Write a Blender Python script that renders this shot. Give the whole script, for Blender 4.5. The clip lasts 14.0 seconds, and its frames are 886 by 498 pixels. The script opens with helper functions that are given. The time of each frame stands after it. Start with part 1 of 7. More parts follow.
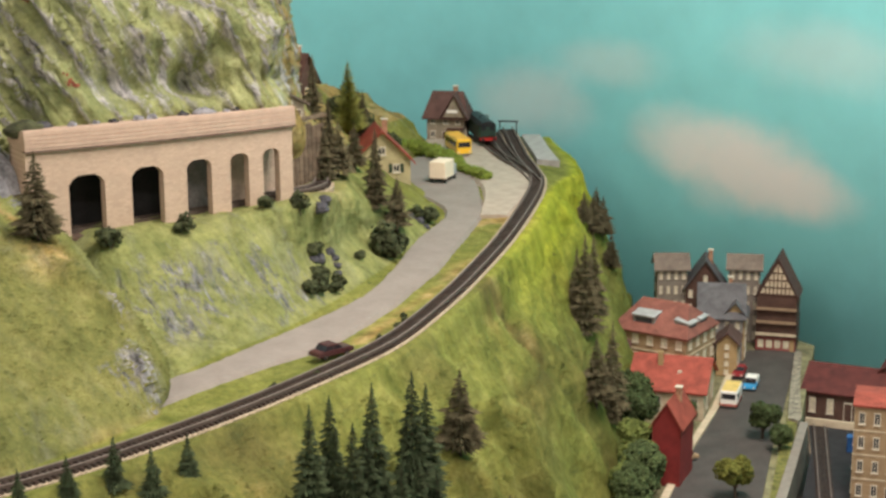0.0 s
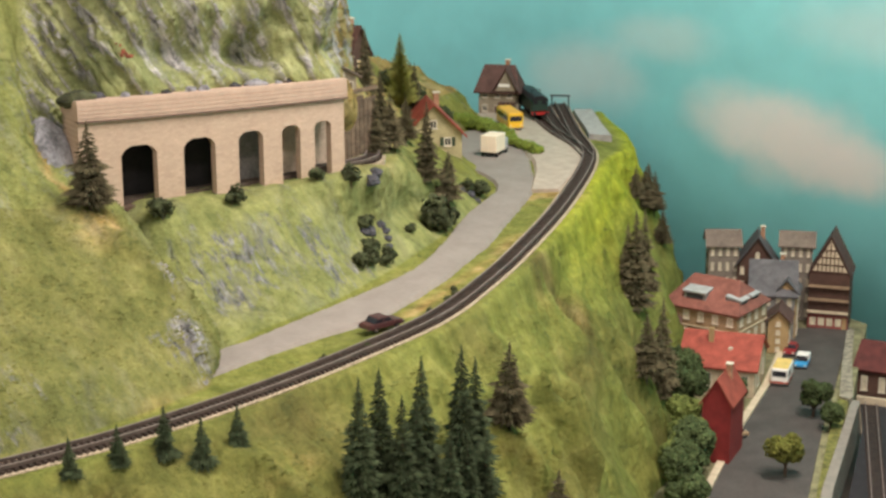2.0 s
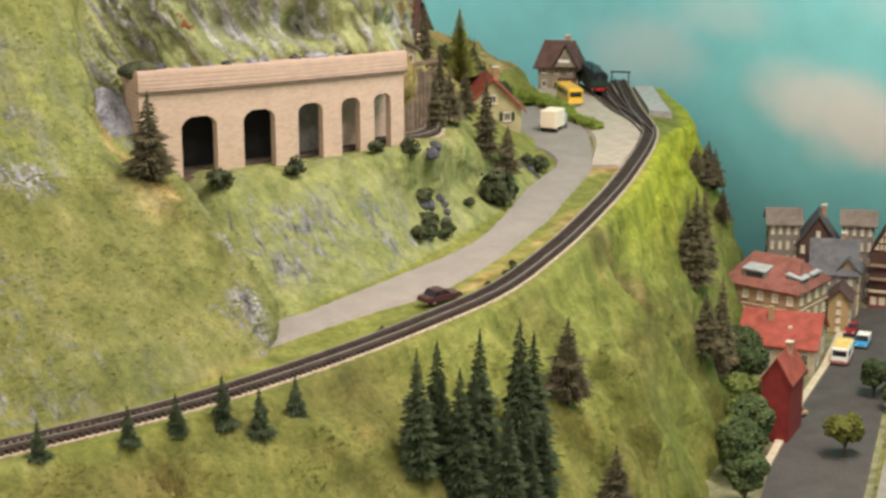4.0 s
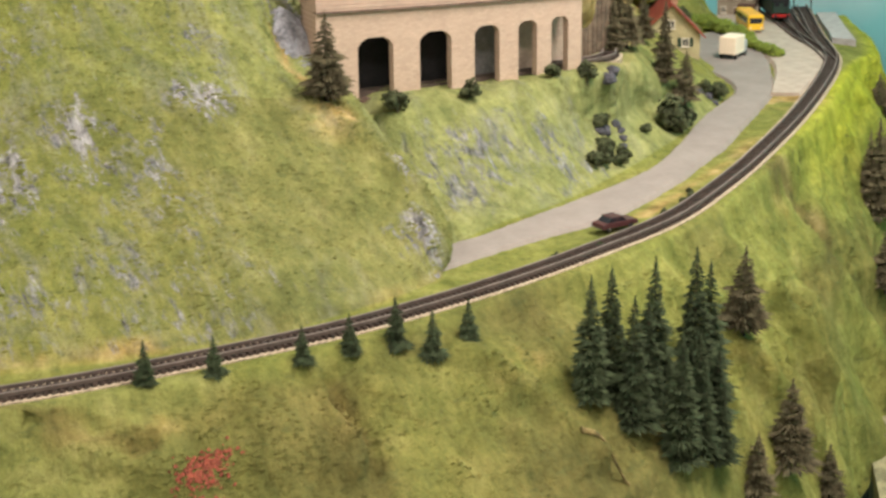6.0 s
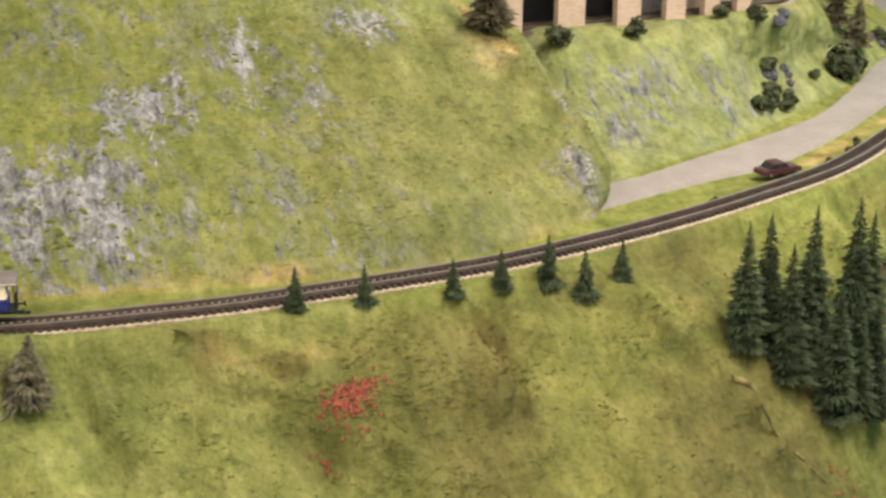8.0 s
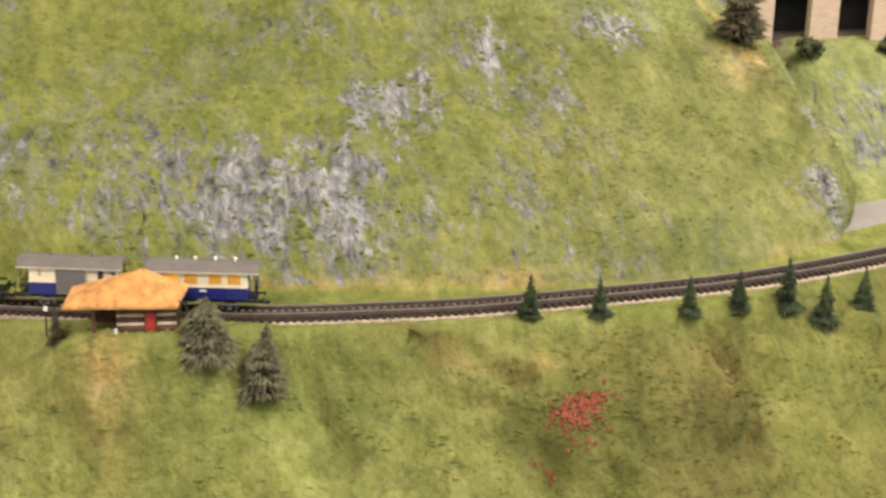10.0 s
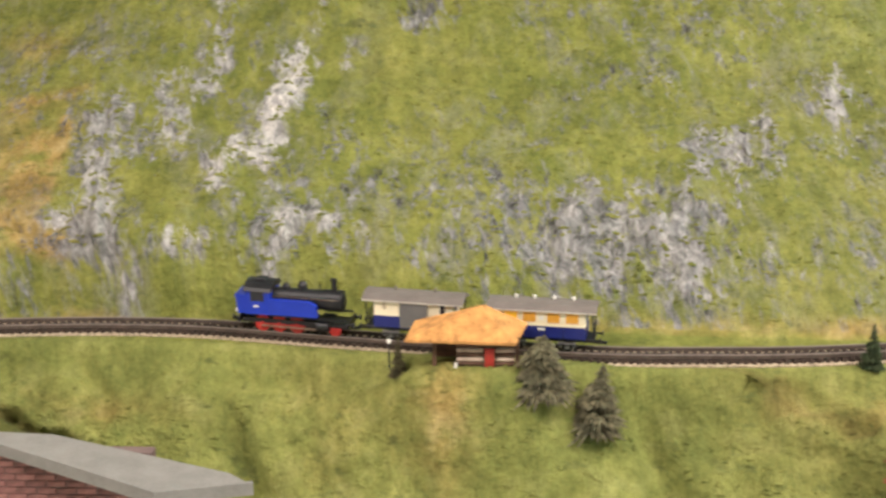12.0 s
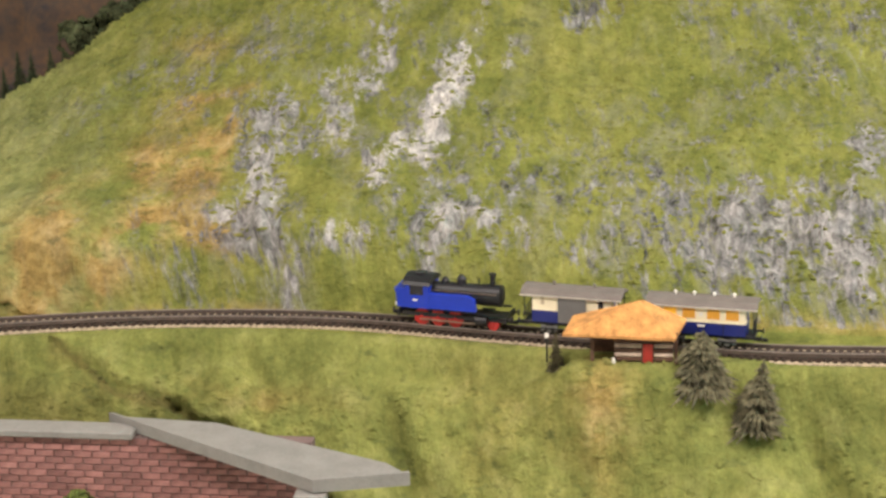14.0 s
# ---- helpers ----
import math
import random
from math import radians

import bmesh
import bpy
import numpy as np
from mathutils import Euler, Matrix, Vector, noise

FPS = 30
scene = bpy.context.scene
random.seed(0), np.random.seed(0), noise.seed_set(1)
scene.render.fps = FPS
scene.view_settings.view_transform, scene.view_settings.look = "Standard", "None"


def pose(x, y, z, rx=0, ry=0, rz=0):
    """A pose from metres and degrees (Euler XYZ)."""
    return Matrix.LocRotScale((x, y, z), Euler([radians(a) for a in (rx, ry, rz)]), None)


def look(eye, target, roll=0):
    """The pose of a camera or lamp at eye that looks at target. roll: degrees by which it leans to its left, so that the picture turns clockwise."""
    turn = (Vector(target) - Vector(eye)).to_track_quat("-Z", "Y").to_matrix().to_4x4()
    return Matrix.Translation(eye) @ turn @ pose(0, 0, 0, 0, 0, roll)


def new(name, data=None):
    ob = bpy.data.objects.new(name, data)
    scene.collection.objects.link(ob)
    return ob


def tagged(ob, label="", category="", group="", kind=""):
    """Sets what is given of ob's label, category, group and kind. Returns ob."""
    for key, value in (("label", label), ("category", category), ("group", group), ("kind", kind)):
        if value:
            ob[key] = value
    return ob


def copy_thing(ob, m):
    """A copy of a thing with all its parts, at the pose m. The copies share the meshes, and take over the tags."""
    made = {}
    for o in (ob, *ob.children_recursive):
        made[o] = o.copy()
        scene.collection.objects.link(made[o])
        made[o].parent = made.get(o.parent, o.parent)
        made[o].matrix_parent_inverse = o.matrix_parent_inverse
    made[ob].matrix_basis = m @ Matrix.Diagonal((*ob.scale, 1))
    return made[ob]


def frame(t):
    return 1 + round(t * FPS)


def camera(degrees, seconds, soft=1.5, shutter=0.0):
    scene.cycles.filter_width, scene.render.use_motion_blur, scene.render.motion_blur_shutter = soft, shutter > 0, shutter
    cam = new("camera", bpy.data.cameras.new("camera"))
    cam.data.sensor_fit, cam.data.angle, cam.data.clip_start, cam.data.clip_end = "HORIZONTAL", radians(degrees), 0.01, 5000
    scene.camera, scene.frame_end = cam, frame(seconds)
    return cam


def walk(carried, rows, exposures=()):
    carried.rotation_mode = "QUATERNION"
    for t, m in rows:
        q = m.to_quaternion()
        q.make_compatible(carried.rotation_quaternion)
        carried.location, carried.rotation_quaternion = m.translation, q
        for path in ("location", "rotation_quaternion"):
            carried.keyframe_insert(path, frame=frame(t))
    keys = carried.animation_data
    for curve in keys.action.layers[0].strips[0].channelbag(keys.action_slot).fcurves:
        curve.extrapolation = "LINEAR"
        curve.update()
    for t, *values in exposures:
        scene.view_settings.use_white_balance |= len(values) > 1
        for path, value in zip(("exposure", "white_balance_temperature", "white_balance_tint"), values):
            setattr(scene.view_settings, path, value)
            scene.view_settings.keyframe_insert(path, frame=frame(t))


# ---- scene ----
cam = camera(28.12, 14.0, soft=2.8, shutter=0.4)
walk(cam, [
    (0.0, look((0.008, -0.033, 1.718), (0.975, 1.648, 1.228), -0.35)),
    (0.5, look((0.008, -0.032, 1.717), (0.955, 1.659, 1.220), -0.31)),
    (1.0, look((0.009, -0.032, 1.716), (0.944, 1.663, 1.212), -0.41)),
    (1.5, look((0.009, -0.030, 1.714), (0.933, 1.668, 1.203), -0.38)),
    (2.0, look((0.009, -0.029, 1.715), (0.923, 1.673, 1.198), -0.23)),
    (4.3, look((0.008, -0.020, 1.702), (0.840, 1.714, 1.152), -0.32)),
    (4.5, look((0.008, -0.018, 1.700), (0.821, 1.721, 1.139), -0.41)),
    (5.0, look((0.009, -0.010, 1.697), (0.775, 1.745, 1.117), -0.55)),
    (5.5, look((0.008, -0.007, 1.695), (0.728, 1.761, 1.100), -0.66)),
    (6.0, look((0.007, -0.003, 1.695), (0.680, 1.777, 1.081), -0.69)),
    (6.5, look((0.007, 0.004, 1.691), (0.636, 1.798, 1.070), -0.72)),
    (7.0, look((0.008, 0.007, 1.692), (0.600, 1.808, 1.054), -0.99)),
    (7.5, look((0.013, 0.011, 1.688), (0.563, 1.816, 1.023), 0.82)),
    (7.7, look((0.013, 0.010, 1.687), (0.546, 1.817, 1.016), 0.68)),
    (9.8, look((0.012, 0.049, 1.718), (0.287, 1.892, 0.993), 0.91)),
    (10.0, look((-0.007, 0.035, 1.715), (0.256, 1.885, 1.004), 1.41)),
    (10.5, look((-0.012, 0.033, 1.709), (0.169, 1.899, 1.013), 1.05)),
    (11.0, look((-0.013, 0.033, 1.706), (0.071, 1.913, 1.029), 0.45)),
    (11.5, look((-0.014, 0.025, 1.706), (-0.019, 1.913, 1.045), -0.31)),
    (12.0, look((-0.016, 0.021, 1.702), (-0.123, 1.910, 1.053), -0.80)),
    (12.5, look((-0.013, 0.017, 1.693), (-0.205, 1.904, 1.057), -1.65)),
    (13.0, look((-0.006, 0.015, 1.686), (-0.261, 1.898, 1.062), -2.19)),
    (13.5, look((-0.008, 0.013, 1.687), (-0.286, 1.892, 1.062), -2.21)),
    (14.0, look((-0.009, 0.013, 1.683), (-0.303, 1.890, 1.057), -2.06)),
], exposures=[(0.0, -0.44), (2.0, -0.40), (5.0, -0.25), (7.5, -0.14), (14.0, -0.10)])

# ---- light: ceiling lamps of the exhibition room ----
world = bpy.data.worlds.new("room")
scene.world = world
world.use_nodes = True
world.node_tree.nodes["Background"].inputs[0].default_value = (1.0, 0.96, 0.9, 1)
world.node_tree.nodes["Background"].inputs[1].default_value = 0.35


def ceiling_lamp(name, x, y, z, sx, sy, power, colour):
    data = bpy.data.lights.new(name, "AREA")
    data.shape, data.size, data.size_y, data.energy, data.color = "RECTANGLE", sx, sy, power, colour
    ob = new(name, data)
    ob.matrix_world = pose(x, y, z)
    return ob


LAMPLIGHT = (1.0, 0.875, 0.82)
ceiling_lamp("ceiling_lamp_east", 1.45, 1.25, 2.74, 0.3, 1.0, 68, LAMPLIGHT)
ceiling_lamp("ceiling_lamp_middle", 0.6, 0.4, 2.74, 1.2, 0.3, 33, LAMPLIGHT)
ceiling_lamp("ceiling_lamp_west", -1.2, 0.4, 2.74, 1.2, 0.3, 47, LAMPLIGHT)


# ---- materials ----
def mat(name, colour, rough=0.7, metal=0.0, grain=0.12, scale=60.0, bump=0.15, second=None, spec=0.4, obj_random=0.0):
    """A painted or natural surface with grain at two scales."""
    m = bpy.data.materials.new(name)
    m.use_nodes = True
    n, l = m.node_tree.nodes, m.node_tree.links
    b = n["Principled BSDF"]
    b.inputs["Roughness"].default_value, b.inputs["Metallic"].default_value = rough, metal
    b.inputs["Specular IOR Level"].default_value = spec
    co = n.new("ShaderNodeTexCoord")
    n1, n2 = n.new("ShaderNodeTexNoise"), n.new("ShaderNodeTexNoise")
    n1.inputs["Scale"].default_value, n2.inputs["Scale"].default_value = scale, scale * 7
    n1.inputs["Detail"].default_value = n2.inputs["Detail"].default_value = 4
    for k in (n1, n2):
        l.new(co.outputs["Object"], k.inputs["Vector"])
    add = n.new("ShaderNodeMath")
    add.operation = "MULTIPLY_ADD"
    l.new(n1.outputs["Fac"], add.inputs[0])
    add.inputs[1].default_value = 0.6
    half = n.new("ShaderNodeMath")
    half.operation = "MULTIPLY"
    half.inputs[1].default_value = 0.4
    l.new(n2.outputs["Fac"], half.inputs[0])
    l.new(half.outputs[0], add.inputs[2])
    ramp = n.new("ShaderNodeValToRGB")
    c2 = second or tuple(min(1, c * (1 + grain * 2)) for c in colour)
    c1 = tuple(c * (1 - grain * 2) for c in colour) if not second else colour
    ramp.color_ramp.elements[0].position, ramp.color_ramp.elements[1].position = 0.36, 0.64
    ramp.color_ramp.elements[0].color, ramp.color_ramp.elements[1].color = (*c1, 1), (*c2, 1)
    l.new(add.outputs[0], ramp.inputs[0])
    out = ramp.outputs[0]
    if obj_random:
        info, hsv, mr = n.new("ShaderNodeObjectInfo"), n.new("ShaderNodeHueSaturation"), n.new("ShaderNodeMapRange")
        mr.inputs["To Min"].default_value, mr.inputs["To Max"].default_value = 1 - obj_random, 1 + obj_random
        l.new(info.outputs["Random"], mr.inputs["Value"])
        l.new(mr.outputs[0], hsv.inputs["Value"])
        l.new(out, hsv.inputs["Color"])
        out = hsv.outputs[0]
    l.new(out, b.inputs["Base Color"])
    if bump:
        bp = n.new("ShaderNodeBump")
        bp.inputs["Strength"].default_value, bp.inputs["Distance"].default_value = bump, 0.002
        l.new(add.outputs[0], bp.inputs["Height"])
        l.new(bp.outputs[0], b.inputs["Normal"])
    return m


def grass_material():
    """Static-grass mat with bare rock, earth and fresh green where the mesh's cover attribute says so."""
    m = bpy.data.materials.new("scenery_grass")
    m.use_nodes = True
    n, l = m.node_tree.nodes, m.node_tree.links
    b = n["Principled BSDF"]
    b.inputs["Roughness"].default_value, b.inputs["Specular IOR Level"].default_value = 0.95, 0.1
    co = n.new("ShaderNodeTexCoord")

    def noise_tex(scale, detail=5, rough=0.6, stretch=None):
        k = n.new("ShaderNodeTexNoise")
        k.inputs["Scale"].default_value, k.inputs["Detail"].default_value, k.inputs["Roughness"].default_value = scale, detail, rough
        if stretch:
            mp = n.new("ShaderNodeMapping")
            mp.inputs["Scale"].default_value = stretch
            l.new(co.outputs["Object"], mp.inputs["Vector"])
            l.new(mp.outputs[0], k.inputs["Vector"])
        else:
            l.new(co.outputs["Object"], k.inputs["Vector"])
        return k.outputs["Fac"]

    def ramp(fac, *stops):
        k = n.new("ShaderNodeValToRGB")
        e = k.color_ramp.elements
        while len(e) < len(stops):
            e.new(0.5)
        for s, (p, c) in zip(e, stops):
            s.position, s.color = p, (*c, 1)
        l.new(fac, k.inputs[0])
        return k.outputs[0]

    def mix(fac, a, c):
        k = n.new("ShaderNodeMix")
        k.data_type = "RGBA"
        l.new(fac, k.inputs["Factor"])
        l.new(a, k.inputs["A"])
        l.new(c, k.inputs["B"])
        return k.outputs["Result"]

    def calc(op, a, c):
        k = n.new("ShaderNodeMath")
        k.operation = op
        for i, v in enumerate((a, c)):
            if isinstance(v, float):
                k.inputs[i].default_value = v
            else:
                l.new(v, k.inputs[i])
        return k.outputs[0]

    def signed(v):
        k = n.new("ShaderNodeMath")
        k.operation = "SUBTRACT"
        l.new(v, k.inputs[0])
        k.inputs[1].default_value = 0.5
        return k.outputs[0]

    def turned(scale, angle, stretch, detail=6, rough=0.7):
        """Streaky noise: turned about y first, then stretched."""
        k, rot, mp = n.new("ShaderNodeTexNoise"), n.new("ShaderNodeVectorRotate"), n.new("ShaderNodeMapping")
        rot.rotation_type = "Y_AXIS"
        rot.inputs["Angle"].default_value = radians(angle)
        mp.inputs["Scale"].default_value = stretch
        l.new(co.outputs["Object"], rot.inputs["Vector"])
        l.new(rot.outputs[0], mp.inputs["Vector"])
        l.new(mp.outputs[0], k.inputs["Vector"])
        k.inputs["Scale"].default_value, k.inputs["Detail"].default_value, k.inputs["Roughness"].default_value = scale, detail, rough
        k.inputs["Distortion"].default_value = 0.5
        return k.outputs["Fac"]

    def attr(name):
        at, sep = n.new("ShaderNodeAttribute"), n.new("ShaderNodeSeparateColor")
        at.attribute_name = name
        l.new(at.outputs["Color"], sep.inputs[0])
        return sep.outputs

    rock_w, earth_w, lime_w = attr("cover")
    cool_w, white_w, olive_w = attr("tone")
    crag_w = attr("crag")[0]
    big, mid, fine = noise_tex(5), noise_tex(24, 6, 0.68), noise_tex(260, 3)
    half = n.new("ShaderNodeValue")
    half.outputs[0].default_value = 0.5

    def turf(lo, me, hi, l2, m2, h2):
        return mix(half.outputs[0], ramp(big, (0.32, lo), (0.5, me), (0.68, hi)), ramp(mid, (0.36, l2), (0.5, m2), (0.64, h2)))

    col = turf((0.150, 0.172, 0.042), (0.192, 0.208, 0.049), (0.244, 0.241, 0.062), (0.125, 0.150, 0.038), (0.192, 0.209, 0.051), (0.277, 0.281, 0.086))
    cool = turf((0.185, 0.21, 0.080), (0.25, 0.268, 0.098), (0.31, 0.315, 0.125), (0.155, 0.18, 0.068), (0.25, 0.268, 0.098), (0.37, 0.378, 0.17))
    col = mix(cool_w, col, cool)
    high = turf((0.25, 0.28, 0.12), (0.34, 0.365, 0.16), (0.43, 0.44, 0.21), (0.20, 0.225, 0.10), (0.33, 0.355, 0.155), (0.48, 0.49, 0.26))
    col = mix(crag_w, col, high)
    olive = turf((0.085, 0.080, 0.028), (0.125, 0.115, 0.036), (0.165, 0.140, 0.045), (0.085, 0.088, 0.029), (0.125, 0.118, 0.036), (0.18, 0.155, 0.054))
    col = mix(olive_w, col, olive)
    lime = ramp(mid, (0.35, (0.25, 0.29, 0.026)), (0.65, (0.43, 0.44, 0.045)))
    col = mix(lime_w, col, lime)
    earth = ramp(mid, (0.35, (0.20, 0.14, 0.048)), (0.5, (0.345, 0.245, 0.085)), (0.65, (0.47, 0.36, 0.16)))
    col = mix(calc("MULTIPLY", earth_w, ramp_val(n, l, noise_tex(16), 0.38, 0.62)), col, earth)
    # fibres brushed down the slope, paler and darker
    brushed = turned(11, 9, (3.4, 1.4, 0.42), 6, 0.68)
    wash = n.new("ShaderNodeMix")
    wash.data_type, wash.blend_type = "RGBA", "MULTIPLY"
    wash.inputs["Factor"].default_value = 0.8
    l.new(col, wash.inputs["A"])
    l.new(ramp(brushed, (0.34, (0.70, 0.72, 0.70)), (0.5, (1.0, 1.0, 1.0)), (0.66, (1.30, 1.27, 1.30))), wash.inputs["B"])
    col = wash.outputs["Result"]
    # short dark dashes along the contours: shade under the tufts put into the colour
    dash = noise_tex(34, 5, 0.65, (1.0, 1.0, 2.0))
    tuft_shade = ramp(mid, (0.4, (0.060, 0.075, 0.028)), (0.6, (0.11, 0.125, 0.042)))
    col = mix(calc("MULTIPLY", ramp_val(n, l, dash, 0.41, 0.33), 0.55), col, tuft_shade)
    # bare rock in streaks, greyer and broken; whitest where quarried
    streak = turned(13, 12, (2.6, 1.2, 0.75), 8, 0.74)
    fleck = turned(34, -14, (2.0, 1.2, 0.8), 5, 0.7)
    grains = turned(40, 8, (2.4, 1.3, 0.7), 8, 0.78)
    rock = ramp(grains, (0.38, (0.035, 0.036, 0.042)), (0.46, (0.12, 0.12, 0.135)), (0.54, (0.21, 0.21, 0.225)), (0.64, (0.38, 0.375, 0.38)))
    pale = ramp(grains, (0.34, (0.16, 0.155, 0.18)), (0.47, (0.46, 0.44, 0.44)), (0.60, (0.80, 0.76, 0.73)))
    rock = mix(white_w, rock, pale)
    gate = calc("MINIMUM", calc("MULTIPLY", rock_w, 3.0), 1.0)
    spread = calc("ADD", calc("ADD", calc("MULTIPLY", signed(streak), 2.6), calc("MULTIPLY", signed(fleck), 1.3)), calc("MULTIPLY", signed(turned(30, 20, (3.2, 1.3, 0.55), 5, 0.65)), 3.0))
    # a thin grey veil of dust in streaks down the slope
    veil = turned(9, 10, (3.0, 1.3, 0.5), 5, 0.65)
    dust = ramp(grains, (0.4, (0.15, 0.15, 0.135)), (0.6, (0.27, 0.265, 0.25)))
    col = mix(calc("MULTIPLY", calc("MULTIPLY", ramp_val(n, l, veil, 0.50, 0.66), gate), 0.5), col, dust)
    # on the cliff the rock stands in leaning ribs
    craggy = turned(21, 29, (2.6, 1.0, 0.42), 7, 0.72)
    ribs = calc("MULTIPLY", signed(craggy), 4.2)
    spread = calc("ADD", calc("MULTIPLY", spread, calc("SUBTRACT", 1.0, crag_w)), calc("MULTIPLY", ribs, crag_w))
    rw = calc("ADD", rock_w, calc("MULTIPLY", spread, gate))
    cliff_rock = ramp(turned(34, 29, (3.0, 1.2, 0.5), 8, 0.78), (0.37, (0.045, 0.045, 0.05)), (0.44, (0.25, 0.245, 0.26)), (0.52, (0.47, 0.455, 0.46)), (0.62, (0.75, 0.72, 0.70)))
    rock = mix(crag_w, rock, cliff_rock)
    col = mix(calc("MULTIPLY", ramp_val(n, l, rw, 0.30, 0.78), 0.88), col, rock)
    speck = ramp(calc("ADD", calc("MULTIPLY", fine, 0.4), calc("MULTIPLY", noise_tex(95, 4, 0.6, (1.2, 1, 1.0)), 0.6)), (0.36, (0.50, 0.53, 0.50)), (0.5, (1.0, 1.0, 1.0)), (0.64, (1.35, 1.33, 1.3)))
    mul = n.new("ShaderNodeMix")
    mul.data_type, mul.blend_type = "RGBA", "MULTIPLY"
    mul.inputs["Factor"].default_value = 0.45
    l.new(col, mul.inputs["A"])
    l.new(speck, mul.inputs["B"])
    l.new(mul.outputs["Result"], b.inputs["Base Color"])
    bp = n.new("ShaderNodeBump")
    bp.inputs["Strength"].default_value, bp.inputs["Distance"].default_value = 1.0, 0.009
    lump = noise_tex(70, 5, 0.65, (1.25, 1, 1.0))
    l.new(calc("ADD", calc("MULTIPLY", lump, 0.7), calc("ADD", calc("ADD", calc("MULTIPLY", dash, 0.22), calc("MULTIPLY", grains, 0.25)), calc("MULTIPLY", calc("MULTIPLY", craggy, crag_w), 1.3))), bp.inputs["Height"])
    l.new(bp.outputs[0], b.inputs["Normal"])
    return m


def ramp_val(n, l, fac, lo, hi):
    k = n.new("ShaderNodeMapRange")
    k.inputs["From Min"].default_value, k.inputs["From Max"].default_value = lo, hi
    l.new(fac, k.inputs["Value"])
    return k.outputs[0]


GRASS = grass_material()
ASPHALT = mat("model_road", (0.27, 0.237, 0.207), 0.9, grain=0.05, scale=25, bump=0.1)
TOWN_ROAD = mat("town_asphalt", (0.072, 0.063, 0.056), 0.85, grain=0.1, scale=30, bump=0.1)
GRAVEL = mat("ballast", (0.42, 0.34, 0.24), 0.95, grain=0.3, scale=300, bump=0.8)
DARK_BALLAST = mat("dark_brown_ballast", (0.075, 0.055, 0.042), 0.95, grain=0.3, scale=300, bump=0.6)
PLATFORM = mat("platform_paving", (0.36, 0.35, 0.33), 0.9, grain=0.1, scale=60)
SLEEPER = mat("sleeper_brown", (0.045, 0.03, 0.022), 0.7, grain=0.2, scale=100)
RAIL = mat("rail_steel", (0.10, 0.075, 0.06), 0.75, 0.2, grain=0.15, scale=80)
RAIL_BRIGHT = mat("rail_head", (0.21, 0.175, 0.155), 0.85, 0.0, grain=0.1, scale=80)


# ---- helpers for building ----
def part(name, bm, material, parent=None, label=""):
    """Links a bmesh as one mesh object under a thing or a part."""
    me = bpy.data.meshes.new(name)
    bm.to_mesh(me)
    bm.free()
    me.materials.append(material)
    ob = new(name, me)
    if parent:
        ob.parent = parent
    if label:
        ob["label"] = label
    return ob


def share(name, ob, parent, m):
    """Another object on the mesh of ob."""
    o = new(name, ob.data)
    o.parent, o.matrix_basis = parent, m
    return o


def thing(name, m, label, category, group="", kind=""):
    return tagged(_at(new(name), m), label, category, group, kind)


def _at(ob, m):
    ob.matrix_basis = m
    ob.empty_display_size = 0.02
    return ob


def box(bm, x0, y0, z0, x1, y1, z1, bevel=0.0):
    """A box between two corners, with its edges eased."""
    vs = [bm.verts.new((x, y, z)) for z in (z0, z1) for x, y in ((x0, y0), (x1, y0), (x1, y1), (x0, y1))]
    fs = [(3, 2, 1, 0), (4, 5, 6, 7), (0, 1, 5, 4), (1, 2, 6, 5), (2, 3, 7, 6), (3, 0, 4, 7)]
    faces = [bm.faces.new([vs[i] for i in f]) for f in fs]
    if bevel:
        bmesh.ops.bevel(bm, geom=list({e for f in faces for e in f.edges}), offset=bevel, segments=1, affect="EDGES", profile=0.5)
    return bm


def boxes(*rows, bevel=0.0):
    bm = bmesh.new()
    for r in rows:
        box(bm, *r, bevel=bevel)
    return bm


def prism(poly, y0, y1, axis="y"):
    """A polygon (x, z) drawn out along y, or (x, y) along z."""
    bm = bmesh.new()
    put = (lambda p, d: (p[0], d, p[1])) if axis == "y" else ((lambda p, d: (d, p[0], p[1])) if axis == "x" else (lambda p, d: (p[0], p[1], d)))
    a = [bm.verts.new(put(p, y0)) for p in poly]
    b = [bm.verts.new(put(p, y1)) for p in poly]
    n = len(poly)
    bm.faces.new(a)
    bm.faces.new(b[::-1])
    for i in range(n):
        bm.faces.new((a[i], b[i], b[(i + 1) % n], a[(i + 1) % n]))
    bmesh.ops.recalc_face_normals(bm, faces=bm.faces)
    return bm


def tube(bm, a, b, r0, r1=None, n=10):
    """A round bar from a to b."""
    a, b = Vector(a), Vector(b)
    q = (b - a).to_track_quat("Z", "Y").to_matrix()
    r1 = r0 if r1 is None else r1
    rings = [[bm.verts.new(p + q @ Vector((r * math.cos(2 * math.pi * i / n), r * math.sin(2 * math.pi * i / n), 0))) for i in range(n)] for p, r in ((a, r0), (b, r1))]
    for i in range(n):
        bm.faces.new((rings[0][i], rings[0][(i + 1) % n], rings[1][(i + 1) % n], rings[1][i]))
    bm.faces.new(rings[0][::-1])
    bm.faces.new(rings[1])
    return bm


def sheet(name, vs, fs, material, smooth=True):
    me = bpy.data.meshes.new(name)
    me.from_pydata([tuple(v) for v in vs], [], [tuple(int(i) for i in f) for f in fs])
    me.materials.append(material)
    if smooth:
        me.polygons.foreach_set("use_smooth", [True] * len(me.polygons))
    me.update()
    return new(name, me)


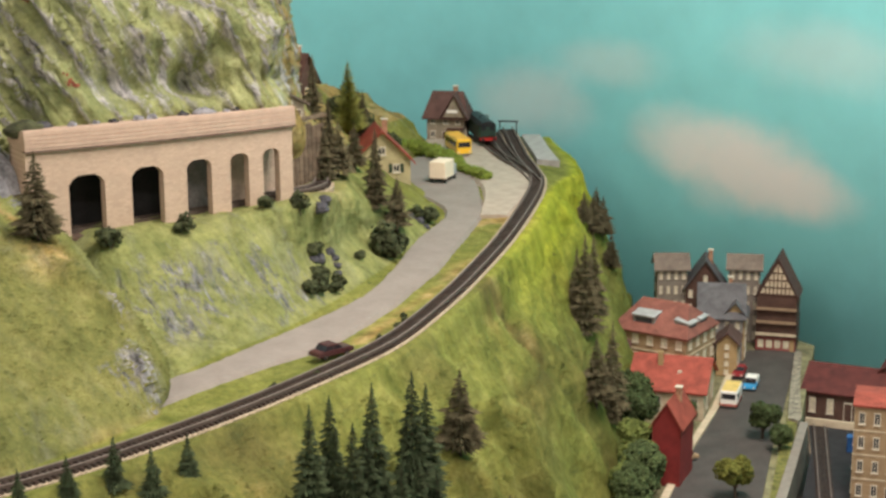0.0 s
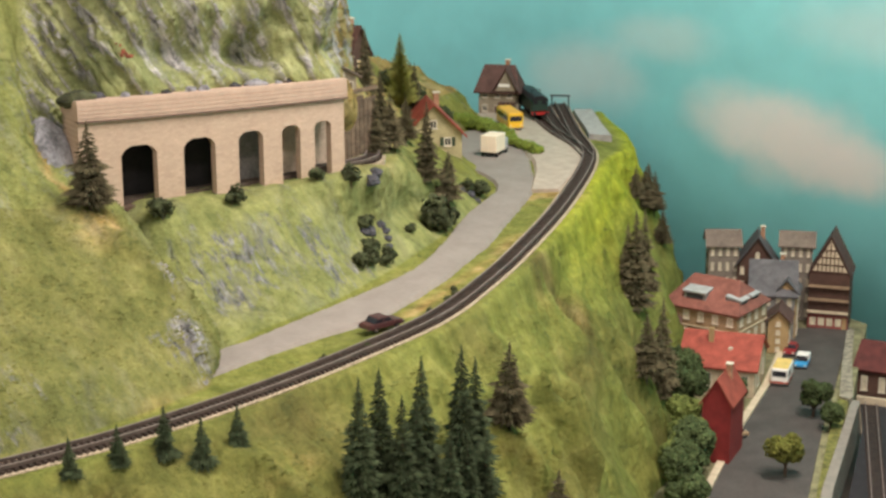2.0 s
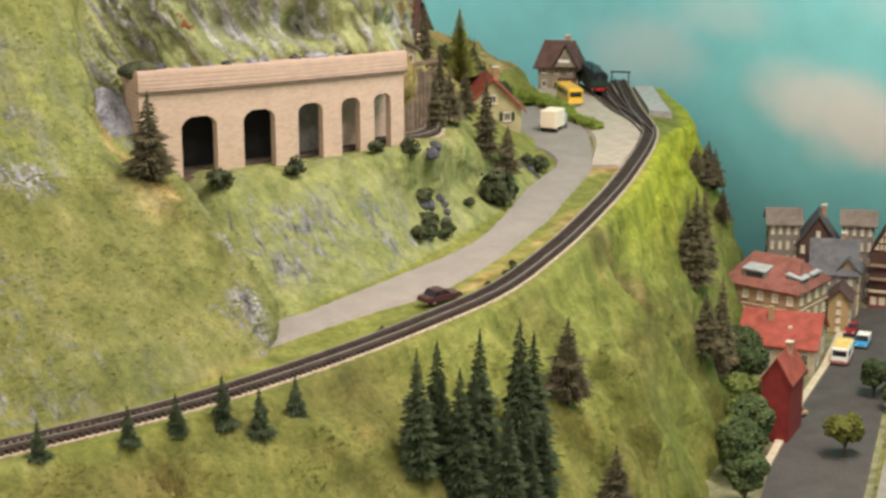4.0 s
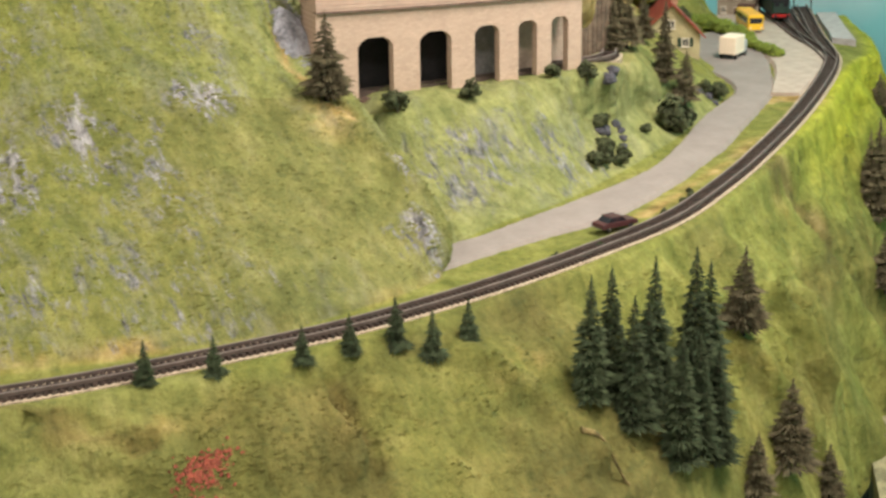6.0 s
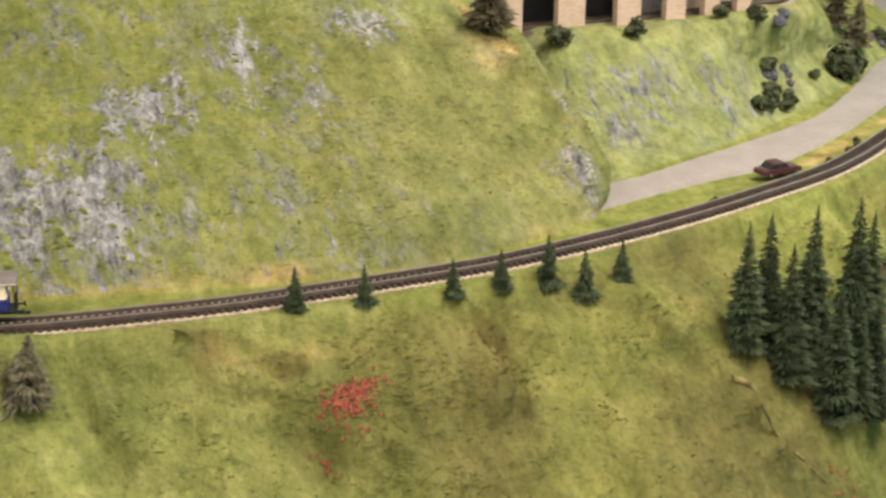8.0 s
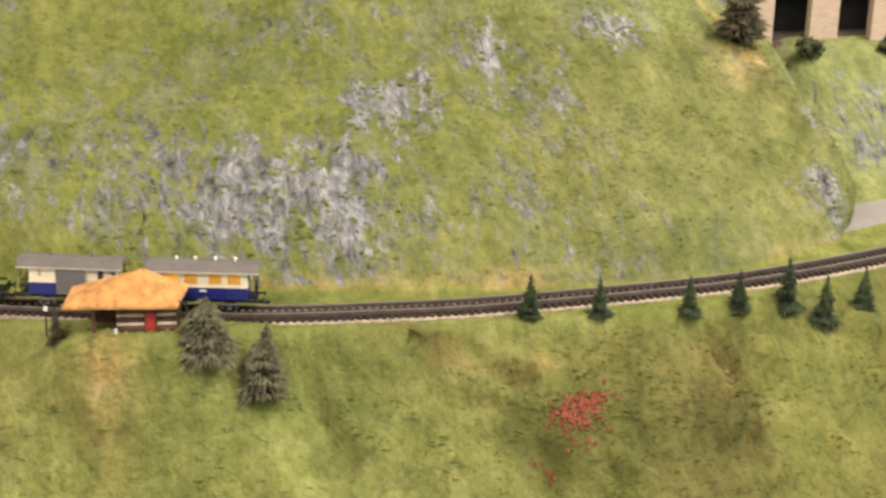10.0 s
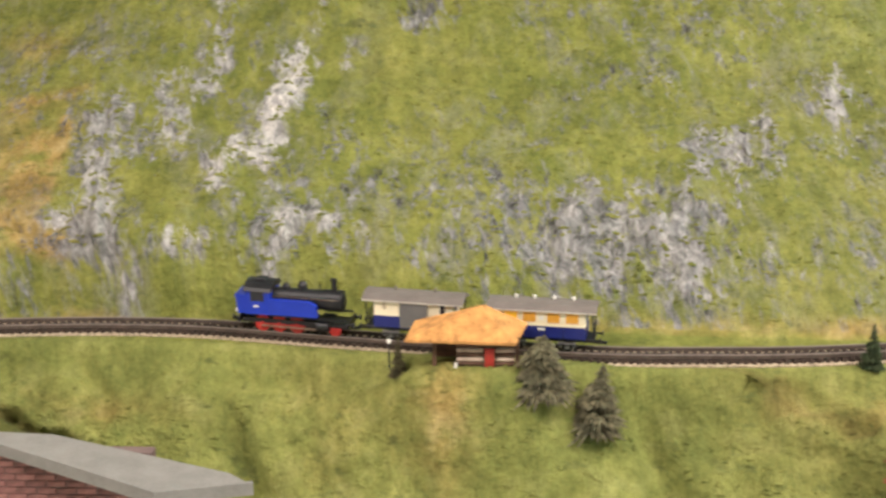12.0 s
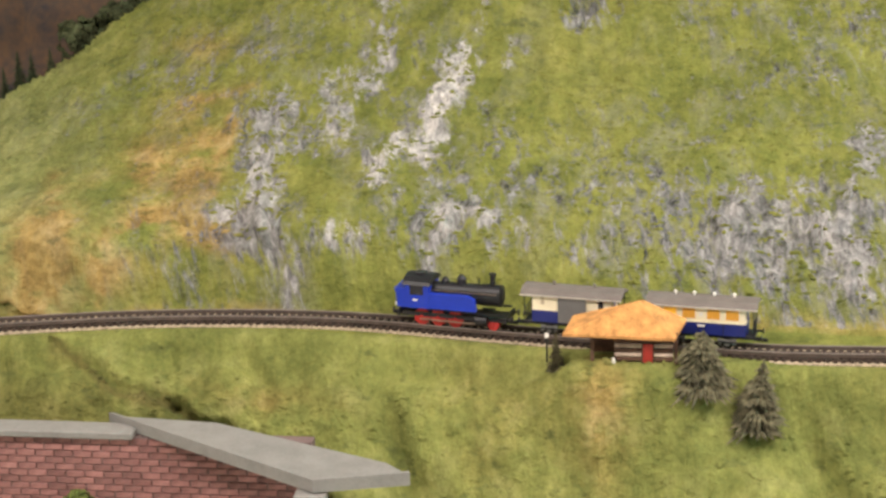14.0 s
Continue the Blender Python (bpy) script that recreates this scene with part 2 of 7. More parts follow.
def spline(points, per):
    """A smooth line through points: per steps to a span, Catmull-Rom."""
    p = np.array(points, float)
    p = np.concatenate([2 * p[:1] - p[1:2], p, 2 * p[-1:] - p[-2:-1]])
    out = []
    for i in range(1, len(p) - 2):
        for u in np.arange(per) / per:
            a, b, c, d = p[i - 1], p[i], p[i + 1], p[i + 2]
            out.append(0.5 * (2 * b + (c - a) * u + (2 * a - 5 * b + 4 * c - d) * u**2 + (3 * b - a - 3 * c + d) * u**3))
    return np.array(out + [p[-2]])


def even(line, step):
    """The line again in even steps."""
    s = np.r_[0, np.cumsum(np.linalg.norm(np.diff(line, axis=0), axis=1))]
    u = np.linspace(0, s[-1], max(2, int(s[-1] / step)))
    return np.stack([np.interp(u, s, line[:, k]) for k in range(line.shape[1])], 1)


def side(line):
    """Unit normals to the left of a plan line."""
    d = np.gradient(line[:, :2], axis=0)
    d /= np.linalg.norm(d, axis=1, keepdims=True)
    return np.stack([-d[:, 1], d[:, 0]], 1)


# ---- the railway's line in plan ----
TRACK_Z = 1.10
LINE = even(spline([(-1.05, 1.40), (-0.83, 1.486), (-0.68, 1.527), (-0.518, 1.556), (-0.351, 1.559), (-0.187, 1.532), (0.017, 1.499), (0.14, 1.4965), (0.25, 1.503), (0.44, 1.532), (0.555, 1.562), (0.69, 1.612), (0.82, 1.672), (0.955, 1.7465), (1.09, 1.86), (1.20, 1.965), (1.36, 2.13), (1.53, 2.325), (1.615, 2.44), (1.66, 2.53), (1.70, 2.62), (1.775, 2.77), (1.825, 2.87)], 10), 0.008)


# ---- terrain: guide curves from the valley up to the hill tops, west to east ----
GUIDES = [
    [(-0.63, 1.13, 0.56), (-0.51, 1.15, 0.56), (-0.39, 1.15, 0.56), (-0.22, 1.13, 0.56), (-0.01, 1.1, 0.56), (0.21, 1.09, 0.56), (0.4, 0.98, 0.56), (0.62, 1.05, 0.56), (0.94, 1.39, 0.654), (1.26, 1.73, 0.748), (1.42, 1.91, 0.748), (1.57, 2.1, 0.748), (1.77, 2.35, 0.748), (1.95, 2.62, 0.748), (2.02, 2.84, 0.748)],
    [(-0.74, 1.32, 0.87), (-0.6, 1.35, 0.87), (-0.46, 1.36, 0.87), (-0.26, 1.34, 0.87), (-0.01, 1.31, 0.87), (0.25, 1.3, 0.87), (0.4, 1.25, 0.88), (0.62, 1.31, 0.92), (0.875, 1.515, 0.938), (1.13, 1.72, 0.955), (1.3, 1.9, 0.935), (1.47, 2.08, 0.9), (1.71, 2.36, 0.9), (1.87, 2.58, 0.9), (1.96, 2.82, 0.9)],
    [(-0.8, 1.43, 1.04), (-0.65, 1.46, 1.04), (-0.5, 1.48, 1.04), (-0.28, 1.47, 1.04), (-0.01, 1.44, 1.04), (0.27, 1.43, 1.04), (0.4, 1.42, 1.04), (0.62, 1.48, 1.045), (0.805, 1.595, 1.047), (0.99, 1.71, 1.05), (1.18, 1.88, 1.045), (1.37, 2.07, 1.03), (1.64, 2.37, 1.03), (1.79, 2.54, 1.03), (1.9, 2.8, 1.03)],
    [(-0.84, 1.49, 1.088), (-0.68, 1.53, 1.088), (-0.52, 1.55, 1.088), (-0.3, 1.53, 1.088), (-0.01, 1.51, 1.088), (0.29, 1.49, 1.088), (0.42, 1.5, 1.088), (0.61, 1.58, 1.088), (0.76, 1.645, 1.088), (0.91, 1.71, 1.088), (1.11, 1.87, 1.088), (1.31, 2.06, 1.088), (1.61, 2.38, 1.088), (1.75, 2.52, 1.088), (1.87, 2.79, 1.088)],
    [(-0.86, 1.54, 1.09), (-0.7, 1.56, 1.09), (-0.53, 1.58, 1.09), (-0.3, 1.59, 1.09), (-0.01, 1.57, 1.09), (0.3, 1.55, 1.09), (0.44, 1.56, 1.09), (0.615, 1.64, 1.09), (0.655, 1.715, 1.09), (0.735, 1.79, 1.09), (0.90, 1.88, 1.09), (1.15, 2.088, 1.09), (1.36, 2.33, 1.09), (1.47, 2.64, 1.09), (1.64, 2.85, 1.09)],
    [(-0.87, 1.57, 1.13), (-0.69, 1.57, 1.16), (-0.54, 1.61, 1.16), (-0.31, 1.63, 1.16), (-0.01, 1.64, 1.15), (0.31, 1.63, 1.15), (0.46, 1.65, 1.14), (0.653, 1.71, 1.125), (0.660, 1.81, 1.1), (0.735, 1.87, 1.12), (0.875, 1.93, 1.14), (1.10, 2.115, 1.13), (1.27, 2.28, 1.12), (1.48, 2.72, 1.11), (1.61, 2.84, 1.11)],
    [(-0.88, 1.65, 1.14), (-0.73, 1.68, 1.18), (-0.57, 1.72, 1.2), (-0.33, 1.74, 1.21), (-0.01, 1.75, 1.2), (0.32, 1.74, 1.2), (0.48, 1.75, 1.18), (0.645, 1.785, 1.17), (0.655, 1.92, 1.165), (0.7, 1.98, 1.205), (0.84, 2, 1.205), (1.03, 2.05, 1.203), (1.18, 2.27, 1.185), (1.44, 2.71, 1.14), (1.61, 2.88, 1.13)],
    [(-0.9, 1.74, 1.14), (-0.77, 1.77, 1.19), (-0.59, 1.82, 1.23), (-0.35, 1.87, 1.27), (-0.01, 1.88, 1.25), (0.34, 1.87, 1.26), (0.5, 1.87, 1.24), (0.61, 1.9, 1.235), (0.645, 2.03, 1.21), (0.7, 2.14, 1.205), (0.86, 2.15, 1.205), (1.07, 2.17, 1.208), (1.25, 2.42, 1.18), (1.43, 2.735, 1.165), (1.60, 2.90, 1.145)],
    [(-0.92, 1.86, 1.13), (-0.8, 1.86, 1.19), (-0.63, 1.94, 1.27), (-0.37, 2.02, 1.35), (-0.01, 2.02, 1.33), (0.36, 2.01, 1.33), (0.53, 2.01, 1.31), (0.58, 2.08, 1.28), (0.63, 2.1, 1.31), (0.7, 2.065, 1.338), (0.88, 2.085, 1.332), (1.01, 2.12, 1.325), (1.26, 2.55, 1.232), (1.44, 2.80, 1.188), (1.58, 2.96, 1.155)],
    [(-0.94, 1.98, 1.13), (-0.85, 1.97, 1.2), (-0.67, 2.09, 1.31), (-0.4, 2.21, 1.46), (0, 2.2, 1.43), (0.39, 2.20, 1.46), (0.55, 2.24, 1.50), (0.61, 2.27, 1.535), (0.67, 2.25, 1.555), (0.73, 2.21, 1.56), (0.91, 2.22, 1.53), (1.05, 2.25, 1.5), (1.31, 2.72, 1.27), (1.46, 2.88, 1.20), (1.59, 3.02, 1.162)],
    [(-0.94, 2.28, 0.98), (-0.85, 2.27, 1.05), (-0.67, 2.39, 1.16), (-0.4, 2.51, 1.31), (0, 2.5, 1.28), (0.39, 2.50, 1.31), (0.57, 2.54, 1.33), (0.64, 2.58, 1.34), (0.75, 2.655, 1.35), (0.87, 2.73, 1.31), (1.05, 2.76, 1.3), (1.25, 2.77, 1.27), (1.42, 3.05, 1.15), (1.55, 3.11, 1.07), (1.7, 3.28, 1.02)],
]
ALONG = 42
rows = np.stack([spline(g, ALONG) for g in GUIDES])  # guide, along, xyz
steps = [18, 52, 20, 10, 18, 30, 30, 38, 64, 6]
grid = []
for seg in ((0, 3), (3, 4), (4, 10)):
    part_rows = rows[seg[0]:seg[1] + 1]
    ext = np.concatenate([2 * part_rows[:1] - part_rows[1:2], part_rows, 2 * part_rows[-1:] - part_rows[-2:-1]])
    for i in range(seg[1] - seg[0]):
        a, b, c, d = ext[i], ext[i + 1], ext[i + 2], ext[i + 3]
        for u in np.arange(steps[seg[0] + i]) / steps[seg[0] + i]:
            k = 0.6
            m0, m1 = k * (c - a) / 2, k * (d - b) / 2
            grid.append(b * (2 * u**3 - 3 * u**2 + 1) + c * (3 * u**2 - 2 * u**3) + m0 * (u**3 - 2 * u**2 + u) + m1 * (u**3 - u**2))
grid.append(rows[-1])
grid = np.array(grid)
nr, nc = grid.shape[:2]
row_of = np.concatenate([np.arange(s) / s + i for i, s in enumerate(steps)] + [[10.0]])
col_of = np.arange(nc) / ALONG

# what covers the ground: spots (x, y, z, reach along, reach up, amount)
ROCK_SPOTS = [(0.05, 1.64, 1.15, 0.13, 0.05, 0.42), (-0.02, 1.66, 1.16, 0.06, 0.05, 0.25), (0.18, 1.75, 1.205, 0.045, 0.045, 0.45), 
              (-0.48, 1.79, 1.235, 0.035, 0.03, 0.5), (-0.466, 1.715, 1.199, 0.02, 0.05, 0.65), (-0.451, 1.64, 1.17, 0.04, 0.018, 0.6), (-0.42, 1.76, 1.225, 0.04, 0.05, 0.28),
              (-0.14, 1.98, 1.315, 0.035, 0.025, 0.75), (-0.40, 1.61, 1.15, 0.09, 0.012, 0.5), (-0.26, 1.64, 1.165, 0.05, 0.03, 0.4), (0.085, 1.64, 1.145, 0.08, 0.05, 0.36), (0.44, 1.88, 1.257, 0.035, 0.02, 0.5), (0.295, 1.84, 1.243, 0.03, 0.06, 0.35), (0.61, 1.69, 1.13, 0.03, 0.04, 0.35),
              (0.633, 1.781, 1.181, 0.02, 0.02, 0.2), (0.60, 2.08, 1.28, 0.05, 0.09, 0.7), (0.93, 1.90, 1.12, 0.08, 0.03, 0.3), (0.80, 1.93, 1.16, 0.08, 0.03, 0.3), (0.75, 1.85, 1.13, 0.07, 0.03, 0.3), (0.22, 1.80, 1.22, 0.012, 0.09, 0.35), (0.36, 1.78, 1.21, 0.012, 0.08, 0.35), (0.12, 1.78, 1.215, 0.012, 0.09, 0.35)]
EARTH_SPOTS = [(-0.571, 1.832, 1.242, 0.04, 0.02, 0.5), (-0.546, 1.714, 1.199, 0.05, 0.05, 0.5), (-0.518, 1.626, 1.166, 0.05, 0.03, 0.7), (-0.607, 1.676, 1.191, 0.04, 0.03, 0.4), (-0.66, 1.60, 1.165, 0.05, 0.03, 0.6), (-0.51, 1.77, 1.22, 0.012, 0.06, 1.6), (1.02, 2.12, 1.26, 0.05, 0.09, 2.0), (1.10, 2.25, 1.28, 0.07, 0.05, 2.0), (0.57, 1.87, 1.215, 0.025, 0.03, 1.6), (1.40, 2.22, 1.09, 0.05, 0.03, 2.2), (-0.70, 1.62, 1.15, 0.07, 0.03, 0.5), (1.24, 1.93, 1.03, 0.025, 0.03, 0.9), (1.28, 1.94, 0.99, 0.02, 0.03, 0.7), (0.83, 1.50, 0.97, 0.05, 0.04, 0.8), (0.66, 1.49, 1.045, 0.04, 0.012, 0.7), (-0.56, 1.76, 1.215, 0.07, 0.05, 0.6), (-0.56, 1.62, 1.16, 0.10, 0.03, 0.5), (-0.67, 1.57, 1.14, 0.08, 0.03, 0.5), (-0.58, 1.93, 1.28, 0.08, 0.02, 0.6), (-0.10, 1.43, 1.02, 0.03, 0.07, 0.8), (-0.07, 1.46, 1.05, 0.03, 0.04, 0.6),
               (-0.20, 1.46, 1.03, 0.06, 0.05, 0.35), (1.20, 1.87, 1.06, 0.03, 0.03, 0.9), (1.19, 1.79, 1.02, 0.035, 0.04, 0.8), (1.0, 1.55, 0.96, 0.07, 0.05, 0.5), (0.46, 1.45, 1.04, 0.03, 0.03, 0.5), (0.26, 1.45, 1.06, 0.06, 0.008, 0.7),
               (1.20, 2.40, 1.22, 0.10, 0.08, 1.2), (1.05, 2.18, 1.22, 0.05, 0.06, 1.0), (-0.45, 1.48, 1.045, 0.10, 0.012, 0.6), (1.40, 2.72, 1.19, 0.15, 0.03, 0.9), (0.57, 1.86, 1.20, 0.03, 0.02, 0.9)]


# streaks that run down the slope: ends in the plan, half width, amount of rock, whiteness
STREAKS = [((-0.274, 1.895), (-0.289, 1.81), 0.016, 0.84, 1.00), ((-0.289, 1.81), (-0.301, 1.735), 0.013, 0.77, 0.90), ((-0.325, 1.765), (-0.344, 1.693), 0.012, 0.77, 0.80), ((-0.378, 1.99), (-0.36, 1.84), 0.010, 0.53, 0.55), ((-0.405, 1.86), (-0.385, 1.76), 0.021, 0.29, 0.40), ((-0.472, 1.83), (-0.458, 1.72), 0.021, 0.48, 0.30),
           ((-0.458, 1.72), (-0.45, 1.645), 0.018, 0.63, 0.50), ((-0.49, 1.645), (-0.405, 1.607), 0.013, 0.48, 0.30), ((-0.275, 1.61), (-0.262, 1.66), 0.008, 0.43, 0.45), ((-0.262, 1.66), (-0.19, 1.655), 0.006, 0.32, 0.40), ((-0.19, 1.655), (-0.178, 1.63), 0.006, 0.32, 0.40), ((-0.375, 1.628), (-0.34, 1.626), 0.008, 0.35, 0.60),
           ((-0.255, 1.97), (-0.262, 1.92), 0.009, 0.42, 0.50), ((-0.215, 1.93), (-0.225, 1.88), 0.009, 0.37, 0.40), ((-0.1, 1.69), (-0.125, 1.62), 0.010, 0.31, 0.20), ((0.035, 1.72), (0.0, 1.62), 0.013, 0.42, 0.25), ((0.075, 1.71), (0.055, 1.61), 0.010, 0.42, 0.20), ((0.1, 1.66), (0.135, 1.6), 0.016, 0.48, 0.30),
           ((0.15, 1.8), (0.13, 1.68), 0.013, 0.31, 0.20), ((0.185, 1.79), (0.18, 1.7), 0.016, 0.42, 0.30), ((0.225, 1.88), (0.22, 1.72), 0.010, 0.31, 0.25), ((0.29, 1.88), (0.285, 1.76), 0.013, 0.37, 0.35), ((0.37, 1.84), (0.35, 1.7), 0.010, 0.26, 0.20), ((0.44, 1.89), (0.43, 1.87), 0.018, 0.37, 0.40),
           ((0.622, 1.715), (0.63, 1.66), 0.014, 0.42, 0.20), ((0.632, 1.79), (0.628, 1.76), 0.010, 0.25, 0.20)]
EARTH_STREAKS = [((1.05, 2.19), (1.15, 2.32), 0.030, 3.0), ((0.301, 1.516), (0.336, 1.515), 0.011, 2.4), ((-0.512, 1.80), (-0.503, 1.63), 0.005, 2.2), ((-0.60, 1.59), (-0.565, 1.632), 0.010, 1.6), ((-0.565, 1.632), (-0.525, 1.636), 0.008, 1.8), ((-0.525, 1.636), (-0.475, 1.610), 0.009, 1.6), ((-0.66, 1.56), (-0.655, 1.60), 0.016, 1.3), ((-0.53, 1.76), (-0.525, 1.66), 0.020, 1.0), ((-0.60, 1.75), (-0.575, 1.68), 0.018, 0.9), ((-0.69, 1.72), (-0.66, 1.64), 0.012, 0.8), ((-0.57, 1.83), (-0.50, 1.84), 0.014, 0.9),
                 ((0.93, 1.778), (1.09, 1.905), 0.008, 1.6), ((1.09, 1.905), (1.24, 2.045), 0.008, 1.2), ((0.570, 1.905), (0.600, 1.86), 0.010, 2.2), ((0.60, 1.86), (0.64, 1.835), 0.008, 1.6), ((0.560, 2.02), (0.575, 1.92), 0.008, 1.8)]
# ruts and low ridges on the lower slope: two ends in the plan, half width, height (negative: a rut)
RUTS = [((0.455, 1.475), (0.465, 1.40), 0.010, -0.007), ((0.445, 1.475), (0.45, 1.40), 0.010, 0.006), ((0.13, 1.468), (0.275, 1.443), 0.006, -0.005), ((0.958, 1.612), (1.052, 1.60), 0.010, 0.009), ((1.02, 1.672), (1.05, 1.645), 0.006, -0.006), ((1.05, 1.645), (1.085, 1.61), 0.007, -0.008),
        ((1.012, 1.660), (1.075, 1.605), 0.007, 0.006), ((1.055, 1.675), (1.10, 1.640), 0.006, -0.005), ((-0.62, 1.503), (-0.50, 1.478), 0.004, -0.006), ((-0.50, 1.478), (-0.43, 1.458), 0.004, -0.008), ((-0.43, 1.458), (-0.27, 1.385), 0.005, -0.008), ((-0.435, 1.515), (-0.41, 1.485), 0.010, -0.004), ((1.06, 1.70), (1.10, 1.668), 0.012, 0.010), ((0.845, 1.58), (0.92, 1.555), 0.012, 0.008), ((1.12, 1.74), (1.17, 1.70), 0.010, -0.008), ((-0.30, 1.49), (-0.27, 1.43), 0.012, -0.005), ((0.05, 1.47), (0.10, 1.40), 0.012, -0.006), ((0.60, 1.50), (0.70, 1.42), 0.014, 0.008), ((0.50, 1.485), (0.43, 1.478), 0.006, -0.003)]
# olive-brown streaks, some along the ruts: ends in the plan, half width, amount
OLIVE_STREAKS = [((1.185, 1.905), (1.22, 1.935), 0.012, 1.0), ((1.22, 1.935), (1.285, 1.935), 0.014, 1.0), ((1.27, 1.89), (1.20, 1.80), 0.020, 0.6), ((1.10, 1.66), (1.02, 1.60), 0.016, 0.6), ((-0.62, 1.503), (-0.43, 1.452), 0.006, 1.0), ((-0.43, 1.452), (-0.27, 1.385), 0.006, 1.0), ((0.455, 1.475), (0.465, 1.39), 0.008, 0.8), ((0.13, 1.468), (0.275, 1.443), 0.005, 0.7), ((-0.72, 1.47), (-0.58, 1.46), 0.03, 0.6)]
# worn paths and breaks on the upper slope
HILL_RUTS = [((-0.76, 1.75), (-0.70, 1.85), 0.005, -0.004), ((-0.70, 1.85), (-0.64, 1.925), 0.005, -0.003), ((-0.61, 1.585), (-0.565, 1.630), 0.006, -0.005), ((-0.565, 1.630), (-0.525, 1.634), 0.005, -0.005), ((-0.525, 1.634), (-0.47, 1.606), 0.006, -0.005), ((-0.47, 1.625), (-0.42, 1.605), 0.004, -0.005), ((0.575, 1.905), (0.64, 1.835), 0.008, -0.006), ((0.60, 1.83), (0.64, 1.76), 0.014, 0.008), ((-0.165, 1.985), (-0.115, 1.985), 0.012, -0.010)]


def rut_sum(p, ruts=RUTS):
    out = 0.0
    for (ax, ay), (bx, by), w, h in ruts:
        dx, dy = bx - ax, by - ay
        u = max(0.0, min(1.0, ((p.x - ax) * dx + (p.y - ay) * dy) / (dx * dx + dy * dy)))
        d2 = (p.x - ax - u * dx) ** 2 + (p.y - ay - u * dy) ** 2
        if d2 < 9 * w * w:
            out += h * math.exp(-d2 / (w * w))
    return out


def streak_sum(p):
    """Rock and whiteness by the streaks, with frayed edges."""
    q = p + Vector((0.010 * noise.noise(p * 45) + 0.006 * noise.noise(p * 120), 0.012 * noise.noise(p * 38 + Vector((5, 5, 5))), 0))
    rock = white = 0.0
    for (ax, ay), (bx, by), w, k, c in STREAKS:
        dx, dy = bx - ax, by - ay
        u = max(0.0, min(1.0, ((q.x - ax) * dx + (q.y - ay) * dy) / (dx * dx + dy * dy)))
        d2 = (q.x - ax - u * dx) ** 2 + (q.y - ay - u * dy) ** 2
        if d2 < 6 * w * w:
            g = math.exp(-d2 / (w * w))
            rock, white = max(rock, k * g), max(white, c * min(1.0, 1.5 * g))
    return rock, white


def spot_sum(spots, p):
    return sum(k * math.exp(-(((p.x - x) ** 2 + (p.y - y) ** 2) / a**2 + ((p.z - z) / b) ** 2)) for x, y, z, a, b, k in spots)


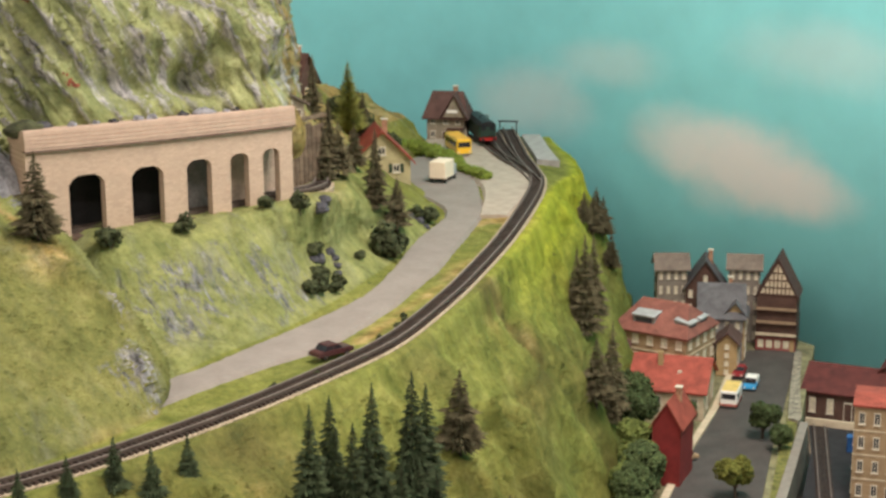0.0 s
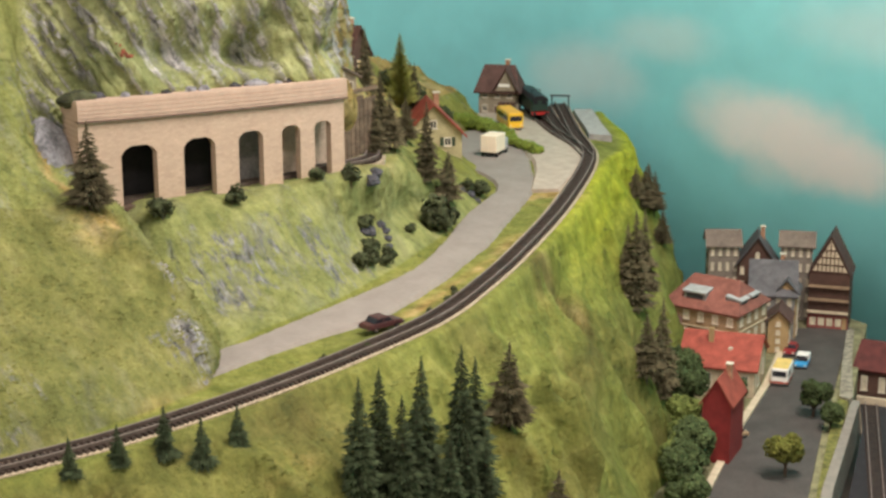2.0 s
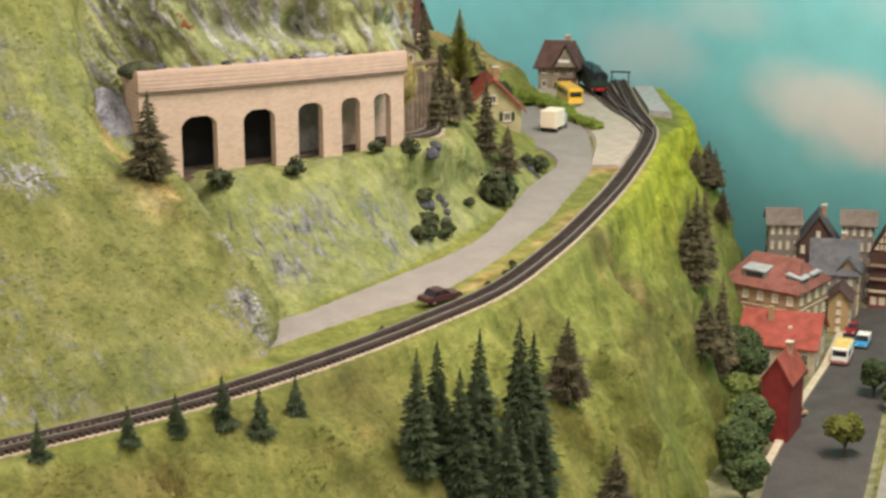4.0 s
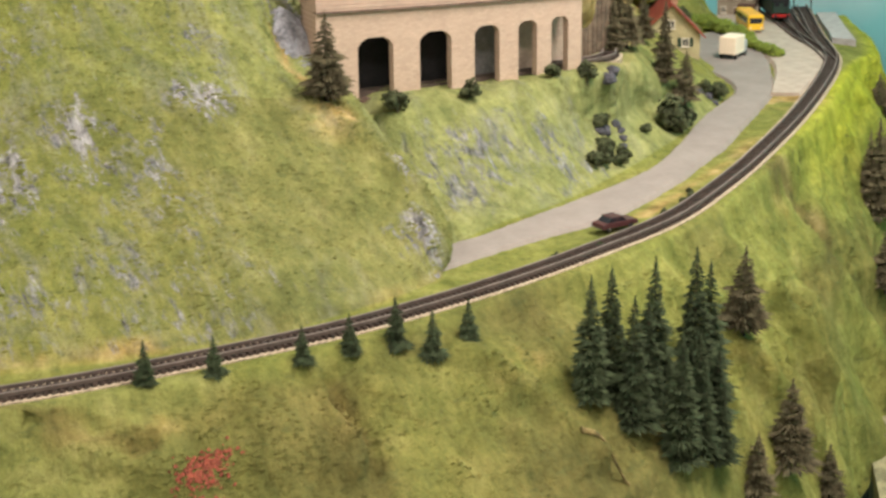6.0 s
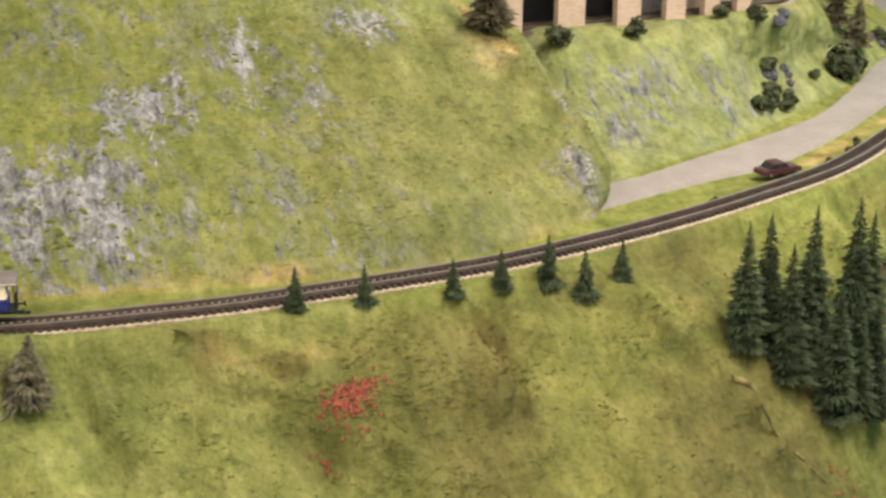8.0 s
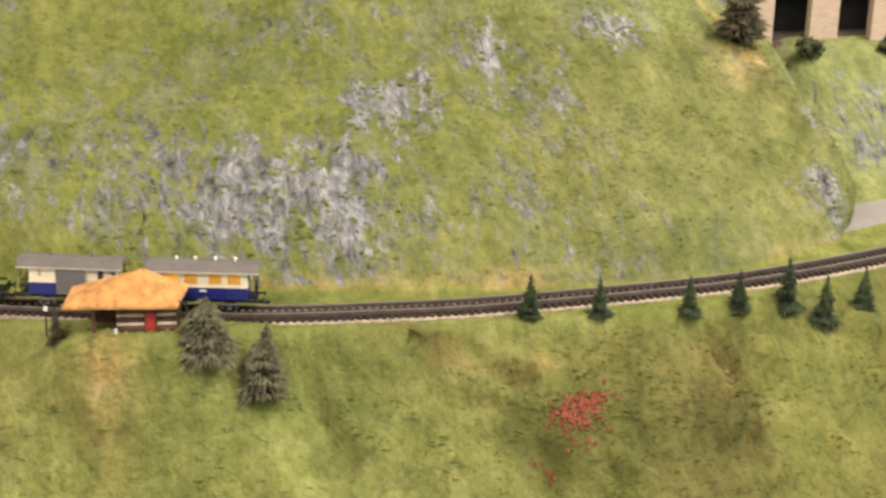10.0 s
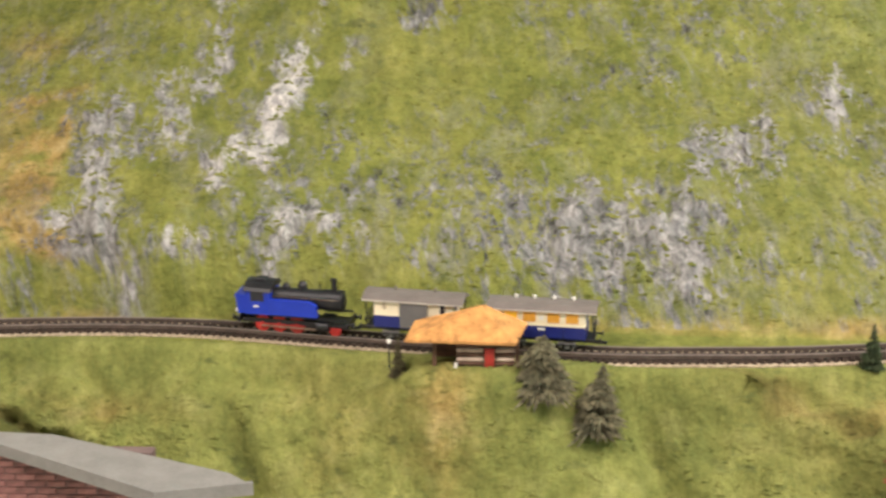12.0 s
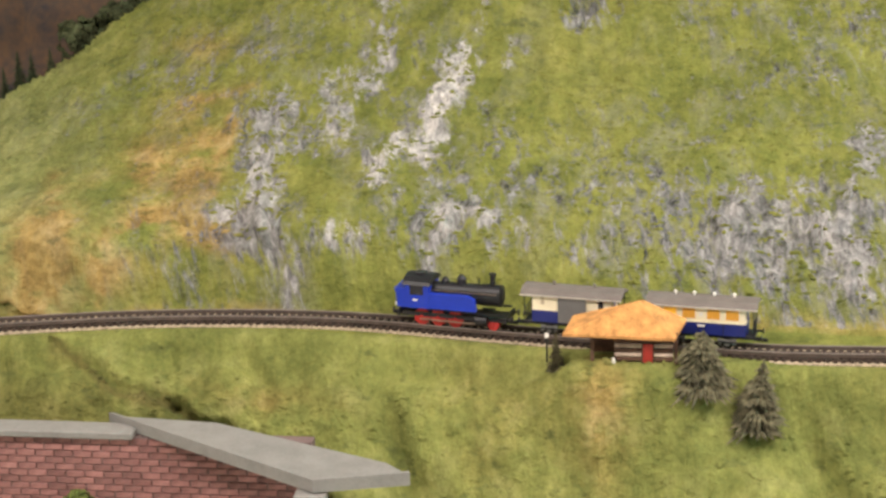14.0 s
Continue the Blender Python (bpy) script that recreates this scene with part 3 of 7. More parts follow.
du, dv = np.gradient(grid, axis=1), np.gradient(grid, axis=0)
nor = np.cross(du, dv)
nor /= np.linalg.norm(nor, axis=2, keepdims=True) + 1e-9
cover = np.zeros((nr, nc, 3))
tone = np.zeros((nr, nc, 3))
crag_of = np.zeros((nr, nc, 3))
lift = np.zeros((nr, nc))
for i in range(nr):
    r = row_of[i]
    for j in range(nc):
        c = col_of[j]
        p = Vector(grid[i, j])
        flat = 1.0 if 2.9 < r < 4.1 else 0.0
        cliff = max(0.0, min(1.0, (r - 7.6) / 0.6)) * max(0.0, min(1.0, (c - 6.75) / 0.6)) * max(0.0, min(1.0, (11.9 - c) / 0.8))
        hill = 1.0 if r >= 4.1 else 0.0
        n1 = noise.noise(p * 7) * 0.010 + noise.noise(p * 19) * 0.006 + noise.noise(p * 60) * 0.0022
        if r < 3:  # gullies and humps on the lower slope
            n1 = n1 * 0.9 + noise.noise(Vector((p.x * 13 + p.z * 9, p.y * 13, p.z * 4))) * 0.022 * min(1.0, (3 - r) * 1.5) + noise.noise(p * 38) * 0.006
            n1 += 2.4 * rut_sum(p + Vector((0.012 * noise.noise(p * 24), 0.012 * noise.noise(p * 24 + Vector((9, 9, 9))), 0)))
        if hill:
            n1 += 1.6 * rut_sum(p + Vector((0.008 * noise.noise(p * 30), 0.008 * noise.noise(p * 30 + Vector((9, 9, 9))), 0)), HILL_RUTS)
        # the cliff: leaning beds, each a bare face that breaks off to a crack and a grassy back
        a, b = p.x + 0.52 * p.z, p.z - 0.5 * p.x
        ridge = face = 0.0
        if cliff:
            for freq, size, sway, seed in ((25.0, 0.020, 0.6, 3.0), (61.0, 0.009, 0.5, 8.0)):
                ph = a * freq + sway * noise.noise(Vector((a * 9, p.y * 4, b * 7 + seed))) + 0.25 * noise.noise(p * 40)
                bed, f = math.floor(ph), ph - math.floor(ph)
                amp = size * (0.35 + 0.65 * abs(noise.noise(Vector((bed * 1.7, b * 5, seed))) * 2))
                ridge += amp * ((f / 0.24) ** 0.7 if f < 0.24 else 1 - (f - 0.24) / 0.76) - amp * 0.55 * math.exp(-((f - 0.30) / 0.05) ** 2)
                face = max(face, (1.0 if size > 0.01 else 0.6) * math.exp(-((f - 0.14) / 0.13) ** 2) * min(1.0, amp / size * 1.3))
            ridge += 0.004 * noise.noise(Vector((a * 90, p.y * 40, b * 50)))
        streak, whiteness = streak_sum(p) if hill else (0.0, 0.0)
        spots = spot_sum(ROCK_SPOTS, p) if hill else 0.0
        scree = max(0.0, spots + streak - 0.15)
        lean = p.x + (0.45 if noise.noise(p * 12) > 0 else -0.5) * p.z
        ridge2 = scree * (abs(noise.noise(Vector((lean * 55, p.y * 14, p.z * 14)))) * 0.030 - 0.005)
        lift[i, j] = n1 * (0.06 if flat else 1.0) + cliff * (ridge - 0.012) + (1 - cliff) * ridge2
        if cliff and 7.9 < r < 9.0:  # hollow and ragged lip over the gallery's roof
            lip = math.exp(-((r - 8.46) / 0.10) ** 2) * (0.018 + 0.05 * noise.noise(p * 20))
            hollow = math.exp(-((r - 8.22) / 0.10) ** 2) * (0.034 + 0.06 * noise.noise(p * 14))
            lift[i, j] += (lip - hollow) * max(0.0, min(1.0, c - 8.8)) * max(0.0, min(1.0, 11.2 - c))
        rk = (0.22 + 0.24 * noise.noise(p * 5 + Vector((3, 1, 7))) if hill else 0.0) * (1 - 0.5 * max(0.0, min(1.0, (c - 5.2) / 1.0))) * (0.35 + 0.65 * max(0.0, min(1.0, (c - 1.3) / 0.8))) + spots + streak
        strip = 0.9 * max(0.0, 1 - abs(r - 4.12) / 0.22) * max(0.0, min(1.0, 7.5 - c))
        cover[i, j, 1] = min(2.5, spot_sum(EARTH_SPOTS, p) + max(0.0, rut_sum(p + Vector((0.008 * noise.noise(p * 40), 0.008 * noise.noise(p * 33), 0)), EARTH_STREAKS)) + 2.2 * strip * (0.45 + noise.noise(p * 14)))
        rk = rk * (1 - cliff) + cliff * (0.16 + 0.80 * face + 0.25 * noise.noise(p * 9))
        if c > 11.2 and r > 6.3:  # ochre earth of the hill behind the station road
            cover[i, j, 1] = max(cover[i, j, 1], min(1.0, (c - 11.2) * 2) * min(1.0, (r - 6.3) * 2) * (3.6 + 1.2 * noise.noise(p * 9)))
        if flat:
            rk = 0.0
        cover[i, j, 0] = rk
        cover[i, j, 2] = max(0, min(1, (c - 10.3) / 1.2)) * max(0.0, min(1.0, (r - 1.3) / 0.9)) * 0.95 if r < 3.05 else 0.0
        bank = max(0.0, min(1.0, (c - 4.4) / 1.4)) if hill else 0.0
        west = max(0.0, min(1.0, (1.9 - c) / 0.8)) if hill else 0.0
        crag_of[i, j] = cliff
        tone[i, j, 0] = max(cliff, (0.55 + 0.30 * max(0.0, min(1.0, c - 8))) * bank * max(0.0, min(1.0, (12.3 - c))), 0.85 * west, 0.25 if r < 3 and c < 5.5 else 0.0)
        tone[i, j, 1] = min(1.0, whiteness + 0.35 * cliff)
        tone[i, j, 2] = 1.0 * max(0.0, min(1.0, (c - 4.2) / 2)) * max(0.0, min(1.0, (8.7 - c) / 1.3)) * max(0.0, min(1.0, (3.0 - r) * 2.2)) * max(0.0, min(1.0, 0.75 + noise.noise(p * 6)))
        if r < 3 and c > 8.5:
            tone[i, j, 2] = max(tone[i, j, 2], max(0.0, min(0.5, 0.05 + 1.2 * noise.noise(p * 8 + Vector((2, 7, 1))))) * min(1.0, (c - 8.5) * 2) * min(1.0, (3 - r) * 1.5))
        if r < 3:
            tone[i, j, 2] = min(1.0, tone[i, j, 2] + max(0.0, rut_sum(p + Vector((0.012 * noise.noise(p * 40), 0.012 * noise.noise(p * 33), 0)), OLIVE_STREAKS)))
        if hill and r < 7.2:
            tone[i, j, 2] = 0.40 * max(0.0, min(1.0, c - 4.3)) * max(0.0, min(1.0, 7.9 - c))
edge = np.clip(np.minimum(np.abs(row_of - 3), np.abs(row_of - 4)) * 4, 0, 1)[:, None]
grid = grid + nor * (lift * np.where((row_of > 2.9) & (row_of < 4.1), 1, edge[:, 0])[:, None])[..., None]
# level the ground under the railway
flat_xy, near = grid[..., :2].reshape(-1, 2), []
for chunk in np.array_split(flat_xy, 60):
    near.append(np.sqrt(((chunk[:, None] - LINE[None, ::3]) ** 2).sum(-1)).min(1))
near = np.concatenate(near).reshape(nr, nc)
w = np.clip((0.046 - near) / 0.018, 0, 1)
w = np.where((row_of[:, None] > 1.5) & (row_of[:, None] < 5.5), w * w * (3 - 2 * w), 0)
grid[..., 2] = grid[..., 2] * (1 - w) + 1.0912 * w
# a knoll for the log hut
k = np.exp(-(((grid[..., 0] + 0.065) / 0.085) ** 2 + ((grid[..., 1] - 1.455) / 0.035) ** 2)) * (row_of[:, None] < 3.2)
grid[..., 2] += np.clip(1.0995 - grid[..., 2], 0, 0.05) * np.clip(k * 1.6, 0, 1)
ids = np.arange(nr * nc).reshape(nr, nc)
quads = np.stack([ids[:-1, :-1], ids[:-1, 1:], ids[1:, 1:], ids[1:, :-1]], -1).reshape(-1, 4)
terrain = tagged(sheet("ground", grid.reshape(-1, 3), quads, GRASS), "modelled grassy mountainside with bare rock patches", "ground", kind="structure")
def paint(ob, name, rgb):
    """A colour attribute of the ground's cover for each vertex."""
    at = ob.data.color_attributes.new(name, "FLOAT_COLOR", "POINT")
    rgb = np.asarray(rgb).reshape(-1, 3)
    at.data.foreach_set("color", np.concatenate([rgb, np.ones((len(rgb), 1))], 1).reshape(-1))


paint(terrain, "cover", cover)
paint(terrain, "tone", tone)
paint(terrain, "crag", crag_of)

# tufts of grass fibre and flakes of broken rock standing out of the ground
du, dv = np.gradient(grid, axis=1), np.gradient(grid, axis=0)
nor = np.cross(du, dv)
nor /= np.linalg.norm(nor, axis=2, keepdims=True) + 1e-9
rnd = random.Random(77)
tufts, flakes = ([], [], [], [], []), ([], [], [], [], [])
tries = 0
while tries < 60000:
    tries += 1
    i, j = rnd.randrange(4, nr - 8), rnd.randrange(4, nc - 40)
    r, c = row_of[i], col_of[j]
    if 2.75 < r < 4.2 or near[i, j] < 0.05 or (r < 1.0) or (c > 8.2 and 4 < r < 8.3 and c > 8.6):
        continue
    p = Vector(grid[i, j]) + Vector(du[i, j]) * rnd.random() + Vector(dv[i, j]) * rnd.random()
    nn, along = Vector(nor[i, j]), Vector(du[i, j]).normalized()
    up = nn.cross(along).normalized()
    if up.z < 0:
        up = -up
    stony = cover[i, j, 0] + 0.6 * noise.noise(p * 30) > 0.72 and r > 4
    if stony and tone[i, j, 1] < 0.5 and rnd.random() < 0.16:
        V, F, C, T, G = flakes
        wa, wu, hh = rnd.uniform(0.0015, 0.0035), rnd.uniform(0.005, 0.012), rnd.uniform(0.001, 0.0035)
        cc, tt = (1.6, cover[i, j, 1] * 0.2, 0), tone[i, j]
        top = p + nn * hh + up * rnd.uniform(-0.5, 0.5) * wu
    else:
        if rnd.random() < 0.45:
            continue
        V, F, C, T, G = tufts
        wa, wu, hh = rnd.uniform(0.002, 0.0065), rnd.uniform(0.001, 0.0025), rnd.uniform(0.0012, 0.0036)
        cc, tt = (min(cover[i, j, 0], 0.1), cover[i, j, 1] * 0.7, cover[i, j, 2]), tone[i, j]
        top = p + nn * hh * 0.8 - up * 0.0012 + Vector((0, 0, hh * 0.5))
    a0, m, sl = rnd.random() * 6.28, len(V), rnd.uniform(-0.35, 0.35)
    for k in range(6):
        an = a0 + k * 1.047
        q = rnd.uniform(0.7, 1.25)
        V.append(p - nn * 0.0008 + along * (math.cos(an) * wa * q + sl * math.sin(an) * wu) + up * math.sin(an) * wu * q)
        F.append((m + k, m + (k + 1) % 6, m + 6))
        C.append(cc)
        T.append(tt)
        G.append(crag_of[i, j])
    V.append(top)
    C.append(cc)
    T.append(tt)
    G.append(crag_of[i, j])
for (V, F, C, T, G), name, label, smooth in ((tufts, "grass_tufts", "short tufts of yellow-green grass fibre on the mountainside", True), (flakes, "rock_flakes", "small flakes of grey rock on the mountainside", False)):
    ob = sheet(name, V, F, GRASS, smooth)
    paint(ob, "cover", C)
    paint(ob, "tone", T)
    paint(ob, "crag", G)
    tagged(ob, label, name.replace("_", " "), kind="stuff")

from mathutils.bvhtree import BVHTree
TREE = BVHTree.FromPolygons([tuple(v) for v in grid.reshape(-1, 3)], [tuple(int(i) for i in q) for q in quads])


def height(x, y, top=2.0):
    """The terrain's height over a place in the plan."""
    hit = TREE.ray_cast(Vector((x, y, top)), Vector((0, 0, -1)))
    return hit[0].z if hit[0] else 0.755


# ---- the room: backdrop, ceiling, floor, walls ----
def backdrop_material():
    m = mat("painted_sky", (0.29, 0.75, 0.77), 0.8, grain=0.05, scale=1.5, bump=0.0)
    n, l = m.node_tree.nodes, m.node_tree.links
    b = n["Principled BSDF"]
    col = b.inputs["Base Color"].links[0].from_socket
    geo = n.new("ShaderNodeNewGeometry")
    # airbrushed clouds: centre, half width along the wall, half height, strength
    for cx, cy, cz, a, h, k in ((2.213, 2.604, 1.02, 0.16, 0.085, 0.95), (2.159, 2.713, 1.06, 0.13, 0.075, 0.8), (2.252, 2.515, 0.985, 0.13, 0.06, 0.8), (1.984, 3.039, 1.11, 0.15, 0.075, 0.42), (2.069, 2.881, 1.205, 0.13, 0.05, 0.3), (2.272, 2.465, 1.256, 0.2, 0.07, 0.28)):
        sub, sc, ln, mr, nz, ad, mx = (n.new("ShaderNode" + t) for t in ("VectorMath", "VectorMath", "VectorMath", "MapRange", "TexNoise", "Math", "Mix"))
        sub.operation, sc.operation, ln.operation = "SUBTRACT", "MULTIPLY", "LENGTH"
        sub.inputs[1].default_value, sc.inputs[1].default_value = (cx, cy, cz), (1 / a, 1 / a, 1 / h)
        l.new(geo.outputs["Position"], sub.inputs[0])
        l.new(sub.outputs[0], sc.inputs[0])
        l.new(sc.outputs[0], ln.inputs[0])
        nz.inputs["Scale"].default_value, nz.inputs["Detail"].default_value = 9, 3
        l.new(geo.outputs["Position"], nz.inputs["Vector"])
        ad.operation = "MULTIPLY_ADD"
        l.new(nz.outputs["Fac"], ad.inputs[0])
        ad.inputs[1].default_value = 0.9
        l.new(ln.outputs["Value"], ad.inputs[2])
        mr.interpolation_type = "SMOOTHSTEP"
        for key, v in (("From Min", 0.70), ("From Max", 1.80), ("To Min", k), ("To Max", 0.0)):
            mr.inputs[key].default_value = v
        l.new(ad.outputs[0], mr.inputs["Value"])
        mx.data_type = "RGBA"
        l.new(mr.outputs[0], mx.inputs["Factor"])
        l.new(col, mx.inputs["A"])
        mx.inputs["B"].default_value = (0.97, 0.93, 0.89, 1)
        col = mx.outputs["Result"]
    l.new(col, b.inputs["Base Color"])
    return m


SKY = backdrop_material()
WALLPAINT = mat("room_wall", (0.80, 0.77, 0.72), 0.9, grain=0.03, scale=3)
line = spline([(-2.6, 2.9), (-0.6, 3.2), (0.9, 3.45), (1.75, 3.30), (2.15, 2.75), (2.38, 2.2), (2.62, 1.5), (2.9, 0.0), (2.9, -1.6)], 12)
vs, fs = [], []
for x, y in line:
    vs += [(x, y, 0.0), (x, y, 2.8)]
for i in range(len(line) - 1):
    fs.append((2 * i, 2 * i + 1, 2 * i + 3, 2 * i + 2))
sky_wall = tagged(sheet("backdrop", vs, fs, SKY), "turquoise painted sky backdrop with soft clouds", "backdrop", kind="structure")
solid = sky_wall.modifiers.new("thick", "SOLIDIFY")
solid.thickness, solid.offset = 0.02, 0
tagged(part("layout_base", prism([(-2.2, 0.95), (2.5, 0.95), (2.6, 1.5), (2.35, 2.2), (2.12, 2.72), (1.72, 3.22), (0.9, 3.38), (-0.6, 3.12), (-2.2, 2.9)], 0.0, 0.548, "z"), mat("layout_base_board", (0.16, 0.135, 0.11), 0.8, grain=0.15, scale=8)), "plain brown baseboard carrying the model landscape", "baseboard", kind="structure")
tagged(part("floor", boxes((-2.8, -1.8, -0.05, 3.1, 3.7, 0.0)), WALLPAINT), "plain room floor", "floor", kind="structure")
tagged(part("ceiling", boxes((-2.8, -1.8, 2.8, 3.1, 3.7, 2.85)), WALLPAINT), "plain white room ceiling", "ceiling", kind="structure")
tagged(part("wall_south", boxes((-2.8, -1.85, 0, 3.1, -1.8, 2.8)), WALLPAINT), "plain room wall", "wall", kind="structure")
tagged(part("wall_west", boxes((-2.85, -1.8, 0, -2.8, 3.7, 2.8)), WALLPAINT), "plain room wall", "wall", kind="structure")

# ---- railway track ----


def ribbon(name, line, off0, off1, z0, z1, material, parent=None):
    """A strip of rectangular section along a plan line."""
    nrm = side(line)
    vs, fs = [], []
    for (x, y), n in zip(line[:, :2], nrm):
        for o, z in ((off0, z0), (off1, z0), (off1, z1), (off0, z1)):
            vs.append((x + n[0] * o, y + n[1] * o, z))
    for i in range(len(line) - 1):
        for k in range(4):
            fs.append((4 * i + k, 4 * i + (k + 1) % 4, 4 * i + 4 + (k + 1) % 4, 4 * i + 4 + k))
    m = 4 * (len(line) - 1)
    fs += [(3, 2, 1, 0), (m, m + 1, m + 2, m + 3)]
    ob = sheet(name, vs, fs, material, smooth=False)
    ob.parent = parent
    return ob


def lay_track(line, label, up=0.0):
    track = thing("railway_track", Matrix(), label, "railway track", kind="structure")
    ribbon("ballast_bed", line, -0.0178, 0.0178, 1.082 + up, 1.0925 + up, GRAVEL, track)
    ribbon("dark_ballast", line, -0.0108, 0.0108, 1.0915 + up, 1.0936 + up, DARK_BALLAST, track)
    for o in (-0.0088, 0.0088):
        ribbon("rail", line, o - 0.0009, o + 0.0009, 1.096 + up, 1.0992 + up, RAIL, track)
        ribbon("rail_head", line, o - 0.0007, o + 0.0007, 1.0992 + up, 1.1001 + up, RAIL_BRIGHT, track)
    bm = bmesh.new()
    nrm = side(line)
    s = np.r_[0, np.cumsum(np.linalg.norm(np.diff(line, axis=0), axis=1))]
    for d in np.arange(0.003, s[-1], 0.0072):
        x, y = np.interp(d, s, line[:, 0]), np.interp(d, s, line[:, 1])
        nx, ny = np.interp(d, s, nrm[:, 0]), np.interp(d, s, nrm[:, 1])
        t = Vector((-ny, nx, 0))
        q = Vector((nx, ny, 0))
        c = Vector((x, y, 0))
        vs = []
        for z, w, k in ((1.0922, 0.0019, 0.0137), (1.0958, 0.0016, 0.0134)):
            for a, b in ((-1, -1), (1, -1), (1, 1), (-1, 1)):
                p = c + t * (a * w) + q * (b * k)
                vs.append(bm.verts.new((p.x, p.y, z + up)))
        for f in ((4, 5, 6, 7), (0, 1, 5, 4), (1, 2, 6, 5), (2, 3, 7, 6), (3, 0, 4, 7)):
            bm.faces.new([vs[i] for i in f])
    bm.normal_update()
    tagged(part("sleeper", bm, SLEEPER, track), kind="stuff")
    return track


lay_track(LINE, "single railway track with dark rails on pale ballast")


# ---- things: trees ----
SPRUCE = mat("spruce_needles", (0.046, 0.062, 0.030), 0.9, grain=0.35, scale=120, bump=0.3, spec=0.15, obj_random=0.18)
OLD_FIR = mat("faded_fir_needles", (0.105, 0.092, 0.052), 0.95, grain=0.35, scale=120, bump=0.3, spec=0.1, obj_random=0.2)
BARK = mat("bark", (0.075, 0.05, 0.033), 0.9, grain=0.2, scale=150)
FOLIAGE = mat("flock_foliage", (0.055, 0.075, 0.03), 0.95, grain=0.4, scale=90, bump=0.3, spec=0.1, obj_random=0.2)
LIGHT_FOLIAGE = mat("light_flock_foliage", (0.13, 0.16, 0.045), 0.95, grain=0.4, scale=90, bump=0.3, spec=0.1, obj_random=0.15)
DARK_FOLIAGE = mat("dark_flock_foliage", (0.060, 0.070, 0.034), 0.95, grain=0.4, scale=90, bump=0.3, spec=0.1, obj_random=0.15)
AMBER_FOLIAGE = mat("autumn_flock_foliage", (0.115, 0.118, 0.028), 0.95, grain=0.4, scale=90, bump=0.3, spec=0.1, obj_random=0.1)


def conifer(name, h, r, material, label, seed, clear=0.12, droop=0.35, dense=1.0, lean=0.0, group="model conifers"):
    """A spruce: tapered trunk and tiers of ragged drooping twigs."""
    rnd = random.Random(seed)
    tree = thing(name, pose(0, 0, -5), label, "tree", group)
    part("trunk", tube(bmesh.new(), (0, 0, -0.006), (lean * h, 0, h * 0.97), r * 0.085, 0.0004, 7), BARK, tree)
    bm = bmesh.new()
    tiers = max(14, int(h / 0.0026 * dense))
    for k in range(tiers):
        f = k / (tiers - 1)
        z0 = h * (clear + (1 - clear) * f)
        layer = (f * h / 0.0105) % 1.0
        reach = r * (1 - f) ** (0.62 if dense > 1.8 else 0.85) * rnd.uniform(0.80, 1.15) * (1.08 - 0.42 * layer) + 0.0012
        n = max(7, int(9 + 17 * (1 - f)))
        a0 = rnd.random() * 6.3
        for i in range(n):
            a = a0 + 6.283 * i / n + rnd.uniform(-0.25, 0.25)
            q = reach * rnd.uniform(0.42, 1.22)
            dz = -q * droop * rnd.uniform(0.5, 1.5)
            z = z0 + rnd.uniform(-0.0022, 0.0022)
            x0 = lean * z
            c, s = math.cos(a), math.sin(a)
            for turn, near, far, wide in ((0.0, 0.1, 1.0, 0.055), (rnd.uniform(0.16, 0.4), 0.5, 0.86, 0.05), (-rnd.uniform(0.16, 0.4), 0.5, 0.86, 0.05)):
                c2, s2 = math.cos(a + turn), math.sin(a + turn)
                w = q * wide + 0.0003
                b = bm.verts.new((x0 + c * q * near, s * q * near, z + dz * near * 0.5 + 0.001))
                m1 = bm.verts.new((x0 + c2 * q * far * 0.66 - s2 * w, s2 * q * far * 0.66 + c2 * w, z + dz * 0.5 - w * 0.5))
                m2 = bm.verts.new((x0 + c2 * q * far * 0.66 + s2 * w, s2 * q * far * 0.66 - c2 * w, z + dz * 0.5 - w * 0.5))
                t = bm.verts.new((x0 + c2 * q * far, s2 * q * far, z + dz * far))
                mu = bm.verts.new((x0 + c2 * q * far * 0.66, s2 * q * far * 0.66, z + dz * 0.5 + w * 0.8))
                for fc in ((b, m1, mu), (b, mu, m2), (m1, t, mu), (mu, t, m2)):
                    bm.faces.new(fc)
    tip = bm.verts.new((lean * h, 0, h * 1.03))
    ring = [bm.verts.new((lean * h * 0.93 + 0.0016 * math.cos(i * 2.1), 0.0016 * math.sin(i * 2.1), h * 0.93)) for i in range(3)]
    for i in range(3):
        bm.faces.new((ring[i], ring[(i + 1) % 3], tip))
    part("crown", bm, material, tree)
    return tree


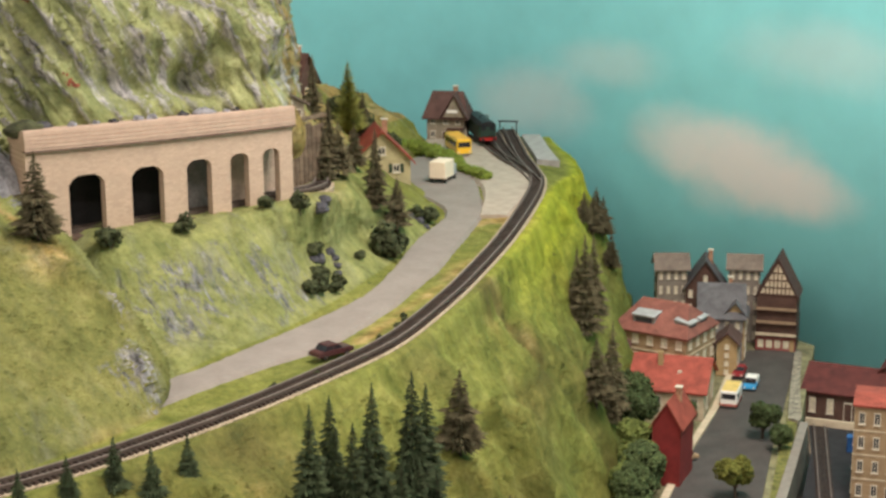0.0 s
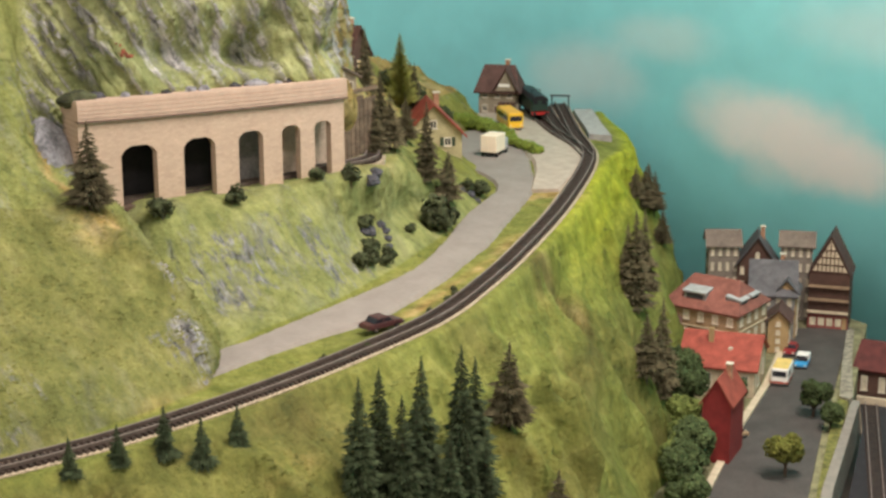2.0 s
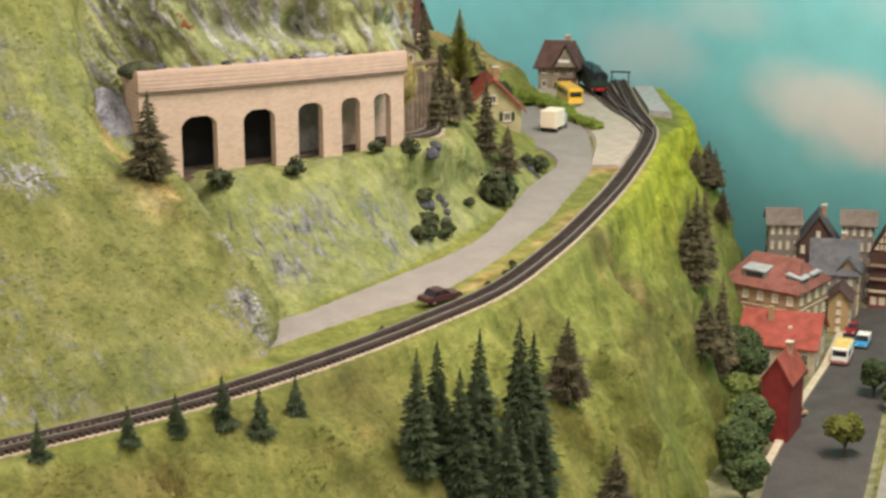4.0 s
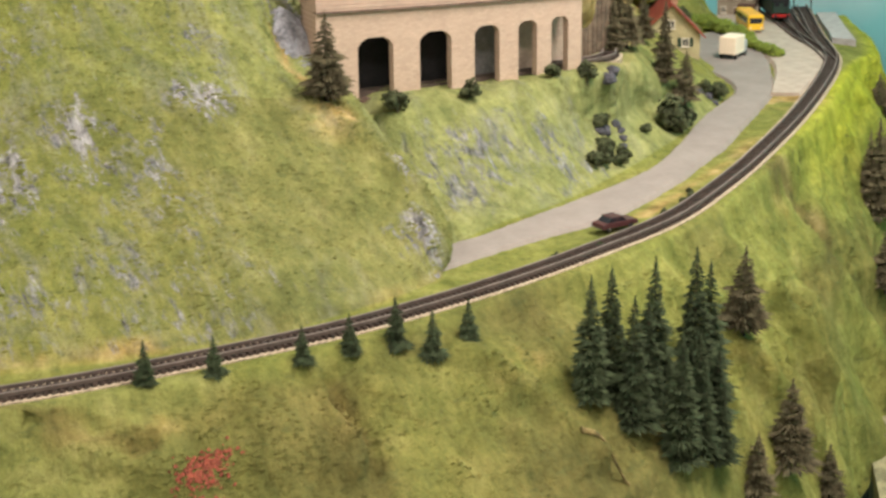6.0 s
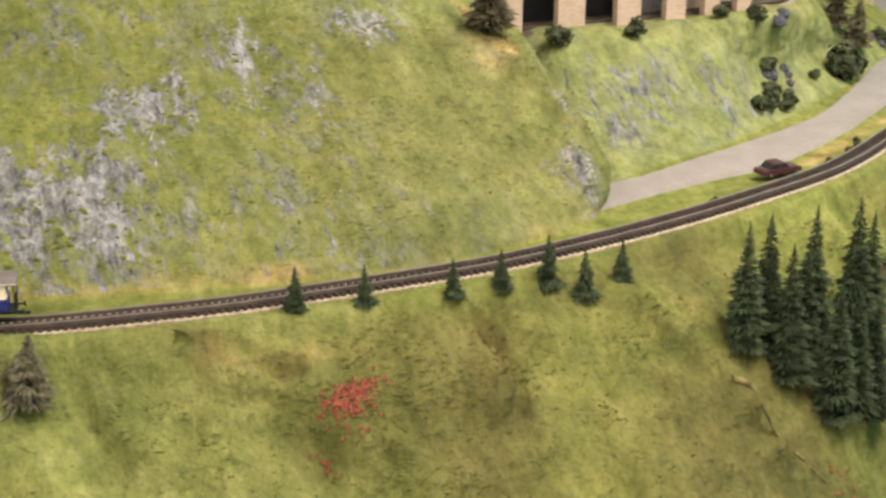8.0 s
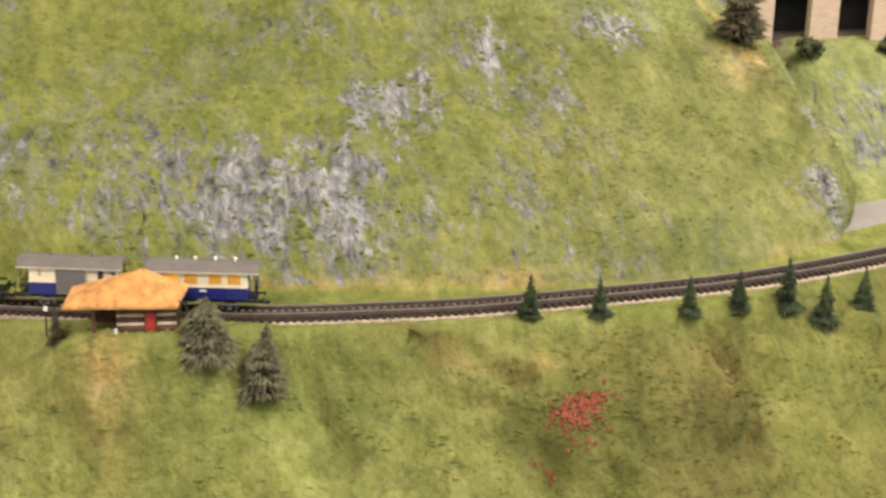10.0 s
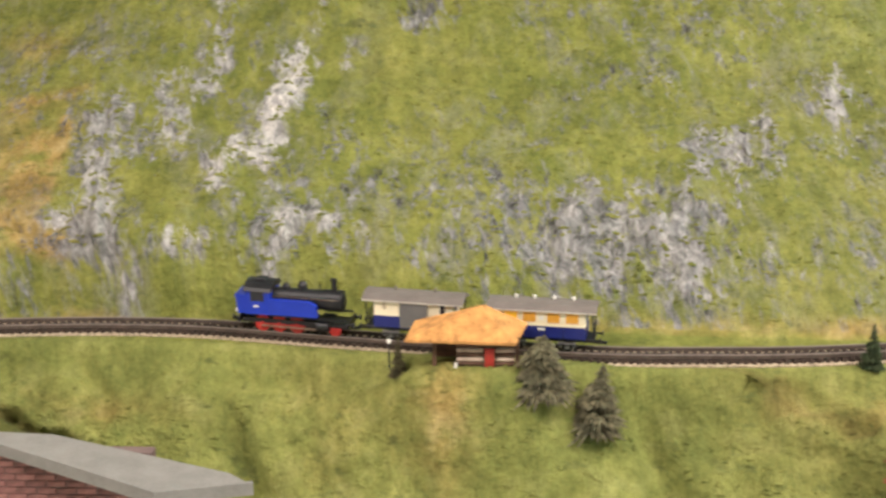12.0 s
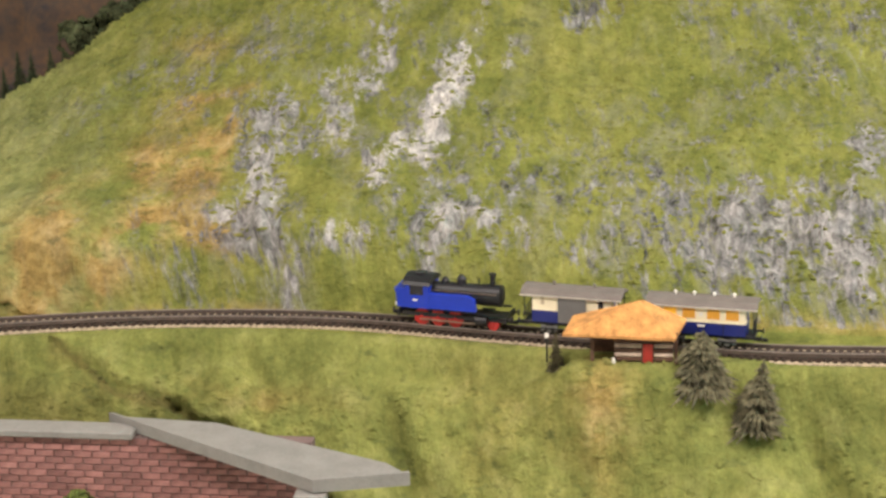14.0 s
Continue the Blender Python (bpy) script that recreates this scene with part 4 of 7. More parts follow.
def leafy(name, h, r, material, label, seed, stem=0.25, squash=1.0, count=900, category="tree", group="model broadleaf trees", leaf=0.0035):
    """A round tree or bush: short stem with limbs, crown of many small flock clumps with gaps."""
    rnd = random.Random(seed)
    tree = thing(name, pose(0, 0, -5), label, category, group)
    bm = tube(bmesh.new(), (0, 0, -0.005), (0, 0, h * (stem + 0.25)), r * 0.10, r * 0.05, 7)
    lobes = []
    for i in range(9):
        a, e = rnd.uniform(0, 6.28), rnd.uniform(-0.3, 1.0)
        d = r * rnd.uniform(0.25, 0.62)
        zc = h * stem + (h * (1 - stem)) * 0.5
        p = Vector((math.cos(a) * d, math.sin(a) * d, zc + e * h * (1 - stem) * 0.3 * squash))
        lobes.append((p, r * rnd.uniform(0.36, 0.58)))
        tube(bm, (0, 0, h * (stem * 0.8)), p, r * 0.04, r * 0.015, 5)
    part("trunk", bm, BARK, tree)
    bm = bmesh.new()
    for i in range(count):
        p, q = lobes[i % 9]
        v = Vector((rnd.gauss(0, 1), rnd.gauss(0, 1), rnd.gauss(0, 1))).normalized()
        c = p + v * q * rnd.uniform(0.6, 1.05)
        if c.z < h * stem * 0.5:
            c.z = h * stem * 0.5
        s = leaf * rnd.uniform(0.6, 1.4)
        u = Vector((rnd.gauss(0, 1), rnd.gauss(0, 1), rnd.gauss(0, 1))).normalized()
        w = v.cross(u).normalized()
        u = w.cross(v)
        a = [bm.verts.new(c + u * s), bm.verts.new(c + w * s), bm.verts.new(c - u * s), bm.verts.new(c - w * s)]
        o = bm.verts.new(c + v * s * 0.7)
        for k in range(4):
            bm.faces.new((a[k], a[(k + 1) % 4], o))
    part("crown", bm, material, tree)
    return tree


def plant(kind, x, y, scale=1.0, turn=0.0, z=None, label="", tilt=0.0):
    """A copy of a tree, standing on the terrain."""
    zz = height(x, y) if z is None else z
    t = copy_thing(kind, pose(x, y, zz - 0.002, tilt, 0, turn) @ Matrix.Diagonal((scale, scale, scale, 1)))
    t.matrix_basis = pose(x, y, zz - 0.002, tilt, 0, turn) @ Matrix.Diagonal((scale, scale, scale, 1))
    if label:
        t["label"] = label
    return t


TALL = [conifer("spruce_tree", 0.135, 0.0285, SPRUCE, "tall dark green model spruce in a grove on the slope", s, 0.05, 0.14, 1.1, group="spruce grove") for s in (11, 12)]
SMALL = [conifer("small_spruce_tree", 0.048, 0.015, SPRUCE, "small dark green model spruce beside the railway track", s, 0.08, 0.18, 1.3, group="small spruces along the track") for s in (21, 22, 23)]
OLD = [conifer("fir_tree", 0.10, 0.030, OLD_FIR, "faded brownish green model fir on the hillside", s, 0.18, 0.14, 0.9, group="faded firs") for s in (31, 32, 33)]
LEAFY = [leafy("broadleaf_tree", 0.075, 0.032, FOLIAGE, "dark green flock broadleaf tree at the edge of the town", s, count=2200, group="town trees") for s in (41, 42)]
LIGHT = [leafy("light_broadleaf_tree", 0.08, 0.03, LIGHT_FOLIAGE, "light green flock broadleaf tree beside the town houses", s, count=1800, group="town trees") for s in (43,)]
BUSH = [leafy("bush", 0.022, 0.017, DARK_FOLIAGE, "small dark green flock bush on the grassy bank", s, 0.05, 1.0, 260, "bush", "bushes", 0.003) for s in (51, 52)]

SLIM = [conifer("tall_fir_tree", 0.13, 0.026, OLD_FIR, "tall dark faded model fir on the steep slope", s, 0.08, 0.16, 0.95, group="faded firs") for s in (37, 38)]


def grow(kinds, full, rows, turn=67):
    """Trees of given heights: (x, y, height)."""
    for i, (x, y, h) in enumerate(rows):
        plant(kinds[i % len(kinds)], x, y, h / full, i * turn)


# grove of tall spruces, foot in the plan and height
grow(TALL, 0.139, [(0.720, 1.474, 0.134), (0.753, 1.495, 0.142), (0.811, 1.513, 0.162), (0.764, 1.466, 0.143), (0.814, 1.456, 0.148), (0.860, 1.516, 0.194), (0.883, 1.527, 0.178), (0.845, 1.475, 0.135), (0.79, 1.485, 0.13), (0.875, 1.49, 0.13)])
# small spruces in front of the track
grow(SMALL, 0.049, [(0.279, 1.481, 0.043), (0.344, 1.485, 0.038), (0.430, 1.492, 0.038), (0.480, 1.502, 0.041), (0.530, 1.512, 0.051), (0.564, 1.501, 0.048), (0.608, 1.518, 0.042)], 83)
# single firs on the slopes
grow(OLD, 0.103, [(0.974, 1.610, 0.109), (0.940, 1.511, 0.085), (0.998, 1.540, 0.117), (1.079, 1.581, 0.078), (1.742, 2.453, 0.076), (1.711, 2.436, 0.065), (1.781, 2.479, 0.080), (1.76, 2.47, 0.085), (1.771, 2.437, 0.068), (1.403, 1.952, 0.105), (1.575, 2.125, 0.086)], 71)
grow(SLIM, 0.134, [(1.523, 2.159, 0.161), (1.563, 2.194, 0.14), (1.516, 2.171, 0.11), (1.488, 2.033, 0.15), (1.46, 2.0, 0.11)], 57)
grow(OLD, 0.103, [(0.583, 1.888, 0.111), (1.200, 2.172, 0.085), (1.114, 2.187, 0.085), (1.215, 2.336, 0.076)], 57)
grow(SLIM, 0.134, [(1.165, 2.172, 0.118), (1.082, 2.175, 0.100), (1.13, 2.25, 0.09)], 57)
# two cone firs below the hut and the thin one beside it
GREY_NEEDLES = mat("grey_green_needles", (0.125, 0.115, 0.066), 0.95, grain=0.4, scale=160, obj_random=0.1)
ROUND = conifer("bushy_fir_tree", 0.048, 0.034, GREY_NEEDLES, "bushy round grey-green model fir below the log hut", 35, 0.06, 0.3, 2.0, group="firs by the log hut")
plant(ROUND, -0.011, 1.450, 0.96, 10)
LEANING = conifer("leaning_fir_tree", 0.074, 0.034, GREY_NEEDLES, "leaning grey-green model fir with ragged twigs below the log hut", 39, 0.10, 0.22, 1.5, 0.12, group="firs by the log hut")
plant(LEANING, 0.034, 1.445, 0.88, 5)
THIN = conifer("thin_fir_tree", 0.042, 0.011, OLD_FIR, "thin bare brownish fir beside the log hut", 36, 0.15, 0.3, 0.6)
plant(THIN, -0.140, 1.478, 0.95, 0)
# bushes on the bank below the gallery and by the road
grow(BUSH, 0.022, [(0.694, 1.962, 0.023), (0.793, 1.988, 0.022), (0.925, 2.02, 0.015), (0.969, 2.012, 0.022), (0.99, 2.02, 0.018), (1.157, 2.102, 0.045), (1.302, 2.262, 0.022), (1.275, 2.25, 0.02), (0.985, 1.985, 0.018), (0.965, 1.957, 0.02), (0.952, 1.944, 0.018), (0.972, 1.970, 0.018), (0.998, 1.972, 0.014), (1.015, 1.992, 0.018), (1.08, 2.062, 0.012)], 40)

# ---- road ----
def slab(name, left, right, z0, z1, material, label, category, kind="structure"):
    """A paved strip between two plan lines with a real edge."""
    a, b = even(spline(left, 8), 0.02), even(spline(right, 8), 0.02)
    n = 160
    ia, ib = np.linspace(0, len(a) - 1, n), np.linspace(0, len(b) - 1, n)
    A = np.stack([np.interp(ia, np.arange(len(a)), a[:, k]) for k in (0, 1)], 1)
    B = np.stack([np.interp(ib, np.arange(len(b)), b[:, k]) for k in (0, 1)], 1)
    for L, sign in ((A, 1), (B, -1)):  # frayed edges
        L += (sign * side(L)) * np.array([0.0022 * noise.noise(Vector((x * 60, y * 60, 3))) + 0.0012 * noise.noise(Vector((x * 170, y * 170, 7))) for x, y in L])[:, None]
    low = [A + side(A) * 0.007, B - side(B) * 0.007]
    vs = [(x, y, z) for z, pair in ((z0, low), (z1, (A, B))) for L in pair for x, y in L]
    fs = []
    for i in range(n - 1):
        for p, q in ((2 * n, 3 * n), (0, 2 * n), (3 * n, n)):
            fs.append((p + i, p + i + 1, q + i + 1, q + i))
    fs += [(0, n, 3 * n, 2 * n), (n - 1, 3 * n - 1, 4 * n - 1, 2 * n - 1)]
    return tagged(sheet(name, vs, fs, material, False), label, category, kind=kind)


slab("road", [(0.59, 1.715), (0.68, 1.750), (0.742, 1.777), (0.81, 1.816), (0.909, 1.87), (1.023, 1.942), (1.118, 2.037), (1.221, 2.159), (1.29, 2.228), (1.352, 2.29), (1.385, 2.37), (1.39, 2.50), (1.40, 2.70)],
     [(0.59, 1.655), (0.70, 1.709), (0.79, 1.747), (0.856, 1.768), (0.92, 1.802), (1.039, 1.892), (1.098, 1.947), (1.175, 2.016), (1.229, 2.077), (1.33, 2.19), (1.423, 2.306), (1.545, 2.55), (1.56, 2.72)],
     1.085, 1.0945, ASPHALT, "pale grey country road leading to the station", "road")
slab("yard", [(1.395, 2.26), (1.50, 2.42), (1.545, 2.55), (1.57, 2.74), (1.60, 2.86)], [(1.43, 2.24), (1.54, 2.36), (1.62, 2.47), (1.65, 2.62), (1.73, 2.85)],
     1.085, 1.0955, mat("yard_gravel", (0.43, 0.365, 0.29), 0.95, grain=0.07, scale=60, bump=0.1), "pale sandy station yard beside the rails", "yard")

# ---- the gallery ----
def brick_material(name, brick, mortar, w, h):
    """Fine courses on a flat model wall."""
    m = mat(name, brick, 0.85, grain=0.035, scale=45, bump=0.1)
    n, l = m.node_tree.nodes, m.node_tree.links
    b = n["Principled BSDF"]
    src = b.inputs["Base Color"].links[0].from_socket
    co, mp, bt, mx = n.new("ShaderNodeTexCoord"), n.new("ShaderNodeMapping"), n.new("ShaderNodeTexBrick"), n.new("ShaderNodeMix")
    mp.inputs["Rotation"].default_value = (radians(90), 0, 0)
    bt.inputs["Scale"].default_value = 1.0
    bt.inputs["Brick Width"].default_value, bt.inputs["Row Height"].default_value, bt.inputs["Mortar Size"].default_value = w, h, h * 0.09
    bt.inputs["Color1"].default_value, bt.inputs["Color2"].default_value, bt.inputs["Mortar"].default_value = (1, 1, 1, 1), (0.86, 0.85, 0.84, 1), (*mortar, 1)
    mx.data_type, mx.blend_type = "RGBA", "MULTIPLY"
    mx.inputs["Factor"].default_value = 1.0
    l.new(co.outputs["Object"], mp.inputs["Vector"])
    l.new(mp.outputs[0], bt.inputs["Vector"])
    l.new(src, mx.inputs["A"])
    l.new(bt.outputs["Color"], mx.inputs["B"])
    l.new(mx.outputs["Result"], b.inputs["Base Color"])
    return m


BRICK_FACE = brick_material("gallery_brick_face", (0.56, 0.42, 0.315), (0.86, 0.84, 0.83), 0.007, 0.0032)
CONCRETE = mat("pale_grey_concrete", (0.42, 0.43, 0.42), 0.9, grain=0.12, scale=40, bump=0.2)
PLANK = mat("gallery_roof_boards", (0.52, 0.38, 0.29), 0.9, grain=0.05, scale=60, bump=0.15)
ARCHES = [(0.053, 0.100), (0.136, 0.180), (0.213, 0.249), (0.277, 0.305), (0.327, 0.353)]
GAL_L, GAL_H = 0.374, 0.122


def bend(bm):
    """Bows the gallery's front gently back towards its east end."""
    for v in bm.verts:
        v.co.y += 0.20 * max(0.0, v.co.x - 0.05) ** 2
        if v.co.z > 0.1:  # the parapet falls towards the east
            v.co.z -= 0.024 * v.co.x
    return bm


gallery = thing("avalanche_gallery", pose(0.611, 2.016, 1.198, 0, 0, 3.5), "tan brick railway gallery with five arched openings", "gallery")
edges = [0.0] + [v for a in ARCHES for v in a] + [GAL_L]
for i in range(0, len(edges), 2):
    bm = bmesh.new()
    n = 4
    for k in range(n):
        x0, x1 = edges[i] + (edges[i + 1] - edges[i]) * k / n, edges[i] + (edges[i + 1] - edges[i]) * (k + 1) / n
        box(bm, x0, 0, -0.03, x1, 0.014, 0.060)
    part("pier", bend(bm), BRICK_FACE, gallery)
for i, (x0, x1) in enumerate(ARCHES):
    left = edges[2 * i] if i == 0 else (edges[2 * i] + edges[2 * i + 1]) / 2
    right = (edges[2 * i + 2] + edges[2 * i + 3]) / 2 if i < 4 else GAL_L
    top, c = 0.081, (x1 - x0) * 0.24
    poly = [(left, 0.060), (x0, 0.060), (x0, top - c), (x0 + c * 0.5, top - c * 0.35), (x0 + c * 1.2, top), (x1 - c * 1.2, top), (x1 - c * 0.5, top - c * 0.35), (x1, top - c), (x1, 0.060), (right, 0.060), (right, GAL_H), (left, GAL_H)]
    bm = prism(poly, 0, 0.014, "y")
    bmesh.ops.triangulate(bm, faces=bm.faces[:])
    part("arch_panel", bend(bm), BRICK_FACE, gallery)


def long_bar(y0, z0, y1, z1, y2, z2, y3, z3):
    """A bar of four-sided section along the gallery, in one piece that bends with it."""
    bm, rings = bmesh.new(), []
    for k in range(15):
        x = -0.001 + 0.379 * k / 14
        rings.append([bm.verts.new((x, y, z)) for y, z in ((y0, z0), (y1, z1), (y2, z2), (y3, z3))])
    for a, b in zip(rings, rings[1:]):
        for k in range(4):
            bm.faces.new((a[k], b[k], b[(k + 1) % 4], a[(k + 1) % 4]))
    bm.faces.new(rings[0])
    bm.faces.new(rings[-1][::-1])
    bmesh.ops.recalc_face_normals(bm, faces=bm.faces)
    return bend(bm)


part("parapet", long_bar(-0.0035, GAL_H - 0.004, 0.006, GAL_H - 0.004, 0.006, GAL_H + 0.0205, -0.0025, GAL_H + 0.0205), PLANK, gallery, "weathered tan boarded parapet")
part("drip_mould", long_bar(-0.0050, GAL_H - 0.0058, 0.004, GAL_H - 0.0058, 0.004, GAL_H - 0.0036, -0.0050, GAL_H - 0.0036), mat("dark_drip_edge", (0.14, 0.095, 0.07), 0.9, grain=0.2, scale=80), gallery, "dark edge below the parapet")
for k in range(4):
    part("board", long_bar(-0.0042 + 0.0003 * k, GAL_H - 0.0005 + 0.005 * k, 0.0, GAL_H - 0.0005 + 0.005 * k, 0.0, GAL_H + 0.0035 + 0.005 * k, -0.0042 + 0.0003 * k, GAL_H + 0.0035 + 0.005 * k), PLANK, gallery)
part("roof", long_bar(0.004, GAL_H - 0.002, 0.055, GAL_H, 0.055, GAL_H + 0.014, 0.004, GAL_H + 0.019), PLANK, gallery)
# back wall in three tones: arch shade and light put into the colour
part("back_wall", bend(boxes((0.0, 0.046, -0.02, 0.205, 0.052, GAL_H))), mat("shaded_dark_wall", (0.016, 0.015, 0.015), 0.95, grain=0.2, scale=60), gallery)
part("grey_back_wall", bend(boxes((0.206, 0.046, -0.02, 0.268, 0.052, GAL_H))), mat("half_shaded_plaster", (0.20, 0.19, 0.18), 0.95, grain=0.2, scale=40), gallery)
part("lit_back_wall", bend(boxes((0.269, 0.046, -0.02, GAL_L, 0.052, GAL_H))), mat("lit_plaster", (0.50, 0.38, 0.29), 0.95, grain=0.12, scale=50), gallery)
part("end_wall", boxes((0.0, 0.014, -0.02, 0.01, 0.052, GAL_H)), BRICK_FACE, gallery)
part("gallery_floor", bend(boxes((0.002, 0.002, -0.02, GAL_L - 0.002, 0.046, 0.004))), mat("brown_ballast", (0.10, 0.065, 0.045), 0.95, grain=0.3, scale=200, bump=0.5), gallery)
for o in (0.020, 0.037):
    part("rail", long_bar(o, 0.003, o + 0.002, 0.003, o + 0.002, 0.010, o, 0.010), RAIL, gallery)



# ---- things: the train ----
BLUE = mat("loco_blue", (0.010, 0.038, 0.42), 0.35, grain=0.06, scale=40, bump=0.03, spec=0.5)
COACH_BLUE = mat("coach_dark_blue", (0.014, 0.022, 0.155), 0.4, grain=0.06, scale=40, bump=0.03)
CREAM = mat("coach_cream", (0.86, 0.77, 0.56), 0.45, grain=0.04, scale=40, bump=0.03)
BLACK = mat("loco_black", (0.013, 0.013, 0.015), 0.45, grain=0.2, scale=60, bump=0.05)
RED = mat("wheel_red", (0.42, 0.025, 0.02), 0.45, grain=0.1, scale=60)
STEEL = mat("rod_steel", (0.35, 0.26, 0.20), 0.4, 0.8, grain=0.1, scale=60)
ROOF_GREY = mat("coach_roof_grey", (0.155, 0.135, 0.12), 0.7, grain=0.08, scale=60)
DOOR_GREY = mat("van_door_grey", (0.15, 0.145, 0.14), 0.6, grain=0.06, scale=60)
WHITE = mat("off_white_paint", (0.80, 0.78, 0.72), 0.5, grain=0.03, scale=40)
GLASS_DARK = mat("dark_window_pane", (0.025, 0.025, 0.03), 0.12, grain=0.1, scale=20, bump=0.0)


def glow(name, colour, power):
    m = mat(name, colour, 0.4, grain=0.06, scale=200, bump=0.0)
    b = m.node_tree.nodes["Principled BSDF"]
    b.inputs["Emission Color"].default_value, b.inputs["Emission Strength"].default_value = (*colour, 1), power
    return m


# faint glow added to the amber panes; only the bright first one is lit
AMBER = glow("amber_pane_added_glow", (0.62, 0.30, 0.04), 0.10)
BRIGHT_AMBER = glow("bright_amber_pane", (0.80, 0.42, 0.04), 0.35)
RAILS = np.r_[0, np.cumsum(np.linalg.norm(np.diff(LINE, axis=0), axis=1))]


def on_rails(d, length):
    """The pose of a vehicle whose west end stands d metres along the line."""
    a, b = d + length * 0.2, d + length * 0.8
    p, q = [np.array([np.interp(v, RAILS, LINE[:, k]) for k in (0, 1)]) for v in (a, b)]
    ang = math.degrees(math.atan2(q[1] - p[1], q[0] - p[0]))
    w = p - (q - p) / (length * 0.6) * length * 0.2
    return pose(w[0], w[1], TRACK_Z, 0, 0, ang)


def wheel(parent, x, r, material, y, name="wheel", spokes=10):
    """A spoked wheel: flanged tyre, hub and spokes, one mesh."""
    bm = bmesh.new()
    tube(bm, (x, y - 0.0008, r), (x, y + 0.0008, r), r, r, 20)
    out = -1 if y < 0 else 1
    for i in range(spokes):
        a = 6.283 * i / spokes
        tube(bm, (x, y + out * 0.001, r), (x + math.cos(a) * r * 0.85, y + out * 0.001, r + math.sin(a) * r * 0.85), 0.0005, 0.0004, 4)
    tube(bm, (x, y, r), (x, y + out * 0.0024, r), r * 0.25, r * 0.2, 8)
    return part(name, bm, material, parent)


def locomotive(m):
    t = thing("steam_locomotive", m, "blue tank steam locomotive with black boiler and red wheels", "locomotive")
    part("frame", boxes((0.006, -0.011, 0.008, 0.112, 0.011, 0.0125), (0.03, -0.007, 0.004, 0.09, 0.007, 0.009), bevel=0.0005), BLACK, t)
    for x0 in (0.002, 0.113):
        part("buffer_beam", boxes((x0, -0.016, 0.009, x0 + 0.003, 0.016, 0.0145), bevel=0.0004), BLACK, t)
        for y in (-0.0115, 0.0115):
            bm = tube(bmesh.new(), (x0 + 0.0015, y, 0.0125), (x0 - 0.004 if x0 < 0.05 else x0 + 0.007, y, 0.0125), 0.0011, 0.0011, 8)
            xe = x0 - 0.0045 if x0 < 0.05 else x0 + 0.0075
            tube(bm, (xe - 0.0006, y, 0.0125), (xe + 0.0006, y, 0.0125), 0.0029, 0.0029, 14)
            part("buffer", bm, BLACK, t)
    # bunker and cab
    part("bunker", prism([(0.003, 0.0145), (0.014, 0.0145), (0.014, 0.033), (0.0, 0.032), (0.0015, 0.029)], -0.0155, 0.0155), BLUE, t)
    cab = part("cab", boxes((0.012, -0.0158, 0.0145, 0.036, -0.0148, 0.027), (0.012, 0.0148, 0.0145, 0.036, 0.0158, 0.027), (0.012, -0.0158, 0.027, 0.0165, -0.0148, 0.037), (0.0305, -0.0158, 0.027, 0.036, -0.0148, 0.037),
                            (0.012, 0.0148, 0.027, 0.0165, 0.0158, 0.037), (0.0305, 0.0148, 0.027, 0.036, 0.0158, 0.037), (0.0115, -0.0155, 0.0145, 0.0125, 0.0155, 0.037), (0.0355, -0.0155, 0.0145, 0.0365, 0.0155, 0.037)), BLUE, t)
    bm = bmesh.new()
    arc = [(-0.0172, 0.0365), (-0.015, 0.0395), (-0.009, 0.0425), (0, 0.0437), (0.009, 0.0425), (0.015, 0.0395), (0.0172, 0.0365), (0.0, 0.0385)]
    part("cab_roof", prism(arc, 0.0095, 0.0385, "x"), BLACK, t, "black arched cab roof")
    part("roof_vent", boxes((0.019, -0.005, 0.043, 0.029, 0.005, 0.0455), bevel=0.0008), BLACK, t)
    for y in (-0.0153, 0.0153):
        part("cab_window", boxes((0.0165, y - 0.0002, 0.027, 0.0305, y + 0.0002, 0.0365)), GLASS_DARK, cab)
        part("number_plate", boxes((0.0195, y * 1.035 - 0.0002, 0.0215, 0.0245, y * 1.035 + 0.0002, 0.0232)), WHITE, cab, "small white plate with illegible writing")
    for y in (-0.0135, 0.0135):
        a = y - 0.0022
        part("side_tank", prism([(0.0365, 0.0150), (0.0365, 0.0295), (0.076, 0.0295), (0.0835, 0.0262), (0.0845, 0.0150)], a, a + 0.0044), BLUE, t)
        part("running_board", boxes((0.0365, y - 0.002, 0.0135, 0.113, y + 0.002, 0.0143)), BLACK, t)
    # boiler
    boiler = tube(bmesh.new(), (0.036, 0, 0.0275), (0.1055, 0, 0.0275), 0.0094, 0.0094, 22)
    part("boiler", boiler, BLACK, t)
    bm = tube(bmesh.new(), (0.088, 0, 0.0275), (0.107, 0, 0.0275), 0.0102, 0.0102, 22)
    tube(bm, (0.107, 0, 0.0275), (0.109, 0, 0.0275), 0.0085, 0.005, 18)
    part("smokebox", bm, BLACK, t)
    bm = tube(bmesh.new(), (0.098, 0, 0.036), (0.098, 0, 0.0475), 0.0026, 0.0028, 14)
    tube(bm, (0.098, 0, 0.0465), (0.098, 0, 0.0485), 0.0034, 0.0034, 14)
    part("chimney", bm, BLACK, t)
    for x, r, z in ((0.066, 0.0047, 0.0445), (0.049, 0.004, 0.0415)):
        bm = tube(bmesh.new(), (x, 0, 0.034), (x, 0, z - 0.003), r, r, 16)
        tube(bm, (x, 0, z - 0.003), (x, 0, z), r, r * 0.55, 16)
        part("dome", bm, BLACK, t)
